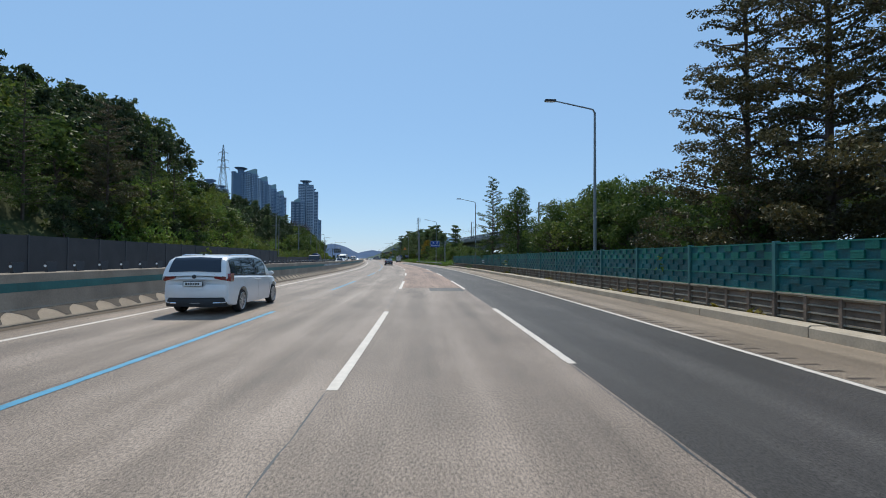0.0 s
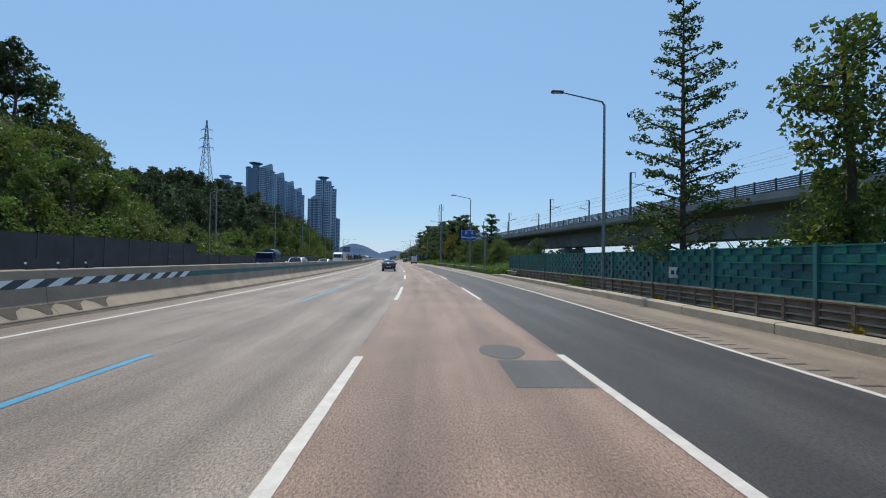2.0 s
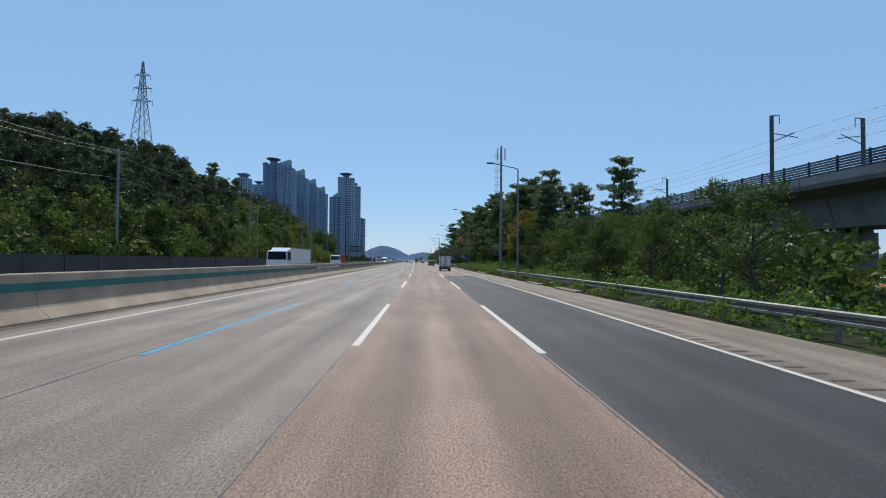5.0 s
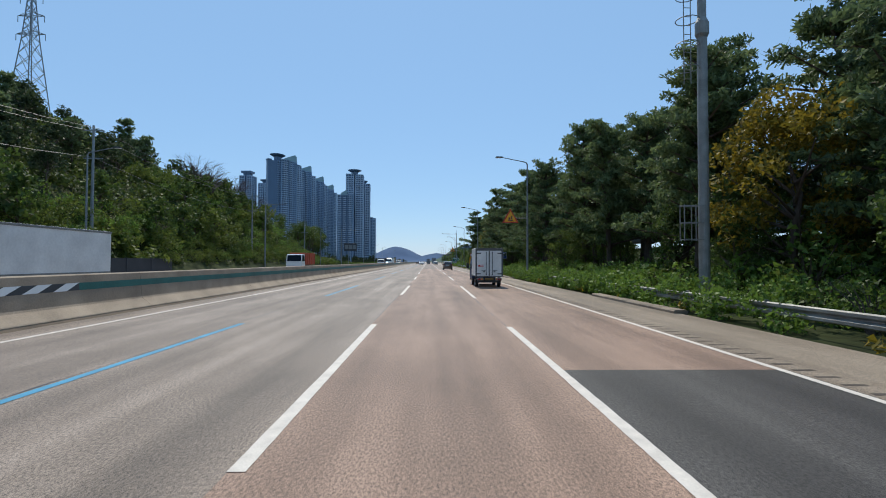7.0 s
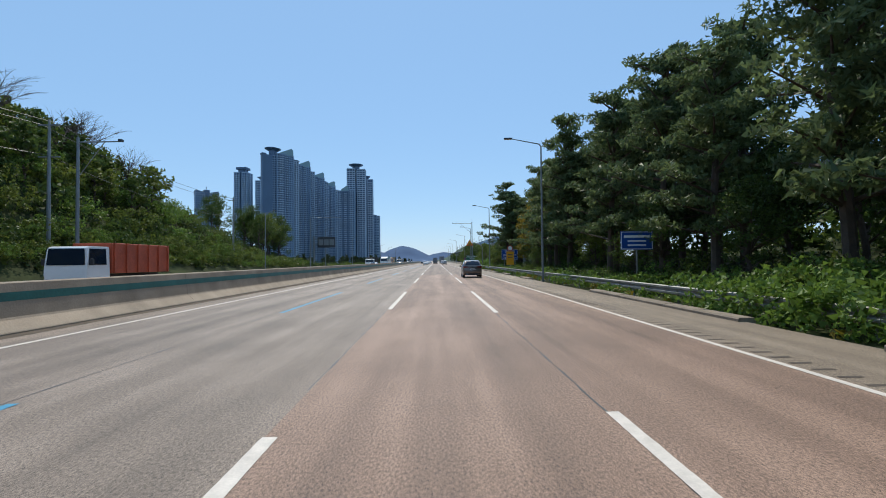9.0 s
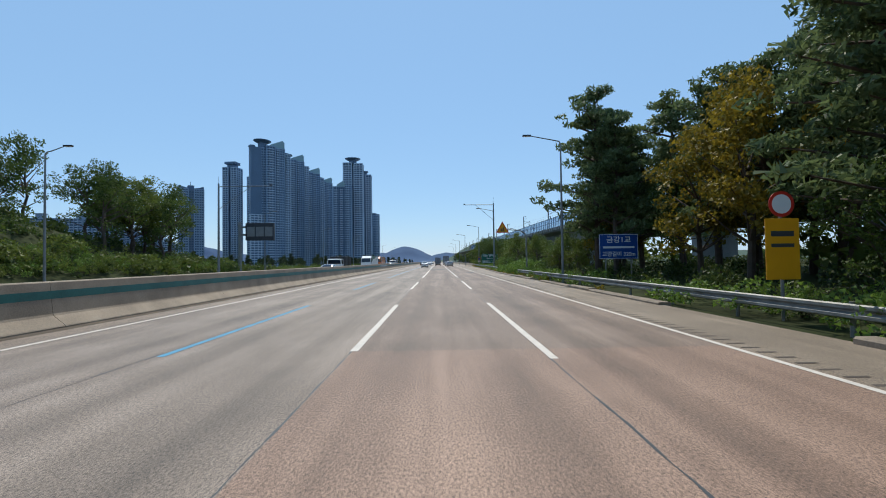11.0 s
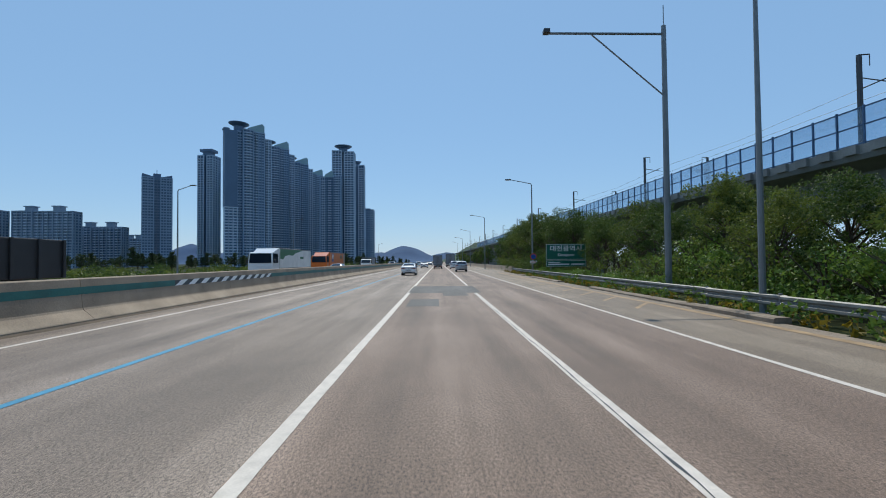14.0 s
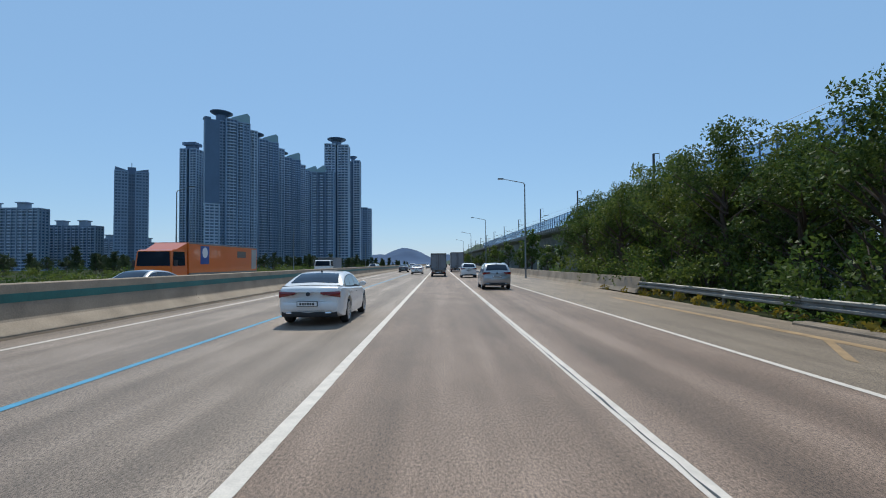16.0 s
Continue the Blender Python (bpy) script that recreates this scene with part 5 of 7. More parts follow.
def grow(kind, seed, H, per, size, mat):
    """A prototype tree of height H, standing far below ground until copied."""
    r = random.Random(seed)
    bm = bmesh.new()
    clumps = []
    if kind == "broad":
        bend = [(0, 0, -0.4)]
        for i in range(1, 5):
            bend.append((r.uniform(-0.03, 0.03) * H, r.uniform(-0.03, 0.03) * H, H * 0.16 * i))
        tube(bm, bend, [0.022 * H, 0.017 * H, 0.014 * H, 0.011 * H, 0.006 * H], 7)
        for i in range(16):
            a, z = r.uniform(0, 6.28), H * r.uniform(0.18, 0.62)
            ln = H * r.uniform(0.16, 0.34) * (1.1 - abs(z / H - 0.45))
            e = Vector((math.cos(a) * ln, math.sin(a) * ln, z + H * r.uniform(0.05, 0.2)))
            tube(bm, [(0, 0, z * 0.9), (e.x * 0.5, e.y * 0.5, z + (e.z - z) * 0.35), tuple(e)], [0.008 * H, 0.005 * H, 0.002 * H], 5, caps=False)
            for k in range(3):
                clumps.append((e.x * r.uniform(0.6, 1.15) + r.uniform(-1, 1) * 0.05 * H, e.y * r.uniform(0.6, 1.15) + r.uniform(-1, 1) * 0.05 * H, min(0.97 * H, e.z + r.uniform(-0.05, 0.12) * H), H * r.uniform(0.045, 0.095)))
        for i in range(20):
            a, q = r.uniform(0, 6.28), H * r.uniform(0.0, 0.17)
            clumps.append((math.cos(a) * q, math.sin(a) * q, H * r.uniform(0.66, 0.95), H * r.uniform(0.05, 0.10)))
        flat = 0.75
    elif kind == "pine":
        top = (r.uniform(-0.06, 0.06) * H, r.uniform(-0.06, 0.06) * H)
        tube(bm, [(0, 0, -0.4), (top[0] * 0.5, top[1] * 0.3, H * 0.35), (top[0] * 0.7, top[1], H * 0.65), (top[0], top[1], H * 0.96)], [0.018 * H, 0.014 * H, 0.010 * H, 0.003 * H], 7)
        for i in range(30):
            q = 0.26 + 0.72 * ((i // 3) / 10 + r.uniform(-0.03, 0.03))
            z = H * q
            reach = H * 0.30 * (1.06 - q) ** 0.6 * r.uniform(0.45, 1.15)
            a = (i % 3) * 2.1 + (i // 3) * 0.8 + r.uniform(-0.6, 0.6)
            bx, by = top[0] * q, top[1] * q
            e = (bx + math.cos(a) * reach, by + math.sin(a) * reach, z + H * 0.03)
            tube(bm, [(bx, by, z - H * 0.03), e], [0.006 * H, 0.002 * H], 4, caps=False)
            for k in range(6):
                f = 1.10 - 0.17 * k
                sp = 0.045 * H * (1.2 - abs(f - 0.6))
                clumps.append((bx + math.cos(a) * reach * f + r.uniform(-1, 1) * sp, by + math.sin(a) * reach * f + r.uniform(-1, 1) * sp, z + H * (0.03 * f + r.uniform(-0.006, 0.028)), H * r.uniform(0.028, 0.056)))
        flat = 0.42
    elif kind == "spire":
        tube(bm, [(0, 0, -0.4), (0.004 * H, 0, H * 0.5), (0, 0, H * 0.99)], [0.011 * H, 0.007 * H, 0.002 * H], 7)
        n = 70
        for i in range(n):
            q = 0.10 + 0.89 * i / n
            reach = H * (0.245 * (1.04 - q) ** 0.72 if mat == L_BROAD else 0.27 * (1.02 - q) ** 0.42) * r.uniform(0.5, 1.15)
            a = i * 2.4 + r.uniform(-0.4, 0.4)
            e = (math.cos(a) * reach, math.sin(a) * reach, H * q + reach * 0.35)
            tube(bm, [(0, 0, H * q), e], [0.004 * H, 0.0012 * H], 4, caps=False)
            for f in (1.0, 0.78, 0.55, 0.3):
                clumps.append((e[0] * f + r.uniform(-0.2, 0.2), e[1] * f + r.uniform(-0.2, 0.2), H * q + reach * 0.35 * f + r.uniform(-0.15, 0.1), max(0.016 * H, reach * 0.19 * r.uniform(0.7, 1.2))))
        flat = 0.5
    elif kind == "column":
        tube(bm, [(0, 0, -0.4), (0.02 * H, 0, H * 0.5), (0, 0.02 * H, H * 0.97)], [0.02 * H, 0.014 * H, 0.003 * H], 7)
        for i in range(90):
            q = 0.06 + 0.92 * i / 90
            a, reach = i * 2.4 + r.uniform(-0.5, 0.5), H * (0.07 + 0.055 * math.sin(q * 2.9)) * r.uniform(0.3, 1.2)
            clumps.append((math.cos(a) * reach, math.sin(a) * reach, H * q, H * r.uniform(0.035, 0.065)))
        for i in range(9):
            a, z, ln = r.uniform(0, 6.28), H * r.uniform(0.55, 0.9), H * r.uniform(0.12, 0.24)
            e = (math.cos(a) * ln, math.sin(a) * ln, z + H * r.uniform(0.0, 0.1))
            tube(bm, [(0, 0, z), e], [0.005 * H, 0.0015 * H], 4, caps=False)
            for k in range(3):
                f = 1.05 - 0.25 * k
                clumps.append((e[0] * f, e[1] * f, e[2] - 0.04 * H * k, H * r.uniform(0.025, 0.05)))
        flat = 0.8
    elif kind == "bare":
        tube(bm, [(0, 0, -0.4), (0.1, 0, H * 0.3), (0, 0.1, H * 0.5)], [0.02 * H, 0.014 * H, 0.008 * H], 7)
        bt = bmesh.new()
        for i in range(22):
            a, z = r.uniform(0, 6.28), H * r.uniform(0.2, 0.5)
            e = Vector((math.cos(a) * H * r.uniform(0.15, 0.42), math.sin(a) * H * r.uniform(0.15, 0.42), H * r.uniform(0.6, 0.92)))
            q = Vector((e.x * 0.45, e.y * 0.45, z + (e.z - z) * 0.6))
            tube(bm, [(0, 0, z), tuple(q), tuple(e)], [0.007 * H, 0.004 * H, 0.0016 * H], 4, caps=False)
            for k in range(12):
                o = q.lerp(e, r.uniform(0.1, 1))
                d = Vector((e.x * r.uniform(0.1, 0.5) + r.uniform(-1, 1), e.y * r.uniform(0.1, 0.5) + r.uniform(-1, 1), r.uniform(0.4, 1.3)))
                tube(bt, [tuple(o), tuple(o + d * 0.55 + Vector((0, 0, 0.1))), tuple(o + d)], [0.02, 0.014, 0.006], 3, caps=False)
    else:
        for i in range(9):
            a = r.uniform(0, 6.28)
            e = (math.cos(a) * H * r.uniform(0.2, 0.6), math.sin(a) * H * r.uniform(0.2, 0.6), H * r.uniform(0.5, 0.85))
            tube(bm, [(0, 0, -0.2), (e[0] * 0.4, e[1] * 0.4, e[2] * 0.6), e], [0.018 * H, 0.012 * H, 0.004 * H], 4, caps=False)
        for i in range(30):
            a, q = r.uniform(0, 6.28), math.sqrt(r.random()) * 0.68 * H
            clumps.append((math.cos(a) * q, math.sin(a) * q, H * (0.18 + r.uniform(0.0, 0.68) * (1 - (q / H) ** 2)), H * r.uniform(0.11, 0.2)))
        flat = 0.8
    if kind == "bare":
        root = new("bare_tree")
        part("trunk", bm, M_BARK, root)
        part("crown", bt, mat, root, "leafless purple-grey twigs")
        return root
    name = {"broad": "broadleaf_tree", "pine": "pine_tree", "spire": "conifer_tree", "bush": "shrub", "column": "ivy_clad_tree"}[kind]
    root = new(name)
    part("woody_base" if kind == "bush" else "trunk", bm, M_BARK, root)
    crown = new("crown", leaf_mesh("crown", clumps, per, size, mat, flat, 3.6 if kind == "pine" else 1.6))
    crown.parent = root
    return root


LABELS = {
    "broadleaf_tree": ("leafy green broadleaf tree on the roadside slope", "tree"),
    "pine_tree": ("dark green pine tree with bare lower trunk", "tree"),
    "conifer_tree": ("tall slender feathery conifer", "tree"),
    "bare_tree": ("leafless tree with fine purple-grey twigs", "tree"),
    "ivy_clad_tree": ("narrow tree wrapped to its top in green ivy", "tree"),
    "shrub": ("dense green shrub in the verge", "shrub"),
}
# kind, how many, height, leaves per square metre of clump, leaf size, leaves
far_broad = [grow("broad", 10 + i, 9, 23, 0.44, m) for i, m in enumerate((L_BROAD, L_BROAD, L_LIGHT))]
far_pine = [grow("pine", 20 + i, 11, 34, 0.30, L_PINE) for i in range(3)]
near_broad = [grow("broad", 30 + i, 7, 215, 0.122, m) for i, m in enumerate((L_BROAD, L_LIGHT, L_BROAD))]
fine_broad = [grow("broad", 35 + i, 7, 380, 0.088, m) for i, m in enumerate((L_BROAD, L_LIGHT, L_BROAD))]
fine_bush = [grow("bush", 76 + i, 2.6, 290, 0.088, m) for i, m in enumerate((L_BROAD, L_LIGHT, L_VINE))]
near_pine = [grow("pine", 40 + i, 13, 150, 0.125, L_PINE) for i in range(4)]
gold_tree = [grow("broad", 50, 9, 190, 0.145, L_GOLD)]
firs = [grow("pine", 25 + i, 11, 34, 0.30, L_FIR) for i in range(2)]
spires = [grow("spire", 60 + i, 14, (330, 760)[i], (0.105, 0.078)[i], m) for i, m in enumerate((L_BROAD, L_OLIVE))]
columns = [grow("column", 65, 9.8, 330, 0.115, L_BROAD), grow("column", 66, 7.9, 330, 0.115, L_LIGHT)]
bushes = [grow("bush", 70 + i, 2.6, 150, 0.128, m) for i, m in enumerate((L_BROAD, L_LIGHT, L_VINE))]
far_bush = [grow("bush", 80 + i, 3.4, 48, 0.29, m) for i, m in enumerate((L_BROAD, L_LIGHT, L_LIGHT))]
M_TWIG = surf("bare_twigs", (0.10, 0.075, 0.075), 0.9, var=0.3)
dark_crown = [grow("broad", 100 + i, 9, 34, 0.40, L_FIR) for i in range(3)]
bank_shrub = [grow("bush", 110 + i, 4.2, 92, 0.185, m) for i, m in enumerate((L_LIGHT, L_VINE, L_LIGHT))]
bare_tree = [grow("bare", 90, 9, 0, 0, M_TWIG)]
for grp in (far_broad, far_pine, near_broad, fine_broad, fine_bush, near_pine, gold_tree, spires, columns, firs, bushes, far_bush, bare_tree, dark_crown, bank_shrub):
    for o in grp:
        nm = o.name.split(".")[0]
        tagged(o, LABELS[nm][0], LABELS[nm][1], "roadside " + LABELS[nm][1] + "s")
USED = set()
RP = random.Random(11)


def plant(proto, s, u, k=1.0, sink=0.15):
    z = lift(s, u)
    m = Matrix.Translation(at(s, u, z - sink)) @ Matrix.Rotation(RP.uniform(0, 6.28), 4, "Z")
    if proto not in USED:
        USED.add(proto)
        proto.matrix_basis = m @ Matrix.Diagonal((k, k, k * RP.uniform(0.92, 1.08), 1))
        return proto
    o = copy_thing(proto, m)
    o.scale = (k, k, k * RP.uniform(0.92, 1.08))
    return o


MERGED = {}


def merge(proto, s, u, k):
    """Remembers a far tree, to be joined into one mass of woodland."""
    m = Matrix.Translation(at(s, u, lift(s, u) - 0.15)) @ Matrix.Rotation(RP.uniform(0, 6.28), 4, "Z") @ Matrix.Diagonal((k, k, k * RP.uniform(0.92, 1.08), 1))
    for c in proto.children:
        if c.name.startswith("woody"):
            continue
        MERGED.setdefault(c.data, []).append(m)


def wood(n, s0, s1, u0, u1, kinds, k0, k1, gap=2.2, keep=None, far=False):
    done = []
    tries = 0
    while len(done) < n and tries < n * 12:
        tries += 1
        s, u = RP.uniform(s0, s1), RP.uniform(u0, u1)
        if keep and not keep(s, u) or (272 < s < 291.5 and 9 < u < 18.5) or (358 < s < 377 and 9 < u < 16.4):
            continue
        if any((s - a) ** 2 + (u - b) ** 2 < gap * gap for a, b in done):
            continue
        done.append((s, u))
        (merge if far else plant)(RP.choice(kinds), s, u, RP.uniform(k0, k1))


# wooded hill across the road
wood(20, 14, 44, -60, -36, firs * 3 + far_broad, 0.66, 0.92, 2.8)
wood(24, 44, 72, -60, -36, firs * 3 + far_broad, 0.8, 1.1, 2.8)
wood(14, 55, 104, -36, -31, [far_broad[2], far_broad[0]], 0.65, 0.9, 2.6)
wood(40, 66, 112, -62, -44, far_broad[:2] + dark_crown, 0.85, 1.15, 3.0)
wood(44, 54, 112, -40, -31, bank_shrub, 0.75, 1.2, 2.0, None, True)
wood(40, 104, 215, -38, -30.5, bank_shrub, 0.55, 0.95, 2.2, None, True)
wood(60, 30, 160, -104, -60, firs + dark_crown * 2 + far_broad, 0.9, 1.2, 3.4, None, True)
wood(170, 130, 300, -112, -42, dark_crown * 5 + far_pine, 0.6, 0.9, 3.0, lambda s, u: u < -44 - max(0, s - 262) * 1.0, True)
wood(60, 150, 274, -44, -31, far_broad + far_bush, 0.5, 0.8, 2.2, lambda s, u: u > -36 or s > 236, True)
wood(14, 262, 276, -52, -34, far_broad, 0.6, 0.85, 2.6)
wood(22, 274, 304, -50, -32, far_bush, 0.5, 0.8, 2.4, None, True)
wood(110, 196, 292, -48, -31, bank_shrub + far_bush[:1], 0.6, 1.05, 2.2, lambda s, u: u > -35 or s > 240, True)
wood(120, 212, 334, -32.5, -29.4, bank_shrub, 0.38, 0.56, 1.1, None, True)
wood(10, 303, 332, -44, -32, near_broad, 1.2, 1.5, 3.0)
for s, u, k in ((319, -36.5, 1.5), (324, -36, 1.5), (328, -38, 1.35), (315, -39, 1.4)):
    plant(near_broad[s % 3], s, u, k)
wood(190, 14, 150, -100, -32, dark_crown, 0.34, 0.6, 2.0, None, True)
wood(190, 150, 240, -98, -37, dark_crown, 0.4, 0.72, 2.0, None, True)
wood(70, 236, 272, -95, -36, far_bush, 0.9, 1.6, 2.0, None, True)
wood(44, 215, 330, -33, -29.5, far_bush, 0.5, 0.8, 1.8, None, True)
wood(30, 40, 216, -32, -29, far_bush, 0.8, 1.2, 2.2, None, True)
for s, u, k in ((38, -34, 0.95), (46, -35, 1.0), (57, -34, 1.1), (66, -33.5, 0.95), (74, -34, 0.9), (30, -36, 1.1)):
    plant(spires[s % 2], s, u, k)
under = []
for q in range(6400):
    s, u = RP.uniform(0, 345), -29 - 85 * RP.random() ** 1.5
    under.append((*at(s, u, lift(s, u) + RP.uniform(0.0, 0.9))[:3], RP.uniform(0.5, 1.1)))
for q in range(2400):
    s, u = RP.uniform(150, 285), -31 - 42 * RP.random()
    under.append((*at(s, u, lift(s, u) + RP.uniform(0.0, 0.8))[:3], RP.uniform(0.6, 1.2)))
near_under = []
for q in range(1500):
    s, u = RP.uniform(96, 330), 13 + 20 * RP.random() ** 1.5
    if 110 < s < 133 and q % 6:
        continue
    near_under.append((*at(s, u, lift(s, u) + RP.uniform(0.0, 0.7))[:3], RP.uniform(0.4, 0.9)))
nu = new("verge_undergrowth", leaf_mesh("verge_undergrowth", near_under, 140, 0.14, L_UNDER, 0.7, 1.5))
tagged(nu, "low green undergrowth behind the guard rail", "undergrowth", kind="stuff")
uo = new("undergrowth", leaf_mesh("undergrowth", under, 34, 0.34, L_UNDER, 0.7, 1.4))
tagged(uo, "tangled green undergrowth covering the wooded slopes", "undergrowth", kind="stuff")
for s, u, k in ((263, -40, 0.95), (269, -42, 1.0), (273, -39, 0.8), (255, -41, 0.95), (249, -38, 0.8), (258, -45, 1.1)):
    plant(bare_tree[0], s, u, k)
# low growth on the open land after the hill
wood(130, 333, 480, -42, -30.5, far_bush, 0.5, 0.85, 1.5, None, True)
wood(70, 335, 520, -80, -31, far_bush, 0.5, 0.85, 3, None, True)
wood(70, 420, 760, -190, -32, far_bush, 0.8, 1.5, 5, None, True)
wood(170, 385, 640, -70, -31, far_bush + bank_shrub[:1], 0.6, 1.15, 2.6, None, True)
wood(60, 600, 900, -85, -31, firs, 0.5, 0.85, 3.2, None, True)
wood(120, 560, 790, -290, -70, dark_crown + firs, 0.75, 1.2, 4.5, None, True)
wood(80, 100, 420, 90, 190, far_broad + dark_crown, 0.75, 1.15, 4, None, True)
# behind the green noise barrier
for s, u, k in ((20, 15.4, 1.15), (16.0, 15.6, 1.2), (12.0, 16.5, 1.15)):
    plant(spires[1], s, u, k)
plant(spires[0], 67.5, 12.75, 1.02)
plant(spires[0], 55, 13.6, 0.79)
plant(columns[0], 51.5, 12.3, 1.0)
plant(columns[1], 60, 13.2, 1.12)
wood(18, 30, 46, 13.6, 19, near_broad, 0.95, 1.2, 1.9)
wood(6, 18, 30, 14.0, 20, near_broad, 0.75, 1.0, 2.2)
wood(9, 46, 66, 14.4, 20, near_broad, 0.55, 0.8, 2.1)
plant(near_broad[0], 34, 15.0, 1.2)
wood(24, 46, 69, 13.3, 15.5, bushes, 1.0, 1.5, 1.2)
wood(30, -5, 66, 13.3, 16.5, bushes, 0.9, 1.5, 1.4)
plant(near_broad[1], 111.5, 13.2, 0.74, 0.3)
plant(near_broad[2], 112.6, 13.9, 0.62, 0.3)
plant(bushes[2], 75.0, 10.75, 0.5)
for s, u, k in ((99, 15.0, 0.66), (134, 13.6, 0.72), (138, 15.0, 0.8), (143, 14.2, 0.7), (147, 17, 0.9)):
    plant(near_broad[s % 3], s, u, k)
wood(60, 120, 700, 85, 240, far_broad, 0.7, 1.1, 6, None, True)
wood(60, 330, 640, 48, 130, far_broad + far_bush, 0.6, 0.9, 5, None, True)
# pine wood on the near side
wood(16, 148, 172, 14.5, 25, near_broad, 0.72, 0.95, 2.6)
wood(10, 170, 192, 14.5, 25, near_pine + near_broad, 0.8, 1.0, 2.8)
for i, (s, u, k) in enumerate(((179, 18.0, 0.98), (183.5, 19.5, 1.06), (187.5, 17.0, 1.0), (191, 19.5, 1.06), (197, 17.6, 1.02), (202.5, 19.6, 1.1), (207.5, 17.4, 1.0), (213, 18.6, 1.06))):
    plant(near_pine[i % 4], s, u, k)
wood(30, 140, 192, 21, 31, far_bush, 1.0, 1.6, 2.2, None, True)
wood(26, 140, 192, 14.6, 20, bushes, 1.0, 1.5, 1.9)
wood(46, 95, 250, 42, 90, far_bush, 0.2, 0.4, 4, None, True)
wood(36, 186, 302, 14.6, 20, near_pine * 5 + near_broad, 0.92, 1.12, 3.2)
wood(8, 232, 272, 15.5, 22, near_pine, 1.05, 1.2, 3.6)
wood(9, 190, 306, 20, 29, near_pine, 0.85, 1.1, 4.2)
wood(50, 150, 306, 13.0, 17.0, near_broad + bushes, 0.5, 0.8, 1.8)
plant(near_pine[2], 304.5, 18.0, 0.92)
plant(near_pine[1], 296.0, 14.9, 1.2)
plant(near_pine[3], 300.5, 18.2, 1.15)
wood(6, 300, 312, 13.6, 16, near_broad, 0.45, 0.7, 1.8)
plant(gold_tree[0], 181, 16.0, 1.0)
plant(gold_tree[0], 279.8, 16.8, 1.15)
plant(gold_tree[0], 284.6, 17.0, 1.05)
plant(gold_tree[0], 297, 16.6, 0.8)
for i, (s, u, k) in enumerate(((275, 20.4, 1.0), (280, 21.5, 1.12), (286, 21.5, 1.1), (292, 20.0, 1.1), (296, 18.6, 1.0), (302.5, 19.6, 0.95), (305.5, 20.2, 0.9))):
    plant(near_pine[i % 4], s, u, k)
wood(40, 150, 318, 12.0, 14.5, bushes, 0.45, 0.8, 1.6)
wood(16, 225, 312, 21, 31, far_bush, 0.9, 1.3, 2.4, None, True)
wood(46, 176, 236, 13.2, 16.5, bushes[1:], 0.55, 0.9, 1.3)
# broadleaf belt before the bridge
wood(14, 331, 350, 15.0, 20, fine_broad, 0.68, 0.9, 2.2)
wood(16, 350, 376, 15.0, 22, fine_broad, 0.7, 0.95, 2.2)
wood(26, 331, 378, 14.0, 17, fine_bush, 0.9, 1.4, 1.5)
wood(18, 379, 396, 14.8, 22, fine_broad, 0.95, 1.18, 2.1)
wood(24, 396, 416, 14.8, 24, fine_broad, 1.05, 1.26, 2.2)
wood(22, 378, 412, 14.0, 17, fine_bush, 1.0, 1.6, 1.5)
wood(30, 330, 420, 13.6, 16.0, fine_bush, 0.4, 0.75, 1.6)
wood(30, 420, 800, 18, 34, far_broad, 0.7, 1.1, 5, None, True)
vs, ls, ps, mi, slots, base = [], [], [], [], [], 0
for me, ms in MERGED.items():
    n = len(me.vertices)
    co = np.empty(3 * n, dtype=np.float32)
    me.vertices.foreach_get("co", co)
    co = co.reshape(-1, 3)
    li = np.empty(len(me.loops), dtype=np.int32)
    me.loops.foreach_get("vertex_index", li)
    pt = np.empty(len(me.polygons), dtype=np.int32)
    me.polygons.foreach_get("loop_total", pt)
    if me.materials[0] not in slots:
        slots.append(me.materials[0])
    for m in ms:
        a = np.array(m)
        vs.append(co @ a[:3, :3].T + a[:3, 3])
        ls.append(li + base)
        ps.append(pt)
        mi.append(np.full(len(pt), slots.index(me.materials[0]), dtype=np.int32))
        base += n
me = bpy.data.meshes.new("far_woodland")
vs, ls, ps, mi = np.concatenate(vs), np.concatenate(ls), np.concatenate(ps), np.concatenate(mi)
me.vertices.add(len(vs))
me.vertices.foreach_set("co", vs.astype(np.float32).ravel())
me.loops.add(len(ls))
me.loops.foreach_set("vertex_index", ls.astype(np.int32))
me.polygons.add(len(ps))
me.polygons.foreach_set("loop_start", np.concatenate([[0], np.cumsum(ps)[:-1]]).astype(np.int32))
me.polygons.foreach_set("material_index", mi)
me.update(calc_edges=True)
for k in slots:
    me.materials.append(k)
tagged(new("far_woodland", me), "mixed pines, broadleaf trees and shrubs covering the slopes", "woodland", kind="stuff")
for o in [o for grp in (far_broad, far_pine, near_broad, fine_broad, fine_bush, near_pine, gold_tree, spires, columns, firs, bushes, far_bush, dark_crown, bank_shrub) for o in grp]:
    if o not in USED:
        for c in list(o.children):
            bpy.data.objects.remove(c)
        bpy.data.objects.remove(o)

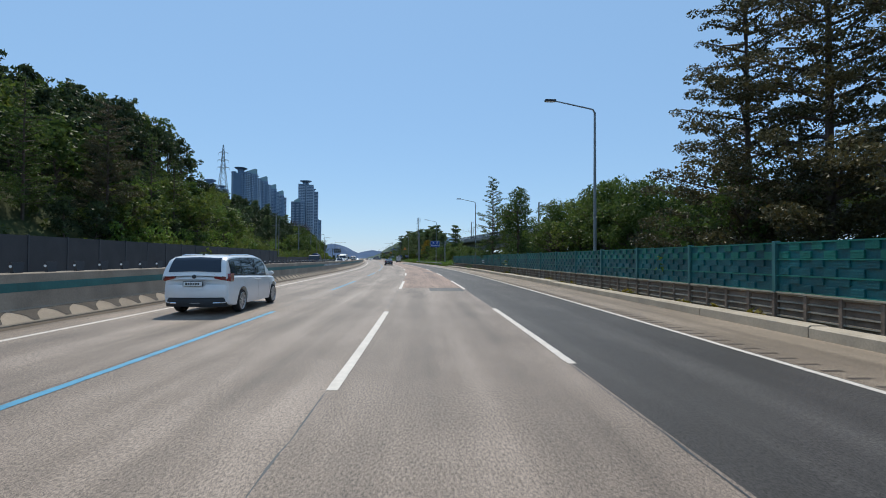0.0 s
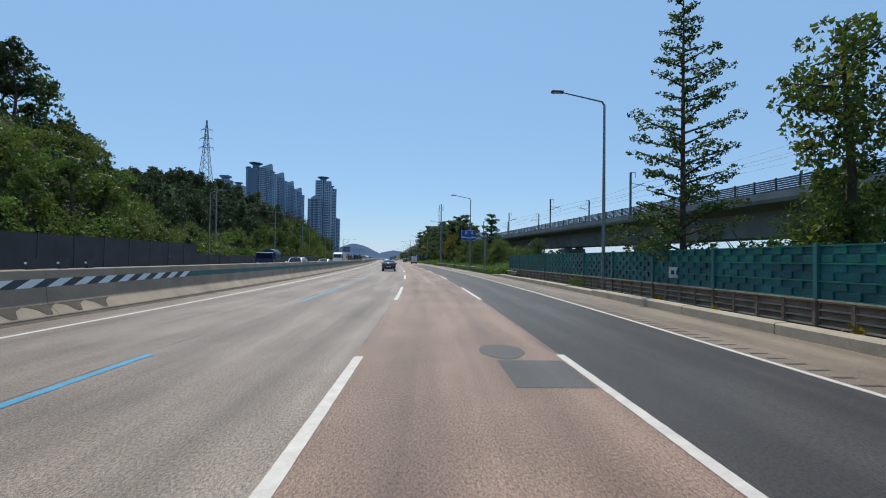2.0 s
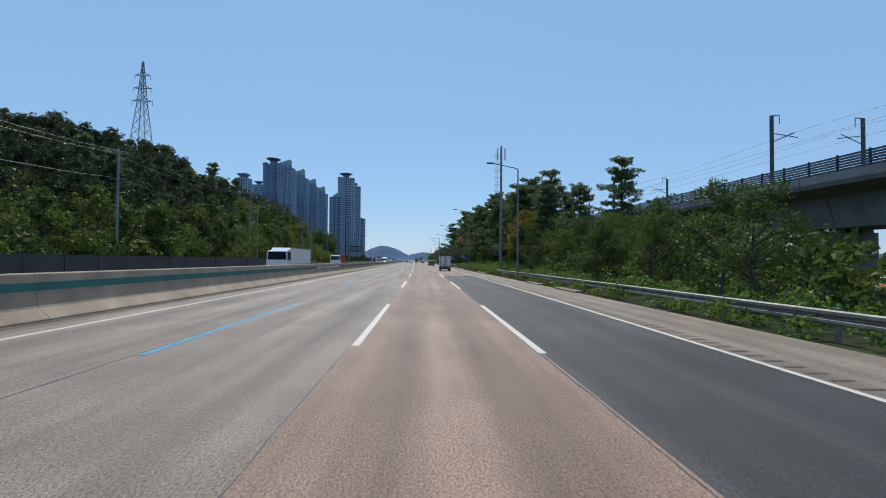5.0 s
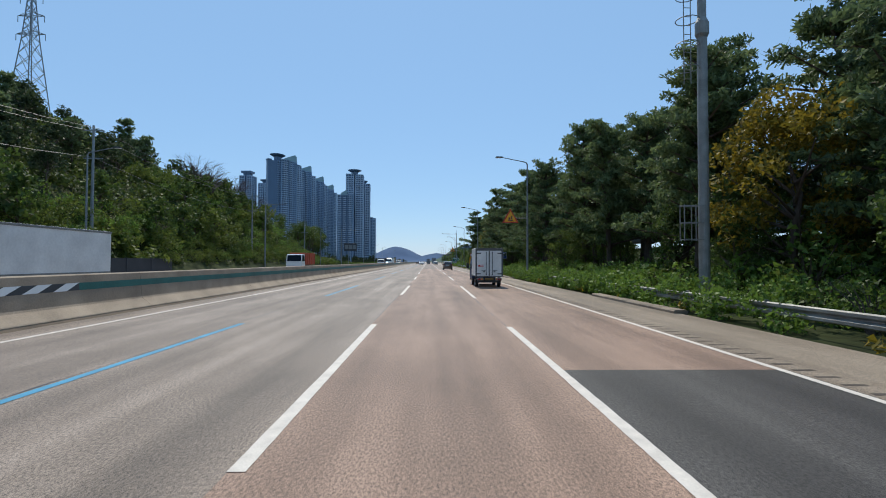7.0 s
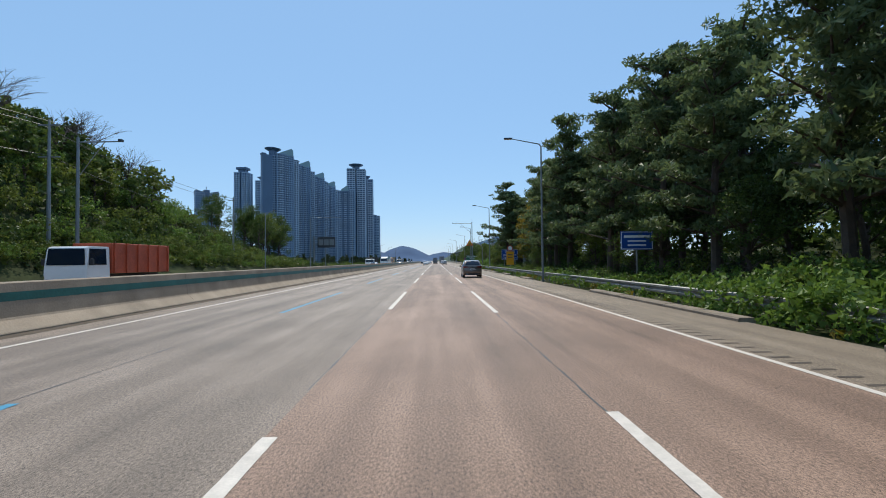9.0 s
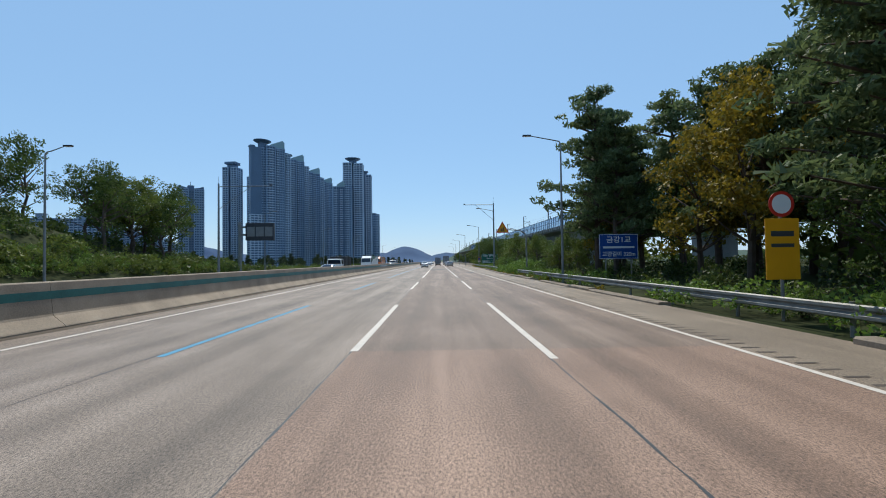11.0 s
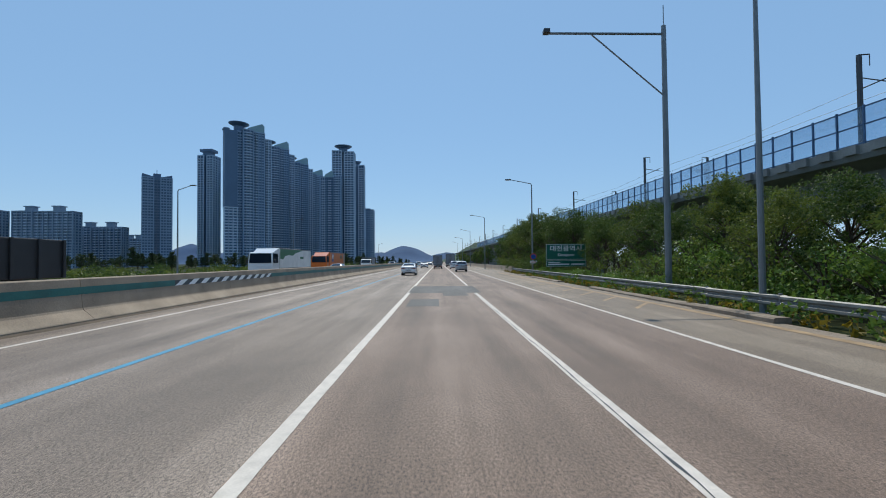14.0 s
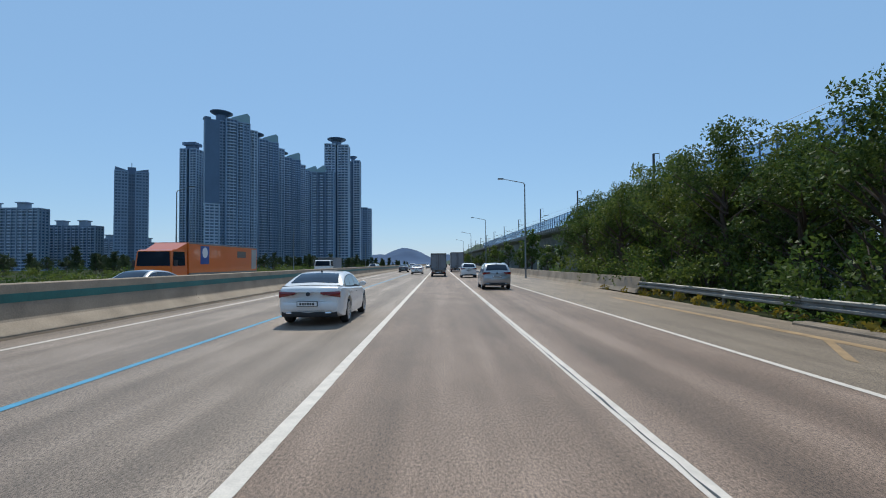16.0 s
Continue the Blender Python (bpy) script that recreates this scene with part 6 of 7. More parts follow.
# creeping vines over the rail, and dry weeds at the kerb
vines = []
for s in np.arange(93, 388, 0.5):
    f = 0.5 + 0.5 * noise.noise(Vector((s * 0.06, 3.1, 0)))
    tall = 95 < s < 107 or 174 < s < 226 or 310 < s < 327
    if s < 108 or tall or 206 <= s < 215 or 300 < s < 327 or f > (0.45 if s < 300 else 0.3):
        for q in range(5 if tall else 2):
            w = RP.uniform(-0.35, 3.6 if tall else 2.6)
            top = 0.35 + 0.75 * f * (w > 0.2) + (0.30 * w if tall else 0)
            if tall and q < 2:
                w, top = RP.uniform(-0.3, 0.3), 0.85
            vines.append((*at(s + RP.uniform(-0.3, 0.3), edge_u(s) + w, RP.uniform(0.05, top))[:3], RP.uniform(0.28, 0.6)))
broad_vines = []
for q in range(900):
    s = RP.choice((RP.uniform(95, 106), RP.uniform(184, 226), RP.uniform(184, 226), RP.uniform(311, 327)))
    w = RP.uniform(-0.5, 3.4)
    broad_vines.append((*at(s, edge_u(s) + w, RP.uniform(0.15, 0.75 + 0.32 * max(0.0, w)))[:3], RP.uniform(0.3, 0.6)))
bv = new("broad_leaved_vines", leaf_mesh("broad_leaved_vines", broad_vines, 130, 0.19, L_VINE, 0.55, 1.1))
tagged(bv, "large-leaved green vines heaped over the guard rail", "vines", kind="stuff")
vo = new("vine_growth", leaf_mesh("vine_growth", vines, 280, 0.125, L_VINE, 0.6, 1.2))
tagged(vo, "bright green creeping vines smothering the verge and rail", "vines", kind="stuff")
weeds = []
for s in np.arange(-10, 400, 0.65):
    if RP.random() < (0.75 if s > 300 else 0.25):
        weeds.append((*at(s, edge_u(s) - 10.6 + RP.uniform(9.95, 10.6), RP.uniform(0.05, 0.2))[:3], RP.uniform(0.1, 0.28)))
wo = new("kerb_weeds", leaf_mesh("kerb_weeds", weeds, 420, 0.10, L_GOLD, 0.9, 2.6))
tagged(wo, "dry yellowish weeds growing along the kerb", "weeds", kind="stuff")

# ---- vehicles, as they stand ----


def paint(name, base, metal=0.0, rough=0.28):
    return surf(name, base, rough, metal, var=0.05, scale=0.8, fine=9, bump=0.0, coat=0.7)


P_WHITE = paint("white_car_paint", (0.80, 0.79, 0.775))
P_BLACK = paint("black_blue_car_paint", (0.006, 0.010, 0.021), 0.1, 0.16)
P_SILVER = paint("silver_car_paint", (0.42, 0.43, 0.44), 0.6, 0.32)
P_NAVY = surf("blue_cab_paint", (0.025, 0.045, 0.11), 0.5, 0.0, var=0.08, scale=0.8, fine=9, bump=0.0, spec=0.25)
P_ORANGE = paint("orange_truck_paint", (0.72, 0.16, 0.02))
P_BROWN = paint("bronze_car_paint", (0.16, 0.13, 0.11), 0.5, 0.32)
P_BOX = surf("dirty_white_box_panel", (0.74, 0.73, 0.70), 0.45, var=0.16, scale=0.9, fine=9, bump=0.04)
P_GREYBOX = surf("grey_tarpaulin_box", (0.20, 0.215, 0.235), 0.6, var=0.15, scale=0.8, fine=8)
P_FRAME = surf("grimy_grey_frame", (0.10, 0.10, 0.10), 0.6, var=0.35, scale=1.5, fine=14)
P_GREEN = surf("green_lorry_print", (0.02, 0.13, 0.05), 0.45, var=0.2, scale=0.6, fine=5, bump=0)
P_REDBODY = surf("rusty_red_dump_body", (0.42, 0.075, 0.03), 0.6, var=0.3, scale=1, fine=8)
M_OCHRE = surf("dusty_yellow_plate", (0.32, 0.19, 0.03), 0.5, var=0.2, bump=0)
M_TYRE = surf("black_rubber", (0.022, 0.022, 0.023), 0.85, var=0.2, fine=30)
M_RIM = surf("alloy_rim", (0.55, 0.56, 0.57), 0.32, 0.85, var=0.1, bump=0)
M_HUB = surf("dark_wheel_well", (0.018, 0.018, 0.02), 0.8, var=0.2)
M_TRIM = surf("black_plastic_trim", (0.025, 0.026, 0.028), 0.6, var=0.15)
M_TAIL = surf("red_tail_lamp", (0.20, 0.005, 0.008), 0.12, var=0.12, bump=0, coat=1.0)
M_TAILW = surf("clear_lamp_insert", (0.62, 0.60, 0.58), 0.15, var=0.1, bump=0, coat=1.0)
M_HEAD = surf("headlamp_glass", (0.55, 0.57, 0.60), 0.08, var=0.1, bump=0, coat=1.0)
M_CHROME = surf("chrome_trim", (0.72, 0.73, 0.74), 0.12, 1.0, var=0.05, bump=0)
M_AMBER = surf("amber_lamp", (0.62, 0.19, 0.01), 0.15, var=0.1, bump=0)
M_GLASS = bpy.data.materials.new("tinted_car_glass")
M_GLASS.use_nodes = True
bs = M_GLASS.node_tree.nodes["Principled BSDF"]
bs.inputs["Base Color"].default_value = (0.010, 0.018, 0.034, 1)
bs.inputs["Roughness"].default_value, bs.inputs["Specular IOR Level"].default_value, bs.inputs["Coat Weight"].default_value = 0.04, 0.5, 0.15


def crease(ob, deg=32):
    ob.data.shade_smooth()
    ob.data.set_sharp_from_angle(angle=radians(deg))
    return ob


def wheel(parent, x, y, r, w, spokes, rim_mat=None):
    """Tyre with rim and spokes; its outer face looks along the sign of x."""
    sg = 1 if x > 0 else -1
    bm = bmesh.new()
    prof = [(r * 0.72, -w / 2), (r * 0.93, -w / 2), (r * 0.99, -w * 0.36), (r, -w * 0.2), (r, w * 0.2), (r * 0.99, w * 0.36), (r * 0.93, w / 2), (r * 0.72, w / 2)]
    n = 28
    g = [[bm.verts.new((q, math.cos(2 * math.pi * k / n) * a, math.sin(2 * math.pi * k / n) * a)) for a, q in prof] for k in range(n)]
    for k in range(n):
        for j in range(len(prof) - 1):
            bm.faces.new((g[k][j], g[(k + 1) % n][j], g[(k + 1) % n][j + 1], g[k][j + 1]))
    t = crease(part("wheel", bm, M_TYRE, parent), 40)
    t.matrix_basis = Matrix.Translation((x, y, r))
    bm = bmesh.new()
    tube(bm, [(-w * 0.3, 0, 0), (sg * w * 0.22, 0, 0)], r * 0.70, 24)
    part("wheel_disc", bm, M_HUB, t)
    bm = bmesh.new()
    ro, ri = r * 0.76, r * 0.70
    a = [[bm.verts.new((xx, math.cos(2 * math.pi * k / n) * q, math.sin(2 * math.pi * k / n) * q)) for xx, q in ((sg * w * 0.50, ro), (sg * w * 0.52, (ro + ri) / 2), (sg * w * 0.46, ri), (sg * w * 0.2, ri * 0.97))] for k in range(n)]
    for k in range(n):
        for j in range(3):
            bm.faces.new((a[k][j], a[(k + 1) % n][j], a[(k + 1) % n][j + 1], a[k][j + 1]))
    for k in range(spokes):
        th = 2 * math.pi * k / spokes
        c, s_ = math.cos(th), math.sin(th)
        ha, hb = r * 0.105 * 8 / max(spokes, 6), r * 0.055 * 8 / max(spokes, 6)
        v = []
        for d, hw, xo in ((r * 0.10, hb, 0.42), (ri * 1.01, ha, 0.47)):
            for e in (-hw, hw):
                v.append(bm.verts.new((sg * w * xo, c * d - s_ * e, s_ * d + c * e)))
                v.append(bm.verts.new((sg * w * 0.2, c * d - s_ * e, s_ * d + c * e)))
        bm.faces.new((v[0], v[2], v[6], v[4]))
        bm.faces.new((v[0], v[4], v[5], v[1]))
        bm.faces.new((v[2], v[3], v[7], v[6]))
    tube(bm, [(sg * w * 0.2, 0, 0), (sg * w * 0.46, 0, 0)], r * 0.16, 12)
    part("rim", bm, rim_mat or M_RIM, t)
    return t


def flow(pts):
    """A smooth curve through the points that never overshoots them."""
    x, y = [np.array(q, dtype=float) for q in zip(*pts)]
    h, d = np.diff(x), np.diff(y) / np.diff(x)
    m = np.zeros(len(x))
    for i in range(1, len(x) - 1):
        if d[i - 1] * d[i] > 0:
            a, b = 2 * h[i] + h[i - 1], h[i] + 2 * h[i - 1]
            m[i] = (a + b) / (a / d[i - 1] + b / d[i])
    m[0], m[-1] = d[0], d[-1]

    def f(q):
        q = min(max(q, x[0]), x[-1])
        i = min(int(np.searchsorted(x, q, side="right")) - 1, len(h) - 1)
        t = (q - x[i]) / h[i]
        return float((1 + 2 * t) * (1 - t) ** 2 * y[i] + t * (1 - t) ** 2 * h[i] * m[i] + t * t * (3 - 2 * t) * y[i + 1] + t * t * (t - 1) * h[i] * m[i + 1])

    return f


def slab(bm, xs, y0, y1, zlo, zhi, bend):
    """A curved panel across the car: zlo and zhi give its edges at each x."""
    g = []
    for x in xs:
        a, b = zlo(x), zhi(x)
        m_ = (a + b) / 2
        g.append([bm.verts.new((x, bend(x, y), z)) for y, z in ((y1, a), (y0 + 0.02, a), (y0, a + 0.3 * (m_ - a)), (y0 - 0.008, m_), (y0, b - 0.3 * (b - m_)), (y0 + 0.02, b), (y1, b))])
    for p, q in zip(g, g[1:]):
        for k in range(len(p) - 1):
            bm.faces.new((p[k], q[k], q[k + 1], p[k + 1]))
    bm.faces.new(g[0])
    bm.faces.new(g[-1][::-1])
    bmesh.ops.recalc_face_normals(bm, faces=bm.faces)
    return bm


def car(label, spec, mat, s, u, back=False, category="car", rails=False, spokes=10, fin=True, chrome=False):
    L, W, H, wb, rov, r = (spec[k] for k in ("L", "W", "H", "wb", "rear", "r"))
    m = facing(s, u, 0.004, 180 if back else 0)
    t = thing(spec["name"], m, label, category, "cars on the motorway")
    y0 = -wb / 2 - rov
    fy = lambda q: y0 + q * L
    f_belt, f_roof, f_wide, f_low = (flow(spec[k]) for k in ("belt", "roof", "wide", "low"))
    belt = lambda y: f_belt((y - y0) / L)
    roof = lambda y: f_roof((y - y0) / L)
    wide = lambda y: W / 2 * f_wide((y - y0) / L)
    low = lambda y: f_low((y - y0) / L)
    ra = r + 0.065

    def bend(x, y):
        d, e, f = y - y0, y0 + L - y, min(1.0, abs(x) / (W / 2)) ** 2.6
        return y + (0.24 * f * (1 - d / 0.7) if d < 0.7 else 0.0) - (0.42 * f * (1 - e / 0.8) if e < 0.8 else 0.0)


    def arch(y):
        for c in (-wb / 2, wb / 2):
            if abs(y - c) < ra:
                return r + math.sqrt(ra * ra - (y - c) ** 2)
        return 0.0

    ys = sorted(set([round(fy(q), 4) for q in np.linspace(0, 1, 46)] + [round(fy(q), 4) for q, z in spec["belt"]] + [round(c + ra * math.sin(a), 4) for c in (-wb / 2, wb / 2) for a in np.linspace(-1.57, 1.57, 15)] + [round(fy(q), 4) for q in (0.004, 0.012, 0.02, 0.985, 0.993)]))
    bm = bmesh.new()
    rings = []
    for y in ys:
        w, zl, zs = wide(y), low(y), belt(y)
        zb = max(zl, arch(y))
        z3 = max(zb + 0.03, zl + 0.32 * (zs - zl))
        z4 = max(z3 + 0.02, zl + 0.66 * (zs - zl))
        z5 = max(z4 + 0.02, zs - 0.055)
        half = [(0.0, zb), (0.82 * w, zb), (0.955 * w, zb + 0.03), (w, z3), (0.992 * w, z4), (0.962 * w, z5), (0.90 * w, max(z5 + 0.01, zs)), (0.5 * w, max(z5 + 0.02, zs + 0.022)), (0.0, max(z5 + 0.03, zs + 0.03))]
        ring = [bm.verts.new((x, bend(x, y), z)) for x, z in half] + [bm.verts.new((-x, bend(x, y), z)) for x, z in half[-2:0:-1]]
        rings.append(ring)
    for a, b in zip(rings, rings[1:]):
        for k in range(len(a)):
            bm.faces.new((a[k], a[(k + 1) % len(a)], b[(k + 1) % len(a)], b[k]))
    bm.faces.new(rings[0][::-1])
    bm.faces.new(rings[-1])
    bmesh.ops.recalc_face_normals(bm, faces=bm.faces)
    body = crease(part("body", bm, mat, t), 30)
    # cabin
    rq = [q for q, z in spec["roof"]]
    ya, yb = fy(rq[0]), fy(rq[-1])
    tum = spec.get("tumble", 0.42)
    cab_w = lambda y: 0.93 * wide(min(max(y, fy(0.10)), fy(0.9)))

    def side(y, z):
        return cab_w(y) - tum * max(0.0, z - belt(y)) ** 1.15 - 0.02

    cs = sorted(set([round(y, 4) for y in np.linspace(ya, yb, 40)] + [round(fy(q), 4) for q in rq] + [round(fy(rq[0] + (rq[1] - rq[0]) * k / 5), 4) for k in range(6)]))
    bm = bmesh.new()
    rings = []
    for y in cs:
        zr = max(roof(y), belt(y) + 0.02)
        zb = belt(y) - 0.05
        top = zr - 0.045 * min(1, (zr - belt(y)) / 0.25)
        mid = (zb + top) / 2
        pts = [(side(y, zb), zb), (side(y, mid), mid), (side(y, top), top), (side(y, top) - 0.06, (top + zr) / 2 + 0.012), (side(y, top) - 0.16, zr), (0.0, zr + 0.028)]
        rings.append([bm.verts.new((x, y, z)) for x, z in pts] + [bm.verts.new((-x, y, z)) for x, z in pts[-2::-1]])
    for a, b in zip(rings, rings[1:]):
        for k in range(len(a) - 1):
            bm.faces.new((a[k], a[k + 1], b[k + 1], b[k]))
    bmesh.ops.recalc_face_normals(bm, faces=bm.faces)
    crease(part("cabin", bm, mat, t), 38)
    # side windows in a dark surround
    for sg in (1, -1):
        bm = bmesh.new()
        prev = None
        for y in np.linspace(fy(spec["side"][0][0] - 0.008), fy(spec["side"][-1][1] + 0.010), 40):
            y = float(y)
            zr = max(roof(y), belt(y) + 0.02)
            lo, hi = belt(y) + 0.012, max(belt(y) + 0.03, zr - 0.085)
            col = [bm.verts.new((sg * (side(y, z) + 0.0035), y, z)) for z in (lo, (lo + hi) / 2, hi)]
            if prev:
                for k in range(2):
                    bm.faces.new((prev[k], col[k], col[k + 1], prev[k + 1]) if sg > 0 else (prev[k + 1], col[k + 1], col[k], prev[k]))
            prev = col
        part("window_surround", bm, M_TRIM, t, smooth=True)
    for a, b in spec["side"]:
        for sg in (1, -1):
            bm = bmesh.new()
            prev = None
            for y in np.linspace(fy(a), fy(b), 16):
                y = float(y)
                zr = max(roof(y), belt(y) + 0.02)
                lo, hi = belt(y) + 0.03, max(belt(y) + 0.045, zr - 0.10)
                col = [bm.verts.new((sg * (side(y, z) + 0.007), y, z)) for z in (lo, (lo + hi) / 2, hi)]
                if prev:
                    for k in range(2):
                        bm.faces.new((prev[k], col[k], col[k + 1], prev[k + 1]) if sg > 0 else (prev[k + 1], col[k + 1], col[k], prev[k]))
                prev = col
            part("side_window", bm, M_GLASS, t, smooth=True)
    # rear and front glass
    for nm, (a, b) in (("rear_window", spec["rear_glass"]), ("windscreen", spec["front_glass"])):
        bm = bmesh.new()
        prev = None
        for y in np.linspace(fy(a), fy(b), 14):
            y = float(y)
            zr = max(roof(y), belt(y) + 0.03)
            hw = side(y, zr) - 0.13
            out = 0.012
            dz = roof(y + 0.02) - roof(y - 0.02)
            nv = Vector((0, -dz, 0.04)).normalized() * out
            col = [bm.verts.new((x * hw, y + nv.y, zr + 0.028 * (1 - abs(x)) + nv.z)) for x in (-1, -0.5, 0, 0.5, 1)]
            if prev:
                for k in range(4):
                    bm.faces.new((prev[k], prev[k + 1], col[k + 1], col[k]))
            prev = col
        part(nm, bm, M_GLASS, t, smooth=True)
    for x in (W / 2 - 0.12, -(W / 2 - 0.12)):
        for y in (-wb / 2, wb / 2):
            wheel(t, x, y, r, 0.21, spokes)
    # rear end
    zt = spec["tail"]
    wr = wide(y0 + 0.03)
    across = [wr * q for q in np.linspace(-1.0, 1.0, 17)]
    bm = bmesh.new()
    slab(bm, [x * 0.92 for x in across], y0 - 0.014, y0 + 0.10, lambda x: spec.get("bumper", 0.43), lambda x: zt - 0.20 - 0.02 * (x / wr) ** 2, bend)
    crease(part("rear_bumper", bm, mat, t), 50)
    bm = bmesh.new()
    slab(bm, [x * 0.93 for x in across], y0 + 0.03, y0 + 0.3, lambda x: 0.25, lambda x: spec.get("bumper", 0.43) - 0.01, bend)
    crease(part("lower_trim", bm, M_TRIM, t), 50)
    h = spec["tail_h"]
    for sg in (-1, 1):
        bm = bmesh.new()
        slab(bm, [sg * wr * q for q in np.linspace(spec.get("lamp_in", 0.42), 1.03, 11)], y0 - 0.02, y0 + 0.34, lambda x: zt + h * 0.40 - h * (0.35 + 0.55 * (abs(x) / wr - 0.42) / 0.6), lambda x: zt + h * 0.42 + spec.get("lamp_rise", 0.02) * (abs(x) / wr - 0.42), bend)
        lampo = crease(part("tail_lamp", bm, M_TAIL, t), 50)
        bm = bmesh.new()
        slab(bm, [sg * wr * q for q in np.linspace(spec.get("lamp_in", 0.42) + 0.08, 0.78, 5)], y0 - 0.030, y0 + 0.02, lambda x: zt - h * 0.10, lambda x: zt + h * 0.06, bend)
        part("lamp_insert", bm, M_TAILW if spec["name"] == "sedan" and mat == P_BLACK else M_TAIL, lampo)
        yf = y0 + L
        bm = bmesh.new()
        x0, x1 = sorted((sg * wide(yf - 0.12) * 0.62, sg * wide(yf - 0.4) * 0.95))
        box(bm, x0, x1, yf - 0.62, yf - 0.33, 0.60, 0.74, 0, 0.03)
        part("headlamp", bm, M_HEAD, t)
        # door mirror and handles
        ym = fy(spec["mirror"])
        bm = bmesh.new()
        bmesh.ops.create_uvsphere(bm, u_segments=14, v_segments=8, radius=1)
        for v in bm.verts:
            c = v.co
            c.y = max(c.y, -0.45)
            v.co = (sg * (W / 2 + 0.055) + c.x * 0.115, ym + 0.03 + c.y * 0.11, belt(ym) + 0.09 + c.z * 0.075)
        tube(bm, [(sg * (side(ym, belt(ym)) - 0.02), ym + 0.06, belt(ym) + 0.02), (sg * (W / 2 + 0.02), ym + 0.04, belt(ym) + 0.05)], 0.025, 6)
        crease(part("door_mirror", bm, mat if mat != P_BLACK else M_TRIM, t), 40)
        for q in spec["handles"]:
            yh = fy(q)
            bm = bmesh.new()
            zz = belt(yh) - 0.13
            box(bm, *sorted((sg * (wide(yh) * 0.975), sg * (wide(yh) + 0.018))), yh - 0.10, yh + 0.10, zz - 0.016, zz + 0.016, 0, 0.008)
            part("door_handle", bm, M_CHROME if chrome else mat, t)
        for q in spec["seams"]:
            yh = fy(q)
            bm = bmesh.new()
            zs = np.linspace(max(low(yh) + 0.10, 0.30), belt(yh) - 0.03, 7)
            cols = []
            for z in zs:
                zl, zz = low(yh), belt(yh)
                w = wide(yh) * float(np.interp(z, [zl, zl + 0.03, zl + 0.32 * (zz - zl), zl + 0.66 * (zz - zl), zz - 0.055, zz], [0.82, 0.955, 1.0, 0.992, 0.962, 0.90]))
                cols.append([bm.verts.new((sg * (w + 0.003), yh + d, float(z))) for d in (-0.005, 0.005)])
            for a, b in zip(cols, cols[1:]):
                bm.faces.new((a[0], a[1], b[1], b[0]))
            part("door_seam", bm, M_TRIM, t)
        if rails:
            bm = bmesh.new()
            pts = [(sg * (side(fy(q), roof(fy(q))) - 0.10), fy(q), roof(fy(q)) + dz) for q, dz in ((0.14, 0.0), (0.18, 0.025), (0.45, 0.025), (0.58, 0.0))]
            tube(bm, pts, 0.016, 6)
            part("roof_rail", bm, M_CHROME, t)
        bm = bmesh.new()
        slab(bm, [sg * wr * q for q in np.linspace(0.56, 0.76, 4)], y0 + 0.012, y0 + 0.1, lambda x: 0.33, lambda x: 0.39, bend)
        part("exhaust_tip", bm, M_CHROME, t)
    # registration plate with plain bars
    zp = spec["plate"]
    bm = bmesh.new()
    box(bm, -0.28, 0.28, y0 - 0.072, y0 - 0.03, zp - 0.07, zp + 0.07, 0, 0.006)
    part("plate_frame", bm, M_TRIM, t)
    bm = bmesh.new()
    box(bm, -0.26, 0.26, y0 - 0.080, y0 - 0.04, zp - 0.055, zp + 0.055, 0, 0.004)
    pl = part("number_plate", bm, M_SIGNWHITE, t, "white number plate with dark bars")
    bars(pl, [(-0.2 + 0.068 * k, -0.155 + 0.068 * k, zp - 0.03, zp + 0.03) for k in range(6)], M_TRIM, y0 - 0.081, "plate_bar")
    bm = bmesh.new()
    tube(bm, [(0, y0 - 0.012, (zt + spec["tail_h"] * 0.1)), (0, y0 + 0.02, (zt + spec["tail_h"] * 0.1))], 0.055, 16)
    part("round_badge", bm, M_DARKMETAL, t)
    bm = bmesh.new()
    box(bm, -wide(y0 + L - 0.1) * 0.5, wide(y0 + L - 0.1) * 0.5, y0 + L - 0.10, y0 + L - 0.01, 0.38, 0.62, 0, 0.02)
    part("front_grille", bm, M_TRIM, t)
    if fin:
        bm = bmesh.new()
        yf = fy(spec["fin"])
        zr = roof(yf) + 0.02
        v = [bm.verts.new(p) for p in ((-0.02, yf - 0.06, zr), (0.02, yf - 0.06, zr), (0.02, yf + 0.10, zr), (-0.02, yf + 0.10, zr), (-0.008, yf - 0.06, zr + 0.075), (0.008, yf - 0.06, zr + 0.075))]
        for f in ((0, 1, 5, 4), (1, 2, 5), (3, 0, 4), (2, 3, 4, 5)):
            bm.faces.new([v[i] for i in f])
        part("antenna_fin", bm, mat if mat == P_BLACK else M_TRIM, t)
    return t


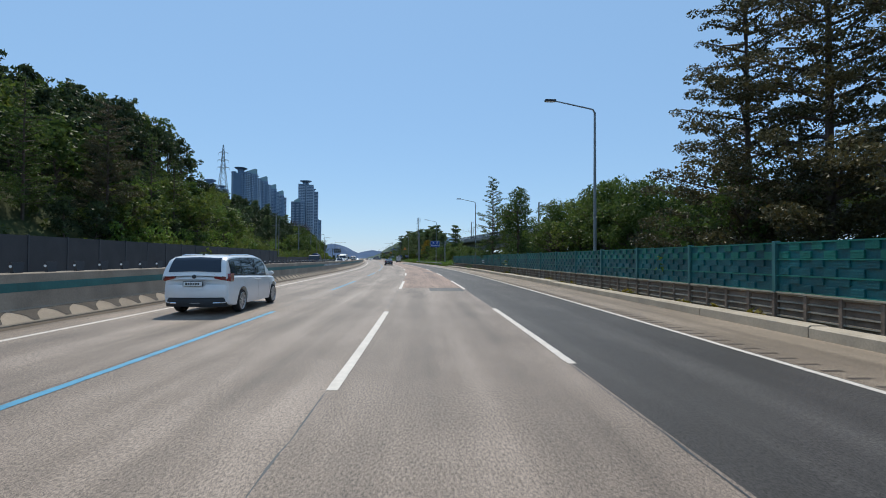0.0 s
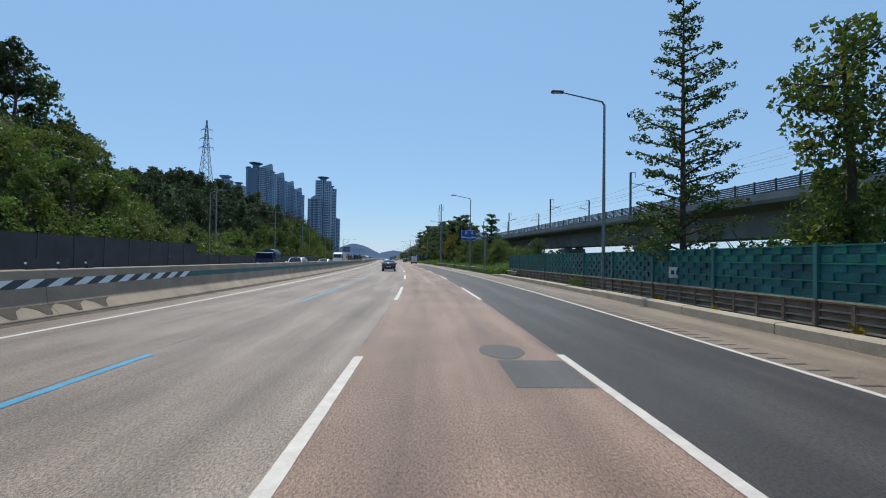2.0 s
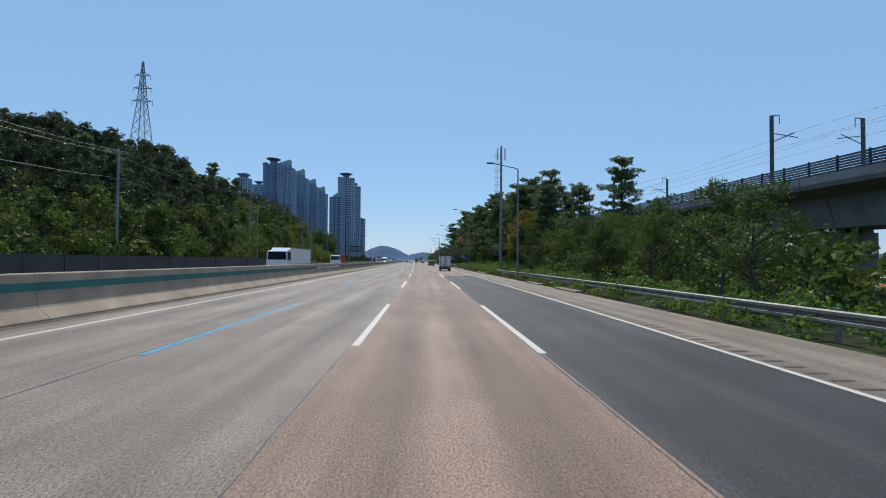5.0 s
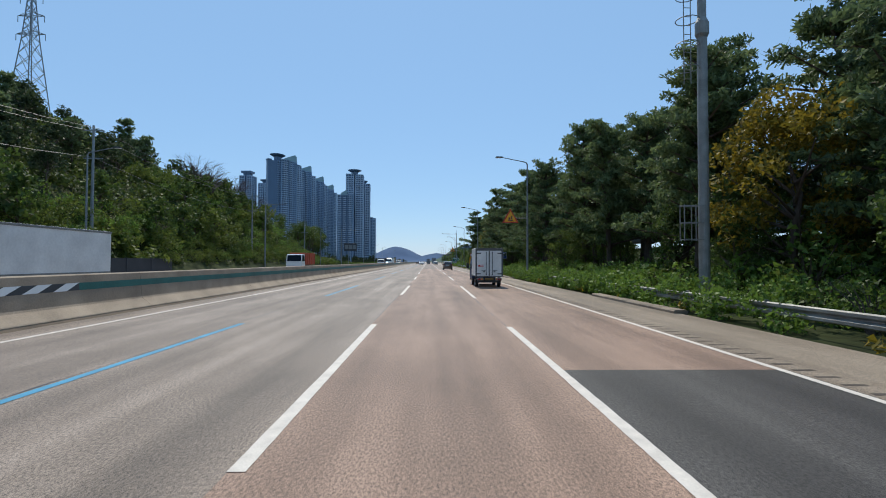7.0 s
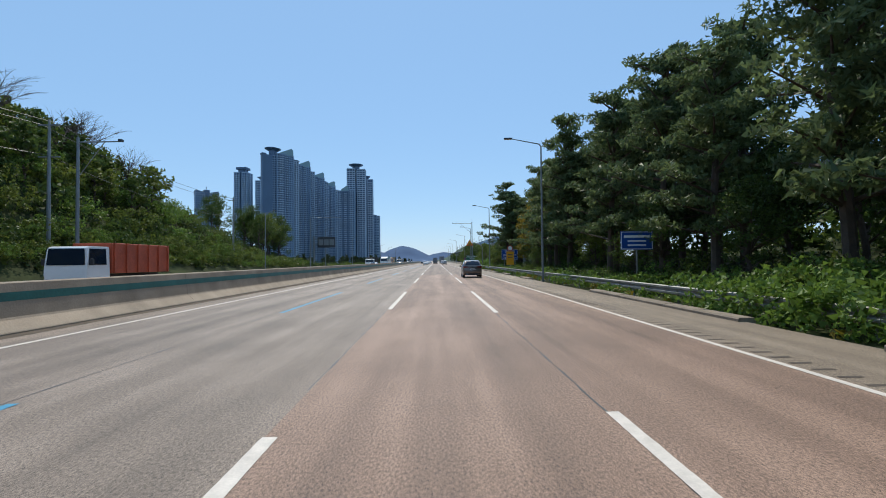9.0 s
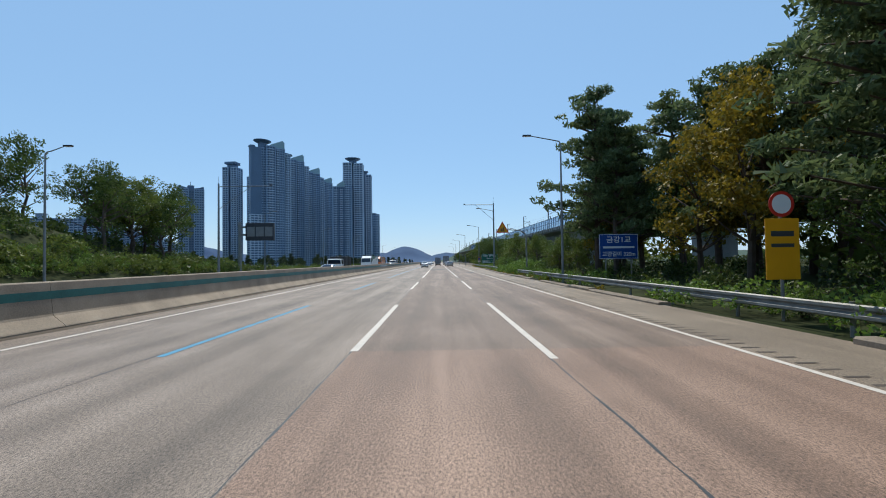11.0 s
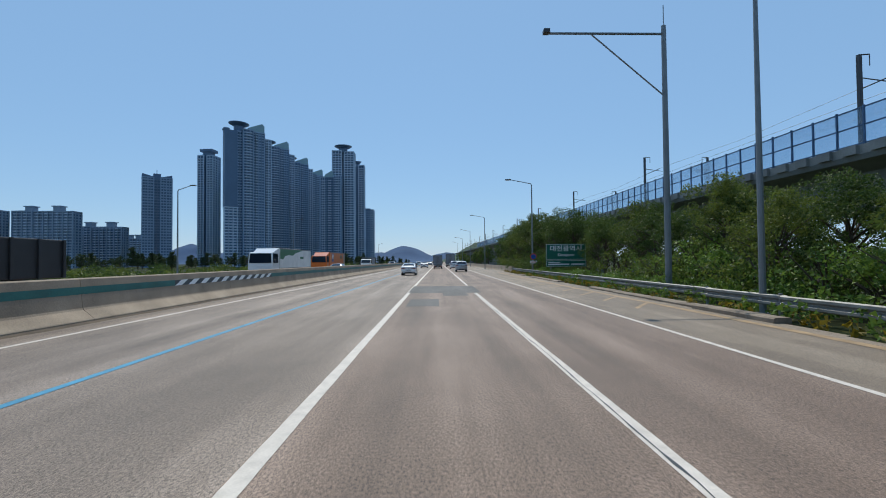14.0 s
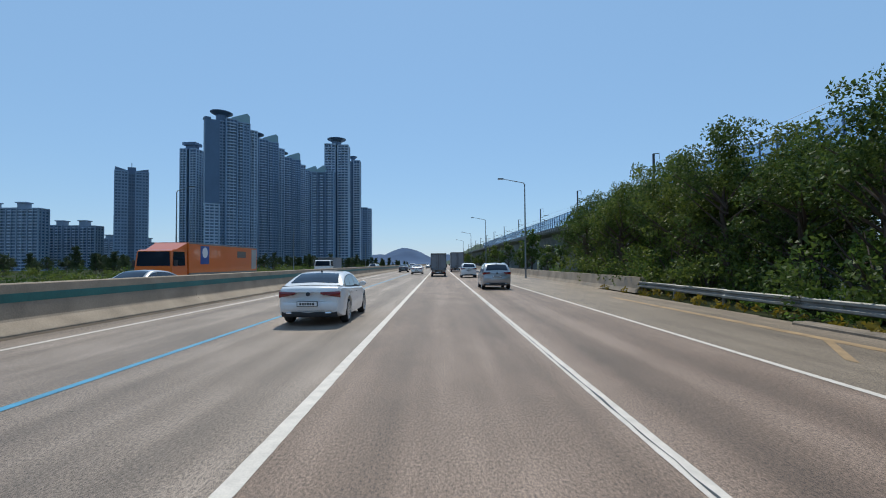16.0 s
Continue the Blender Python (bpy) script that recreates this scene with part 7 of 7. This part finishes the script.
SEDAN = dict(name="sedan", L=4.86, W=1.84, H=1.46, wb=2.80, rear=1.10, r=0.34, tumble=0.46, tail=0.86, tail_h=0.17, plate=0.62, fin=0.33, mirror=0.655, handles=(0.33, 0.49), seams=(0.355, 0.52, 0.70),
             belt=[(0, 0.90), (0.006, 0.985), (0.02, 1.035), (0.06, 1.065), (0.12, 1.06), (0.2, 1.035), (0.35, 1.0), (0.55, 0.965), (0.72, 0.935), (0.80, 0.90), (0.90, 0.82), (0.96, 0.72), (0.99, 0.60), (1.0, 0.50)],
             roof=[(0.085, 1.0), (0.115, 1.075), (0.16, 1.165), (0.22, 1.285), (0.29, 1.385), (0.37, 1.44), (0.46, 1.458), (0.54, 1.44), (0.61, 1.37), (0.68, 1.22), (0.74, 1.06), (0.80, 0.88)],
             wide=[(0, 0.84), (0.008, 0.89), (0.03, 0.94), (0.08, 0.98), (0.16, 1), (0.7, 1), (0.86, 0.985), (0.94, 0.92), (0.98, 0.83), (1, 0.72)],
             low=[(0, 0.40), (0.02, 0.30), (0.08, 0.23), (0.2, 0.20), (0.9, 0.19), (0.97, 0.22), (1, 0.34)],
             side=[(0.205, 0.345), (0.355, 0.515), (0.527, 0.715)], rear_glass=(0.15, 0.30), front_glass=(0.575, 0.765))
VAN = dict(name="minivan", L=5.12, W=1.985, H=1.75, wb=3.06, rear=1.12, r=0.35, tumble=0.22, tail=1.10, tail_h=0.24, lamp_in=0.60, bumper=0.52, plate=0.92, fin=0.12, mirror=0.70, handles=(0.45, 0.52), seams=(0.25, 0.49, 0.72),
           belt=[(0, 1.02), (0.01, 1.10), (0.05, 1.14), (0.4, 1.10), (0.7, 1.04), (0.80, 1.02), (0.92, 0.92), (0.98, 0.78), (1, 0.6)],
           roof=[(0.004, 1.13), (0.025, 1.42), (0.05, 1.62), (0.10, 1.71), (0.25, 1.75), (0.5, 1.755), (0.62, 1.70), (0.70, 1.50), (0.80, 1.10), (0.83, 1.02)],
           wide=[(0, 0.92), (0.012, 0.95), (0.06, 0.985), (0.15, 1), (0.75, 1), (0.9, 0.975), (0.96, 0.9), (1, 0.74)],
           low=[(0, 0.36), (0.03, 0.28), (0.12, 0.24), (0.9, 0.2), (0.97, 0.24), (1, 0.36)],
           side=[(0.08, 0.24), (0.25, 0.48), (0.495, 0.68)], rear_glass=(0.012, 0.062), front_glass=(0.62, 0.80))
SUV = dict(VAN, name="suv", tail_h=0.17, lamp_in=0.5, bumper=0.43, L=4.45, W=1.86, H=1.66, wb=2.64, rear=0.93, r=0.36, tail=1.02, plate=0.82,
           belt=[(0, 1.0), (0.01, 1.08), (0.06, 1.12), (0.4, 1.05), (0.7, 1.0), (0.78, 0.98), (0.92, 0.90), (0.98, 0.76), (1, 0.6)],
           roof=[(0.01, 1.10), (0.05, 1.35), (0.10, 1.54), (0.16, 1.62), (0.3, 1.66), (0.5, 1.66), (0.58, 1.62), (0.66, 1.42), (0.75, 1.08), (0.78, 0.99)],
           side=[(0.14, 0.26), (0.27, 0.44), (0.455, 0.64)], rear_glass=(0.025, 0.11), front_glass=(0.57, 0.75), tumble=0.32)

car("white minivan with dark rear glass and roof rails", VAN, P_WHITE, 16.6, -5.40, rails=True, category="minivan", spokes=10)
car("black sedan with chrome handles and multi-spoke alloy wheels", dict(SEDAN, lamp_rise=0.14, lamp_in=0.36), P_BLACK, 111.45, -1.92, chrome=True, spokes=10)
car("clean white sedan with dark red tail lamps and alloy wheels", dict(SEDAN, L=4.77, H=1.45), P_WHITE, 384.8, -1.93, spokes=10)
car("bronze compact suv in the outer lane", SUV, P_BROWN, 257.0, 5.2, category="suv", rails=True)
car("silver grey suv with dark rear glass in the outer lane", SUV, P_SILVER, 401.5, 5.25, category="suv", rails=True)
car("white compact suv farther up the outer lane", SUV, P_WHITE, 426.0, 5.0, category="suv")
car("white sedan far ahead in the passing lane", SEDAN, P_WHITE, 445.0, -1.9, spokes=8)
car("dark sedan far ahead in the bus lane", SEDAN, P_BLACK, 462.0, -5.3)
car("white suv far ahead in the bus lane", SUV, P_WHITE, 492.0, -5.3, category="suv")
car("silver sedan far ahead in the passing lane", SEDAN, P_SILVER, 520.0, -1.8)
car("white minivan far ahead in the middle lane", VAN, P_WHITE, 560.0, 1.8, category="minivan")
# oncoming side
car("white suv on the far carriageway", SUV, P_WHITE, 103.2, -12.4, True, "suv", rails=True)
car("white sedan on the far carriageway", SEDAN, P_WHITE, 124.0, -12.4, True)
car("white sedan on the far carriageway", SEDAN, P_WHITE, 317.8, -12.4, True)
car("silver sedan on the far carriageway", SEDAN, P_SILVER, 391.9, -12.4, True)
car("white suv on the far carriageway", SUV, P_WHITE, 470.0, -12.4, True, "suv")
car("dark suv on the far carriageway", SUV, P_BROWN, 500.0, -16.0, True, "suv")


def cab(t, w, y0, y1, z0, z1, mat, rake=0.35):
    """A forward-control lorry cab with windscreen, door windows, mirrors and lamps."""
    bm = bmesh.new()
    h = z1 - z0
    prof = [(y0, z0), (y1 - 0.05, z0), (y1, z0 + 0.25 * h), (y1 - 0.04, z0 + 0.48 * h), (y1 - rake * h * 0.45, z1 - 0.12), (y1 - rake * h * 0.45 - 0.25, z1), (y0, z1)]
    a = [[bm.verts.new((sx * (w / 2 - (0.06 if z > z0 + 0.55 * h else 0.0)), y, z)) for y, z in prof] for sx in (-1, 1)]
    n = len(prof)
    for k in range(n):
        bm.faces.new((a[0][k], a[0][(k + 1) % n], a[1][(k + 1) % n], a[1][k]))
    bm.faces.new(a[0][::-1])
    bm.faces.new(a[1])
    bmesh.ops.bevel(bm, geom=list(bm.edges), offset=0.05, segments=2, affect="EDGES")
    bmesh.ops.recalc_face_normals(bm, faces=bm.faces)
    c = crease(part("cab", bm, mat, t), 40)
    zl, zh = z0 + 0.50 * h, z1 - 0.15
    yl, yh = y1 - 0.03, y1 - rake * h * 0.45 + 0.01
    bm = bmesh.new()
    v = [bm.verts.new(p) for p in ((-w * 0.45, yl + 0.02, zl), (w * 0.45, yl + 0.02, zl), (w * 0.42, yh + 0.03, zh), (-w * 0.42, yh + 0.03, zh))]
    bm.faces.new(v)
    part("windscreen", bm, M_GLASS, c)
    for sg in (-1, 1):
        bm = bmesh.new()
        xo = sg * (w / 2 - 0.045)
        v = [bm.verts.new(p) for p in ((xo + sg * 0.05, yl - 0.12, zl), (xo + sg * 0.05, y0 + 0.35, zl), (xo, y0 + 0.35, zh), (xo, yh - 0.15, zh))]
        bm.faces.new(v if sg < 0 else v[::-1])
        part("door_window", bm, M_GLASS, c)
        bm = bmesh.new()
        box(bm, *sorted((sg * (w / 2 + 0.05), sg * (w / 2 + 0.26))), y1 - 0.25, y1 - 0.13, zl - 0.02, zl + 0.36, 0, 0.03)
        part("door_mirror", bm, M_TRIM, c)
        bm = bmesh.new()
        box(bm, *sorted((sg * w * 0.26, sg * w * 0.46)), y1 - 0.08, y1 + 0.015, z0 + 0.14, z0 + 0.32, 0, 0.02)
        part("headlamp", bm, M_HEAD, c)
    bm = bmesh.new()
    box(bm, -w * 0.48, w * 0.48, y1 - 0.15, y1 + 0.05, z0 - 0.12, z0 + 0.10, 0, 0.03)
    part("front_bumper", bm, M_TRIM, c)
    return c


def light_truck(label, s, u, cabmat, boxmat, w=1.76, length=5.2, boxlen=3.0, z1=2.56, detail=True):
    """Small box truck seen from behind; the rear axle stands at s."""
    t = thing("box_truck", facing(s, u, 0.004), label, "truck", "trucks on the motorway")
    yr = -0.92
    yf = yr + boxlen
    zb = 0.68 if detail else 0.80
    bm = bmesh.new()
    box(bm, -w / 2, w / 2, yr, yf, zb, z1, 0, 0.05)
    b = part("cargo_box", bm, boxmat, t)
    bm = bmesh.new()
    tube(bm, [(-w / 2 + 0.055, yr + 0.03, z1 - 0.045), (-w / 2 + 0.055, yf, z1 - 0.045)], 0.065, 10)
    tube(bm, [(w / 2 - 0.055, yr + 0.03, z1 - 0.045), (w / 2 - 0.055, yf, z1 - 0.045)], 0.065, 10)
    part("roof_edge", bm, boxmat, b)
    for sg in (-1, 1):
        bm = bmesh.new()
        box(bm, *sorted((sg * (w / 2 - 0.005), sg * (w / 2 + 0.025))), yr + 0.02, yf - 0.02, zb + 0.40, zb + 0.46, 0, 0.01)
        part("side_rail", bm, P_BOX, b)
        # fold-down lower side with its ribs, and the corner posts
        bm = bmesh.new()
        box(bm, *sorted((sg * (w / 2 - 0.005), sg * (w / 2 + 0.018))), yr + 0.10, yf - 0.08, zb + 0.04, zb + 0.385, 0, 0.008)
        part("drop_side", bm, boxmat, b)
        bm = bmesh.new()
        box(bm, *sorted((sg * (w / 2 + 0.01), sg * (w / 2 + 0.026))), yr + 0.12, yf - 0.10, zb + 0.10, zb + 0.115, 0, 0.004)
        part("side_rib", bm, M_SIGNWHITE, b)
        for ya_, yb_ in ((yr, yr + 0.09), (yf - 0.07, yf)):
            bm = bmesh.new()
            box(bm, *sorted((sg * (w / 2 - 0.005), sg * (w / 2 + 0.022))), ya_, yb_, zb, z1 - 0.02, 0, 0.008)
            part("corner_post", bm, P_GREYBOX if detail else boxmat, b)
        for k in range(5):
            bm = bmesh.new()
            yk = yr + 0.25 + k * (boxlen - 0.5) / 4
            box(bm, *sorted((sg * (w / 2), sg * (w / 2 + 0.045))), yk - 0.03, yk + 0.03, zb + 0.02, zb + 0.10, 0, 0.01)
            part("side_latch", bm, M_STEEL, b)
    # rear frame and doors
    for x0, x1, z0, z2 in ((-w / 2, -w / 2 + 0.075, zb, z1), (w / 2 - 0.075, w / 2, zb, z1), (-w / 2 + 0.075, w / 2 - 0.075, z1 - 0.17, z1), (-w / 2 + 0.075, w / 2 - 0.075, zb - 0.02, zb + 0.05), (-0.035, 0.035, zb + 0.05, z1 - 0.17)):
        bm = bmesh.new()
        box(bm, x0, x1, yr - 0.03, yr + 0.03, z0, z2, 0, 0.008)
        part("rear_frame", bm, P_FRAME, b)
    for sg in (-1, 1):
        bm = bmesh.new()
        box(bm, *sorted((sg * 0.04, sg * (w / 2 - 0.08))), yr - 0.018, yr + 0.02, zb + 0.055, z1 - 0.175, 0, 0.01)
        d = part("rear_door", bm, boxmat, b)
        bm = bmesh.new()
        tube(bm, [(sg * 0.20, yr - 0.045, zb + 0.10), (sg * 0.20, yr - 0.045, z1 - 0.24)], 0.017, 6)
        part("lock_bar", bm, M_DARKMETAL, d)
        bm = bmesh.new()
        box(bm, *sorted((sg * 0.18, sg * 0.52)), yr - 0.07, yr - 0.03, zb + 0.40, zb + 0.435, 0, 0.008)
        box(bm, *sorted((sg * 0.27, sg * 0.40)), yr - 0.075, yr - 0.02, zb + 0.30, zb + 0.42, 0, 0.02)
        part("door_handle", bm, M_STEEL, d)
        for z in (zb + 0.20, z1 - 0.34):
            bm = bmesh.new()
            box(bm, *sorted((sg * (w / 2 - 0.34), sg * (w / 2 + 0.005))), yr - 0.05, yr - 0.015, z - 0.03, z + 0.03, 0, 0.01)
            part("hinge", bm, M_DARKMETAL, d)
        for z in (zb + 0.15, zb + 0.9, z1 - 0.3):
            bm = bmesh.new()
            box(bm, sg * 0.20 - 0.035, sg * 0.20 + 0.035, yr - 0.06, yr - 0.018, z - 0.025, z + 0.025, 0, 0.008)
            part("bar_bracket", bm, M_DARKMETAL, d)
        bm = bmesh.new()
        box(bm, *sorted((sg * (w / 2 - 0.50), sg * (w / 2 - 0.06))), yr - 0.06, yr + 0.05, 0.44, 0.62, 0, 0.05)
        h = part("tail_lamp_housing", bm, M_POLE, t)
        bm = bmesh.new()
        box(bm, *sorted((sg * (w / 2 - 0.34), sg * (w / 2 - 0.10))), yr - 0.075, yr - 0.05, 0.47, 0.59, 0, 0.02)
        part("red_lens", bm, M_TAIL, h)
        bm = bmesh.new()
        box(bm, *sorted((sg * (w / 2 - 0.46), sg * (w / 2 - 0.36))), yr - 0.075, yr - 0.05, 0.47, 0.59, 0, 0.02)
        part("amber_lens", bm, M_AMBER, h)
    if detail:
        bm = bmesh.new()
        box(bm, -w / 2 + 0.16, -w / 2 + 0.50, yr - 0.024, yr - 0.015, zb + 0.66, zb + 0.78)
        sticker = part("red_sticker", bm, M_RED, b, "red sticker with white bars")
        bars(sticker, [(-w / 2 + 0.30 + 0.045 * k, -w / 2 + 0.33 + 0.045 * k, zb + 0.69, zb + 0.75) for k in range(4)], M_SIGNWHITE, yr - 0.025)
    bm = bmesh.new()
    box(bm, -0.27, 0.27, yr + 0.0, yr + 0.05, 0.47, 0.60, 0, 0.01)
    pl = part("number_plate", bm, M_OCHRE if detail else M_SIGNWHITE, t)
    bars(pl, [(-0.22 + 0.08 * k, -0.17 + 0.08 * k, 0.51, 0.565) for k in range(6)], M_TRIM, yr - 0.002, "plate_bar")
    # chassis
    for sg in (-1, 1):
        bm = bmesh.new()
        box(bm, sg * 0.35 - 0.04, sg * 0.35 + 0.04, yr + 0.02, yf + 1.2, 0.55, 0.72)
        part("chassis_rail", bm, M_TRIM, t)
    bm = bmesh.new()
    tube(bm, [(-w / 2 + 0.15, 0, 0.33), (w / 2 - 0.15, 0, 0.33)], 0.06, 8)
    part("rear_axle", bm, M_TRIM, t)
    bm = bmesh.new()
    box(bm, -w / 2 + 0.1, w / 2 - 0.1, yr + 0.1, yr + 0.14, 0.30, 0.55)
    part("mud_flap", bm, M_TRIM, t)
    cw = w - 0.06
    cab(t, cw, yf + 0.06, yf + 0.06 + (length - boxlen), 0.42, 1.95, cabmat)
    bm = bmesh.new()
    box(bm, -w / 2 + 0.2, w / 2 - 0.2, yf - 0.1, yf + 0.9, 1.9, z1 - 0.05, 0, 0.12)
    part("wind_deflector", bm, boxmat, t)
    for x in (-w / 2 + 0.13, w / 2 - 0.13):
        wheel(t, x, 0.0, 0.31, 0.2, 6)
        wheel(t, x, 2.43, 0.31, 0.2, 6)
    return t


light_truck("small box truck with white cargo box and blue cab", 194.45, 5.38, P_NAVY, P_BOX)
light_truck("grey box truck far ahead in the middle lane", 430.5, 1.5, P_WHITE, P_GREYBOX, 1.95, 6.4, 4.2, 2.95, False)
light_truck("large grey box truck far ahead in the outer lane", 460.0, 5.0, P_WHITE, P_GREYBOX, 2.45, 9.0, 6.6, 3.75, False)


def lorry(label, s, u, cabmat, boxmat, length, h, style="box", back=True):
    """Heavy lorry on the far carriageway; s is its middle."""
    t = thing("lorry", facing(s, u, 0.004, 180 if back else 0), label, "lorry", "lorries on the far carriageway")
    w = 2.45
    y1 = length / 2
    cab(t, w, y1 - 2.0, y1, 0.55, 2.75 if h > 2.9 else 2.3, cabmat, 0.12)
    yb = y1 - 2.15
    if style == "dump":
        bm = bmesh.new()
        box(bm, -w / 2, w / 2, -y1, yb, 1.1, h, 0, 0.05)
        b = part("dump_body", bm, boxmat, t)
        for k in range(6):
            for sg in (-1, 1):
                bm = bmesh.new()
                yk = -y1 + 0.2 + k * (yb + y1 - 0.4) / 5
                box(bm, *sorted((sg * w / 2, sg * (w / 2 + 0.08))), yk - 0.07, yk + 0.07, 1.1, h, 0, 0.01)
                part("body_rib", bm, boxmat, b)
    elif style == "tank":
        bm = bmesh.new()
        tube(bm, [(0, -y1, 1.8), (0, -y1 + 0.2, 1.8), (0, yb - 0.2, 1.8), (0, yb, 1.8)], [0.7, 1.0, 1.0, 0.7], 20)
        b = crease(part("tank", bm, boxmat, t))
    else:
        bm = bmesh.new()
        box(bm, -w / 2, w / 2, -y1, yb, 1.05, h, 0, 0.04)
        b = part("cargo_box", bm, boxmat, t)
        for sg in (-1, 1):
            for z in (1.08, h - 0.06):
                bm = bmesh.new()
                box(bm, *sorted((sg * (w / 2 - 0.01), sg * (w / 2 + 0.02))), -y1, yb, z - 0.05, z + 0.05)
                part("edge_rail", bm, M_STEEL, b)
        bm = bmesh.new()
        v = [bm.verts.new(p) for p in ((-w / 2 + 0.1, yb + 0.05, h - 0.05), (w / 2 - 0.1, yb + 0.05, h - 0.05), (w / 2 - 0.2, y1 - 0.75, 2.72), (-w / 2 + 0.2, y1 - 0.75, 2.72))]
        lo = [bm.verts.new((q.co.x, q.co.y, 2.6)) for q in v[:2]]
        bm.faces.new(v)
        bm.faces.new((v[0], v[3], lo[0]))
        bm.faces.new((v[1], lo[1], v[2]))
        part("wind_deflector", bm, cabmat, t)
    bm = bmesh.new()
    box(bm, -0.5, 0.5, -y1 + 0.1, y1 - 0.3, 0.7, 1.04)
    part("chassis", bm, M_TRIM, t)
    for y in (y1 - 1.2, -y1 + 1.4, -y1 + 2.7):
        for x in (-w / 2 + 0.17, w / 2 - 0.17):
            wheel(t, x, y, 0.48, 0.3, 6)
    return t, b, y1, yb, w


lorry("long white box lorry on the far carriageway", 181.0, -16.0, P_WHITE, P_BOX, 12.4, 3.15)
t, b, y1, yb, w = lorry("white lorry with a green printed cargo box", 380.0, -16.0, P_WHITE, P_BOX, 14.0, 3.2)
bm = bmesh.new()
z0, z1 = 1.6, 3.15
xs = -w / 2 - 0.008
pts = [(yb - 0.1, z1), (yb - 0.1, 2.1), (yb - 1.0, 2.0), (yb - 1.6, 2.35), (yb - 3.0, 2.5), (yb - 4.4, 2.42), (yb - 5.4, 2.75), (yb - 7.0, 2.9), (yb - 8.5, z1)]
bm.faces.new([bm.verts.new((xs, y, z)) for y, z in pts])
part("green_print", bm, P_GREEN, b, "green printed landscape")
bm = bmesh.new()
box(bm, xs, xs + 0.006, yb - 8.6, yb - 7.2, 2.1, 2.35)
part("print_bar", bm, P_GREEN, b)
t, b, y1, yb, w = lorry("bright orange box lorry with a blue emblem", 408.0, -17.2, P_ORANGE, P_ORANGE, 14.5, 3.3)
bm = bmesh.new()
box(bm, -w / 2 - 0.012, -w / 2, yb - 2.9, yb - 1.6, 1.75, 3.1)
em = part("blue_emblem_panel", bm, M_SIGNBLUE, b)
bm = bmesh.new()
tube(bm, [(-w / 2 - 0.02, yb - 2.25, 2.6), (-w / 2 - 0.01, yb - 2.25, 2.6)], 0.4, 18)
part("emblem_disc", bm, M_SIGNWHITE, em)
bm = bmesh.new()
box(bm, -w / 2 - 0.012, -w / 2, -y1 + 2.6, -y1 + 4.4, 2.3, 2.85)
part("dark_print", bm, P_BROWN, b)
bm = bmesh.new()
box(bm, -w / 2 - 0.012, -w / 2, -y1 + 0.2, -y1 + 1.3, 1.3, 3.1)
part("pale_print", bm, P_SILVER, b)
lorry("white-cab dump truck with a rusty red body", 241.5, -19.6, P_WHITE, P_REDBODY, 8.4, 3.0, "dump")
lorry("dark dump truck with a white cab on the far carriageway", 342.5, -16.0, P_WHITE, M_TRIM, 9.0, 2.75, "dump")
lorry("small blue tank truck on the far carriageway", 118.5, -19.4, P_NAVY, P_NAVY, 6.0, 2.6, "tank")
lorry("white lorry far along the far carriageway", 445.0, -16.0, P_WHITE, P_GREYBOX, 8.0, 2.7)
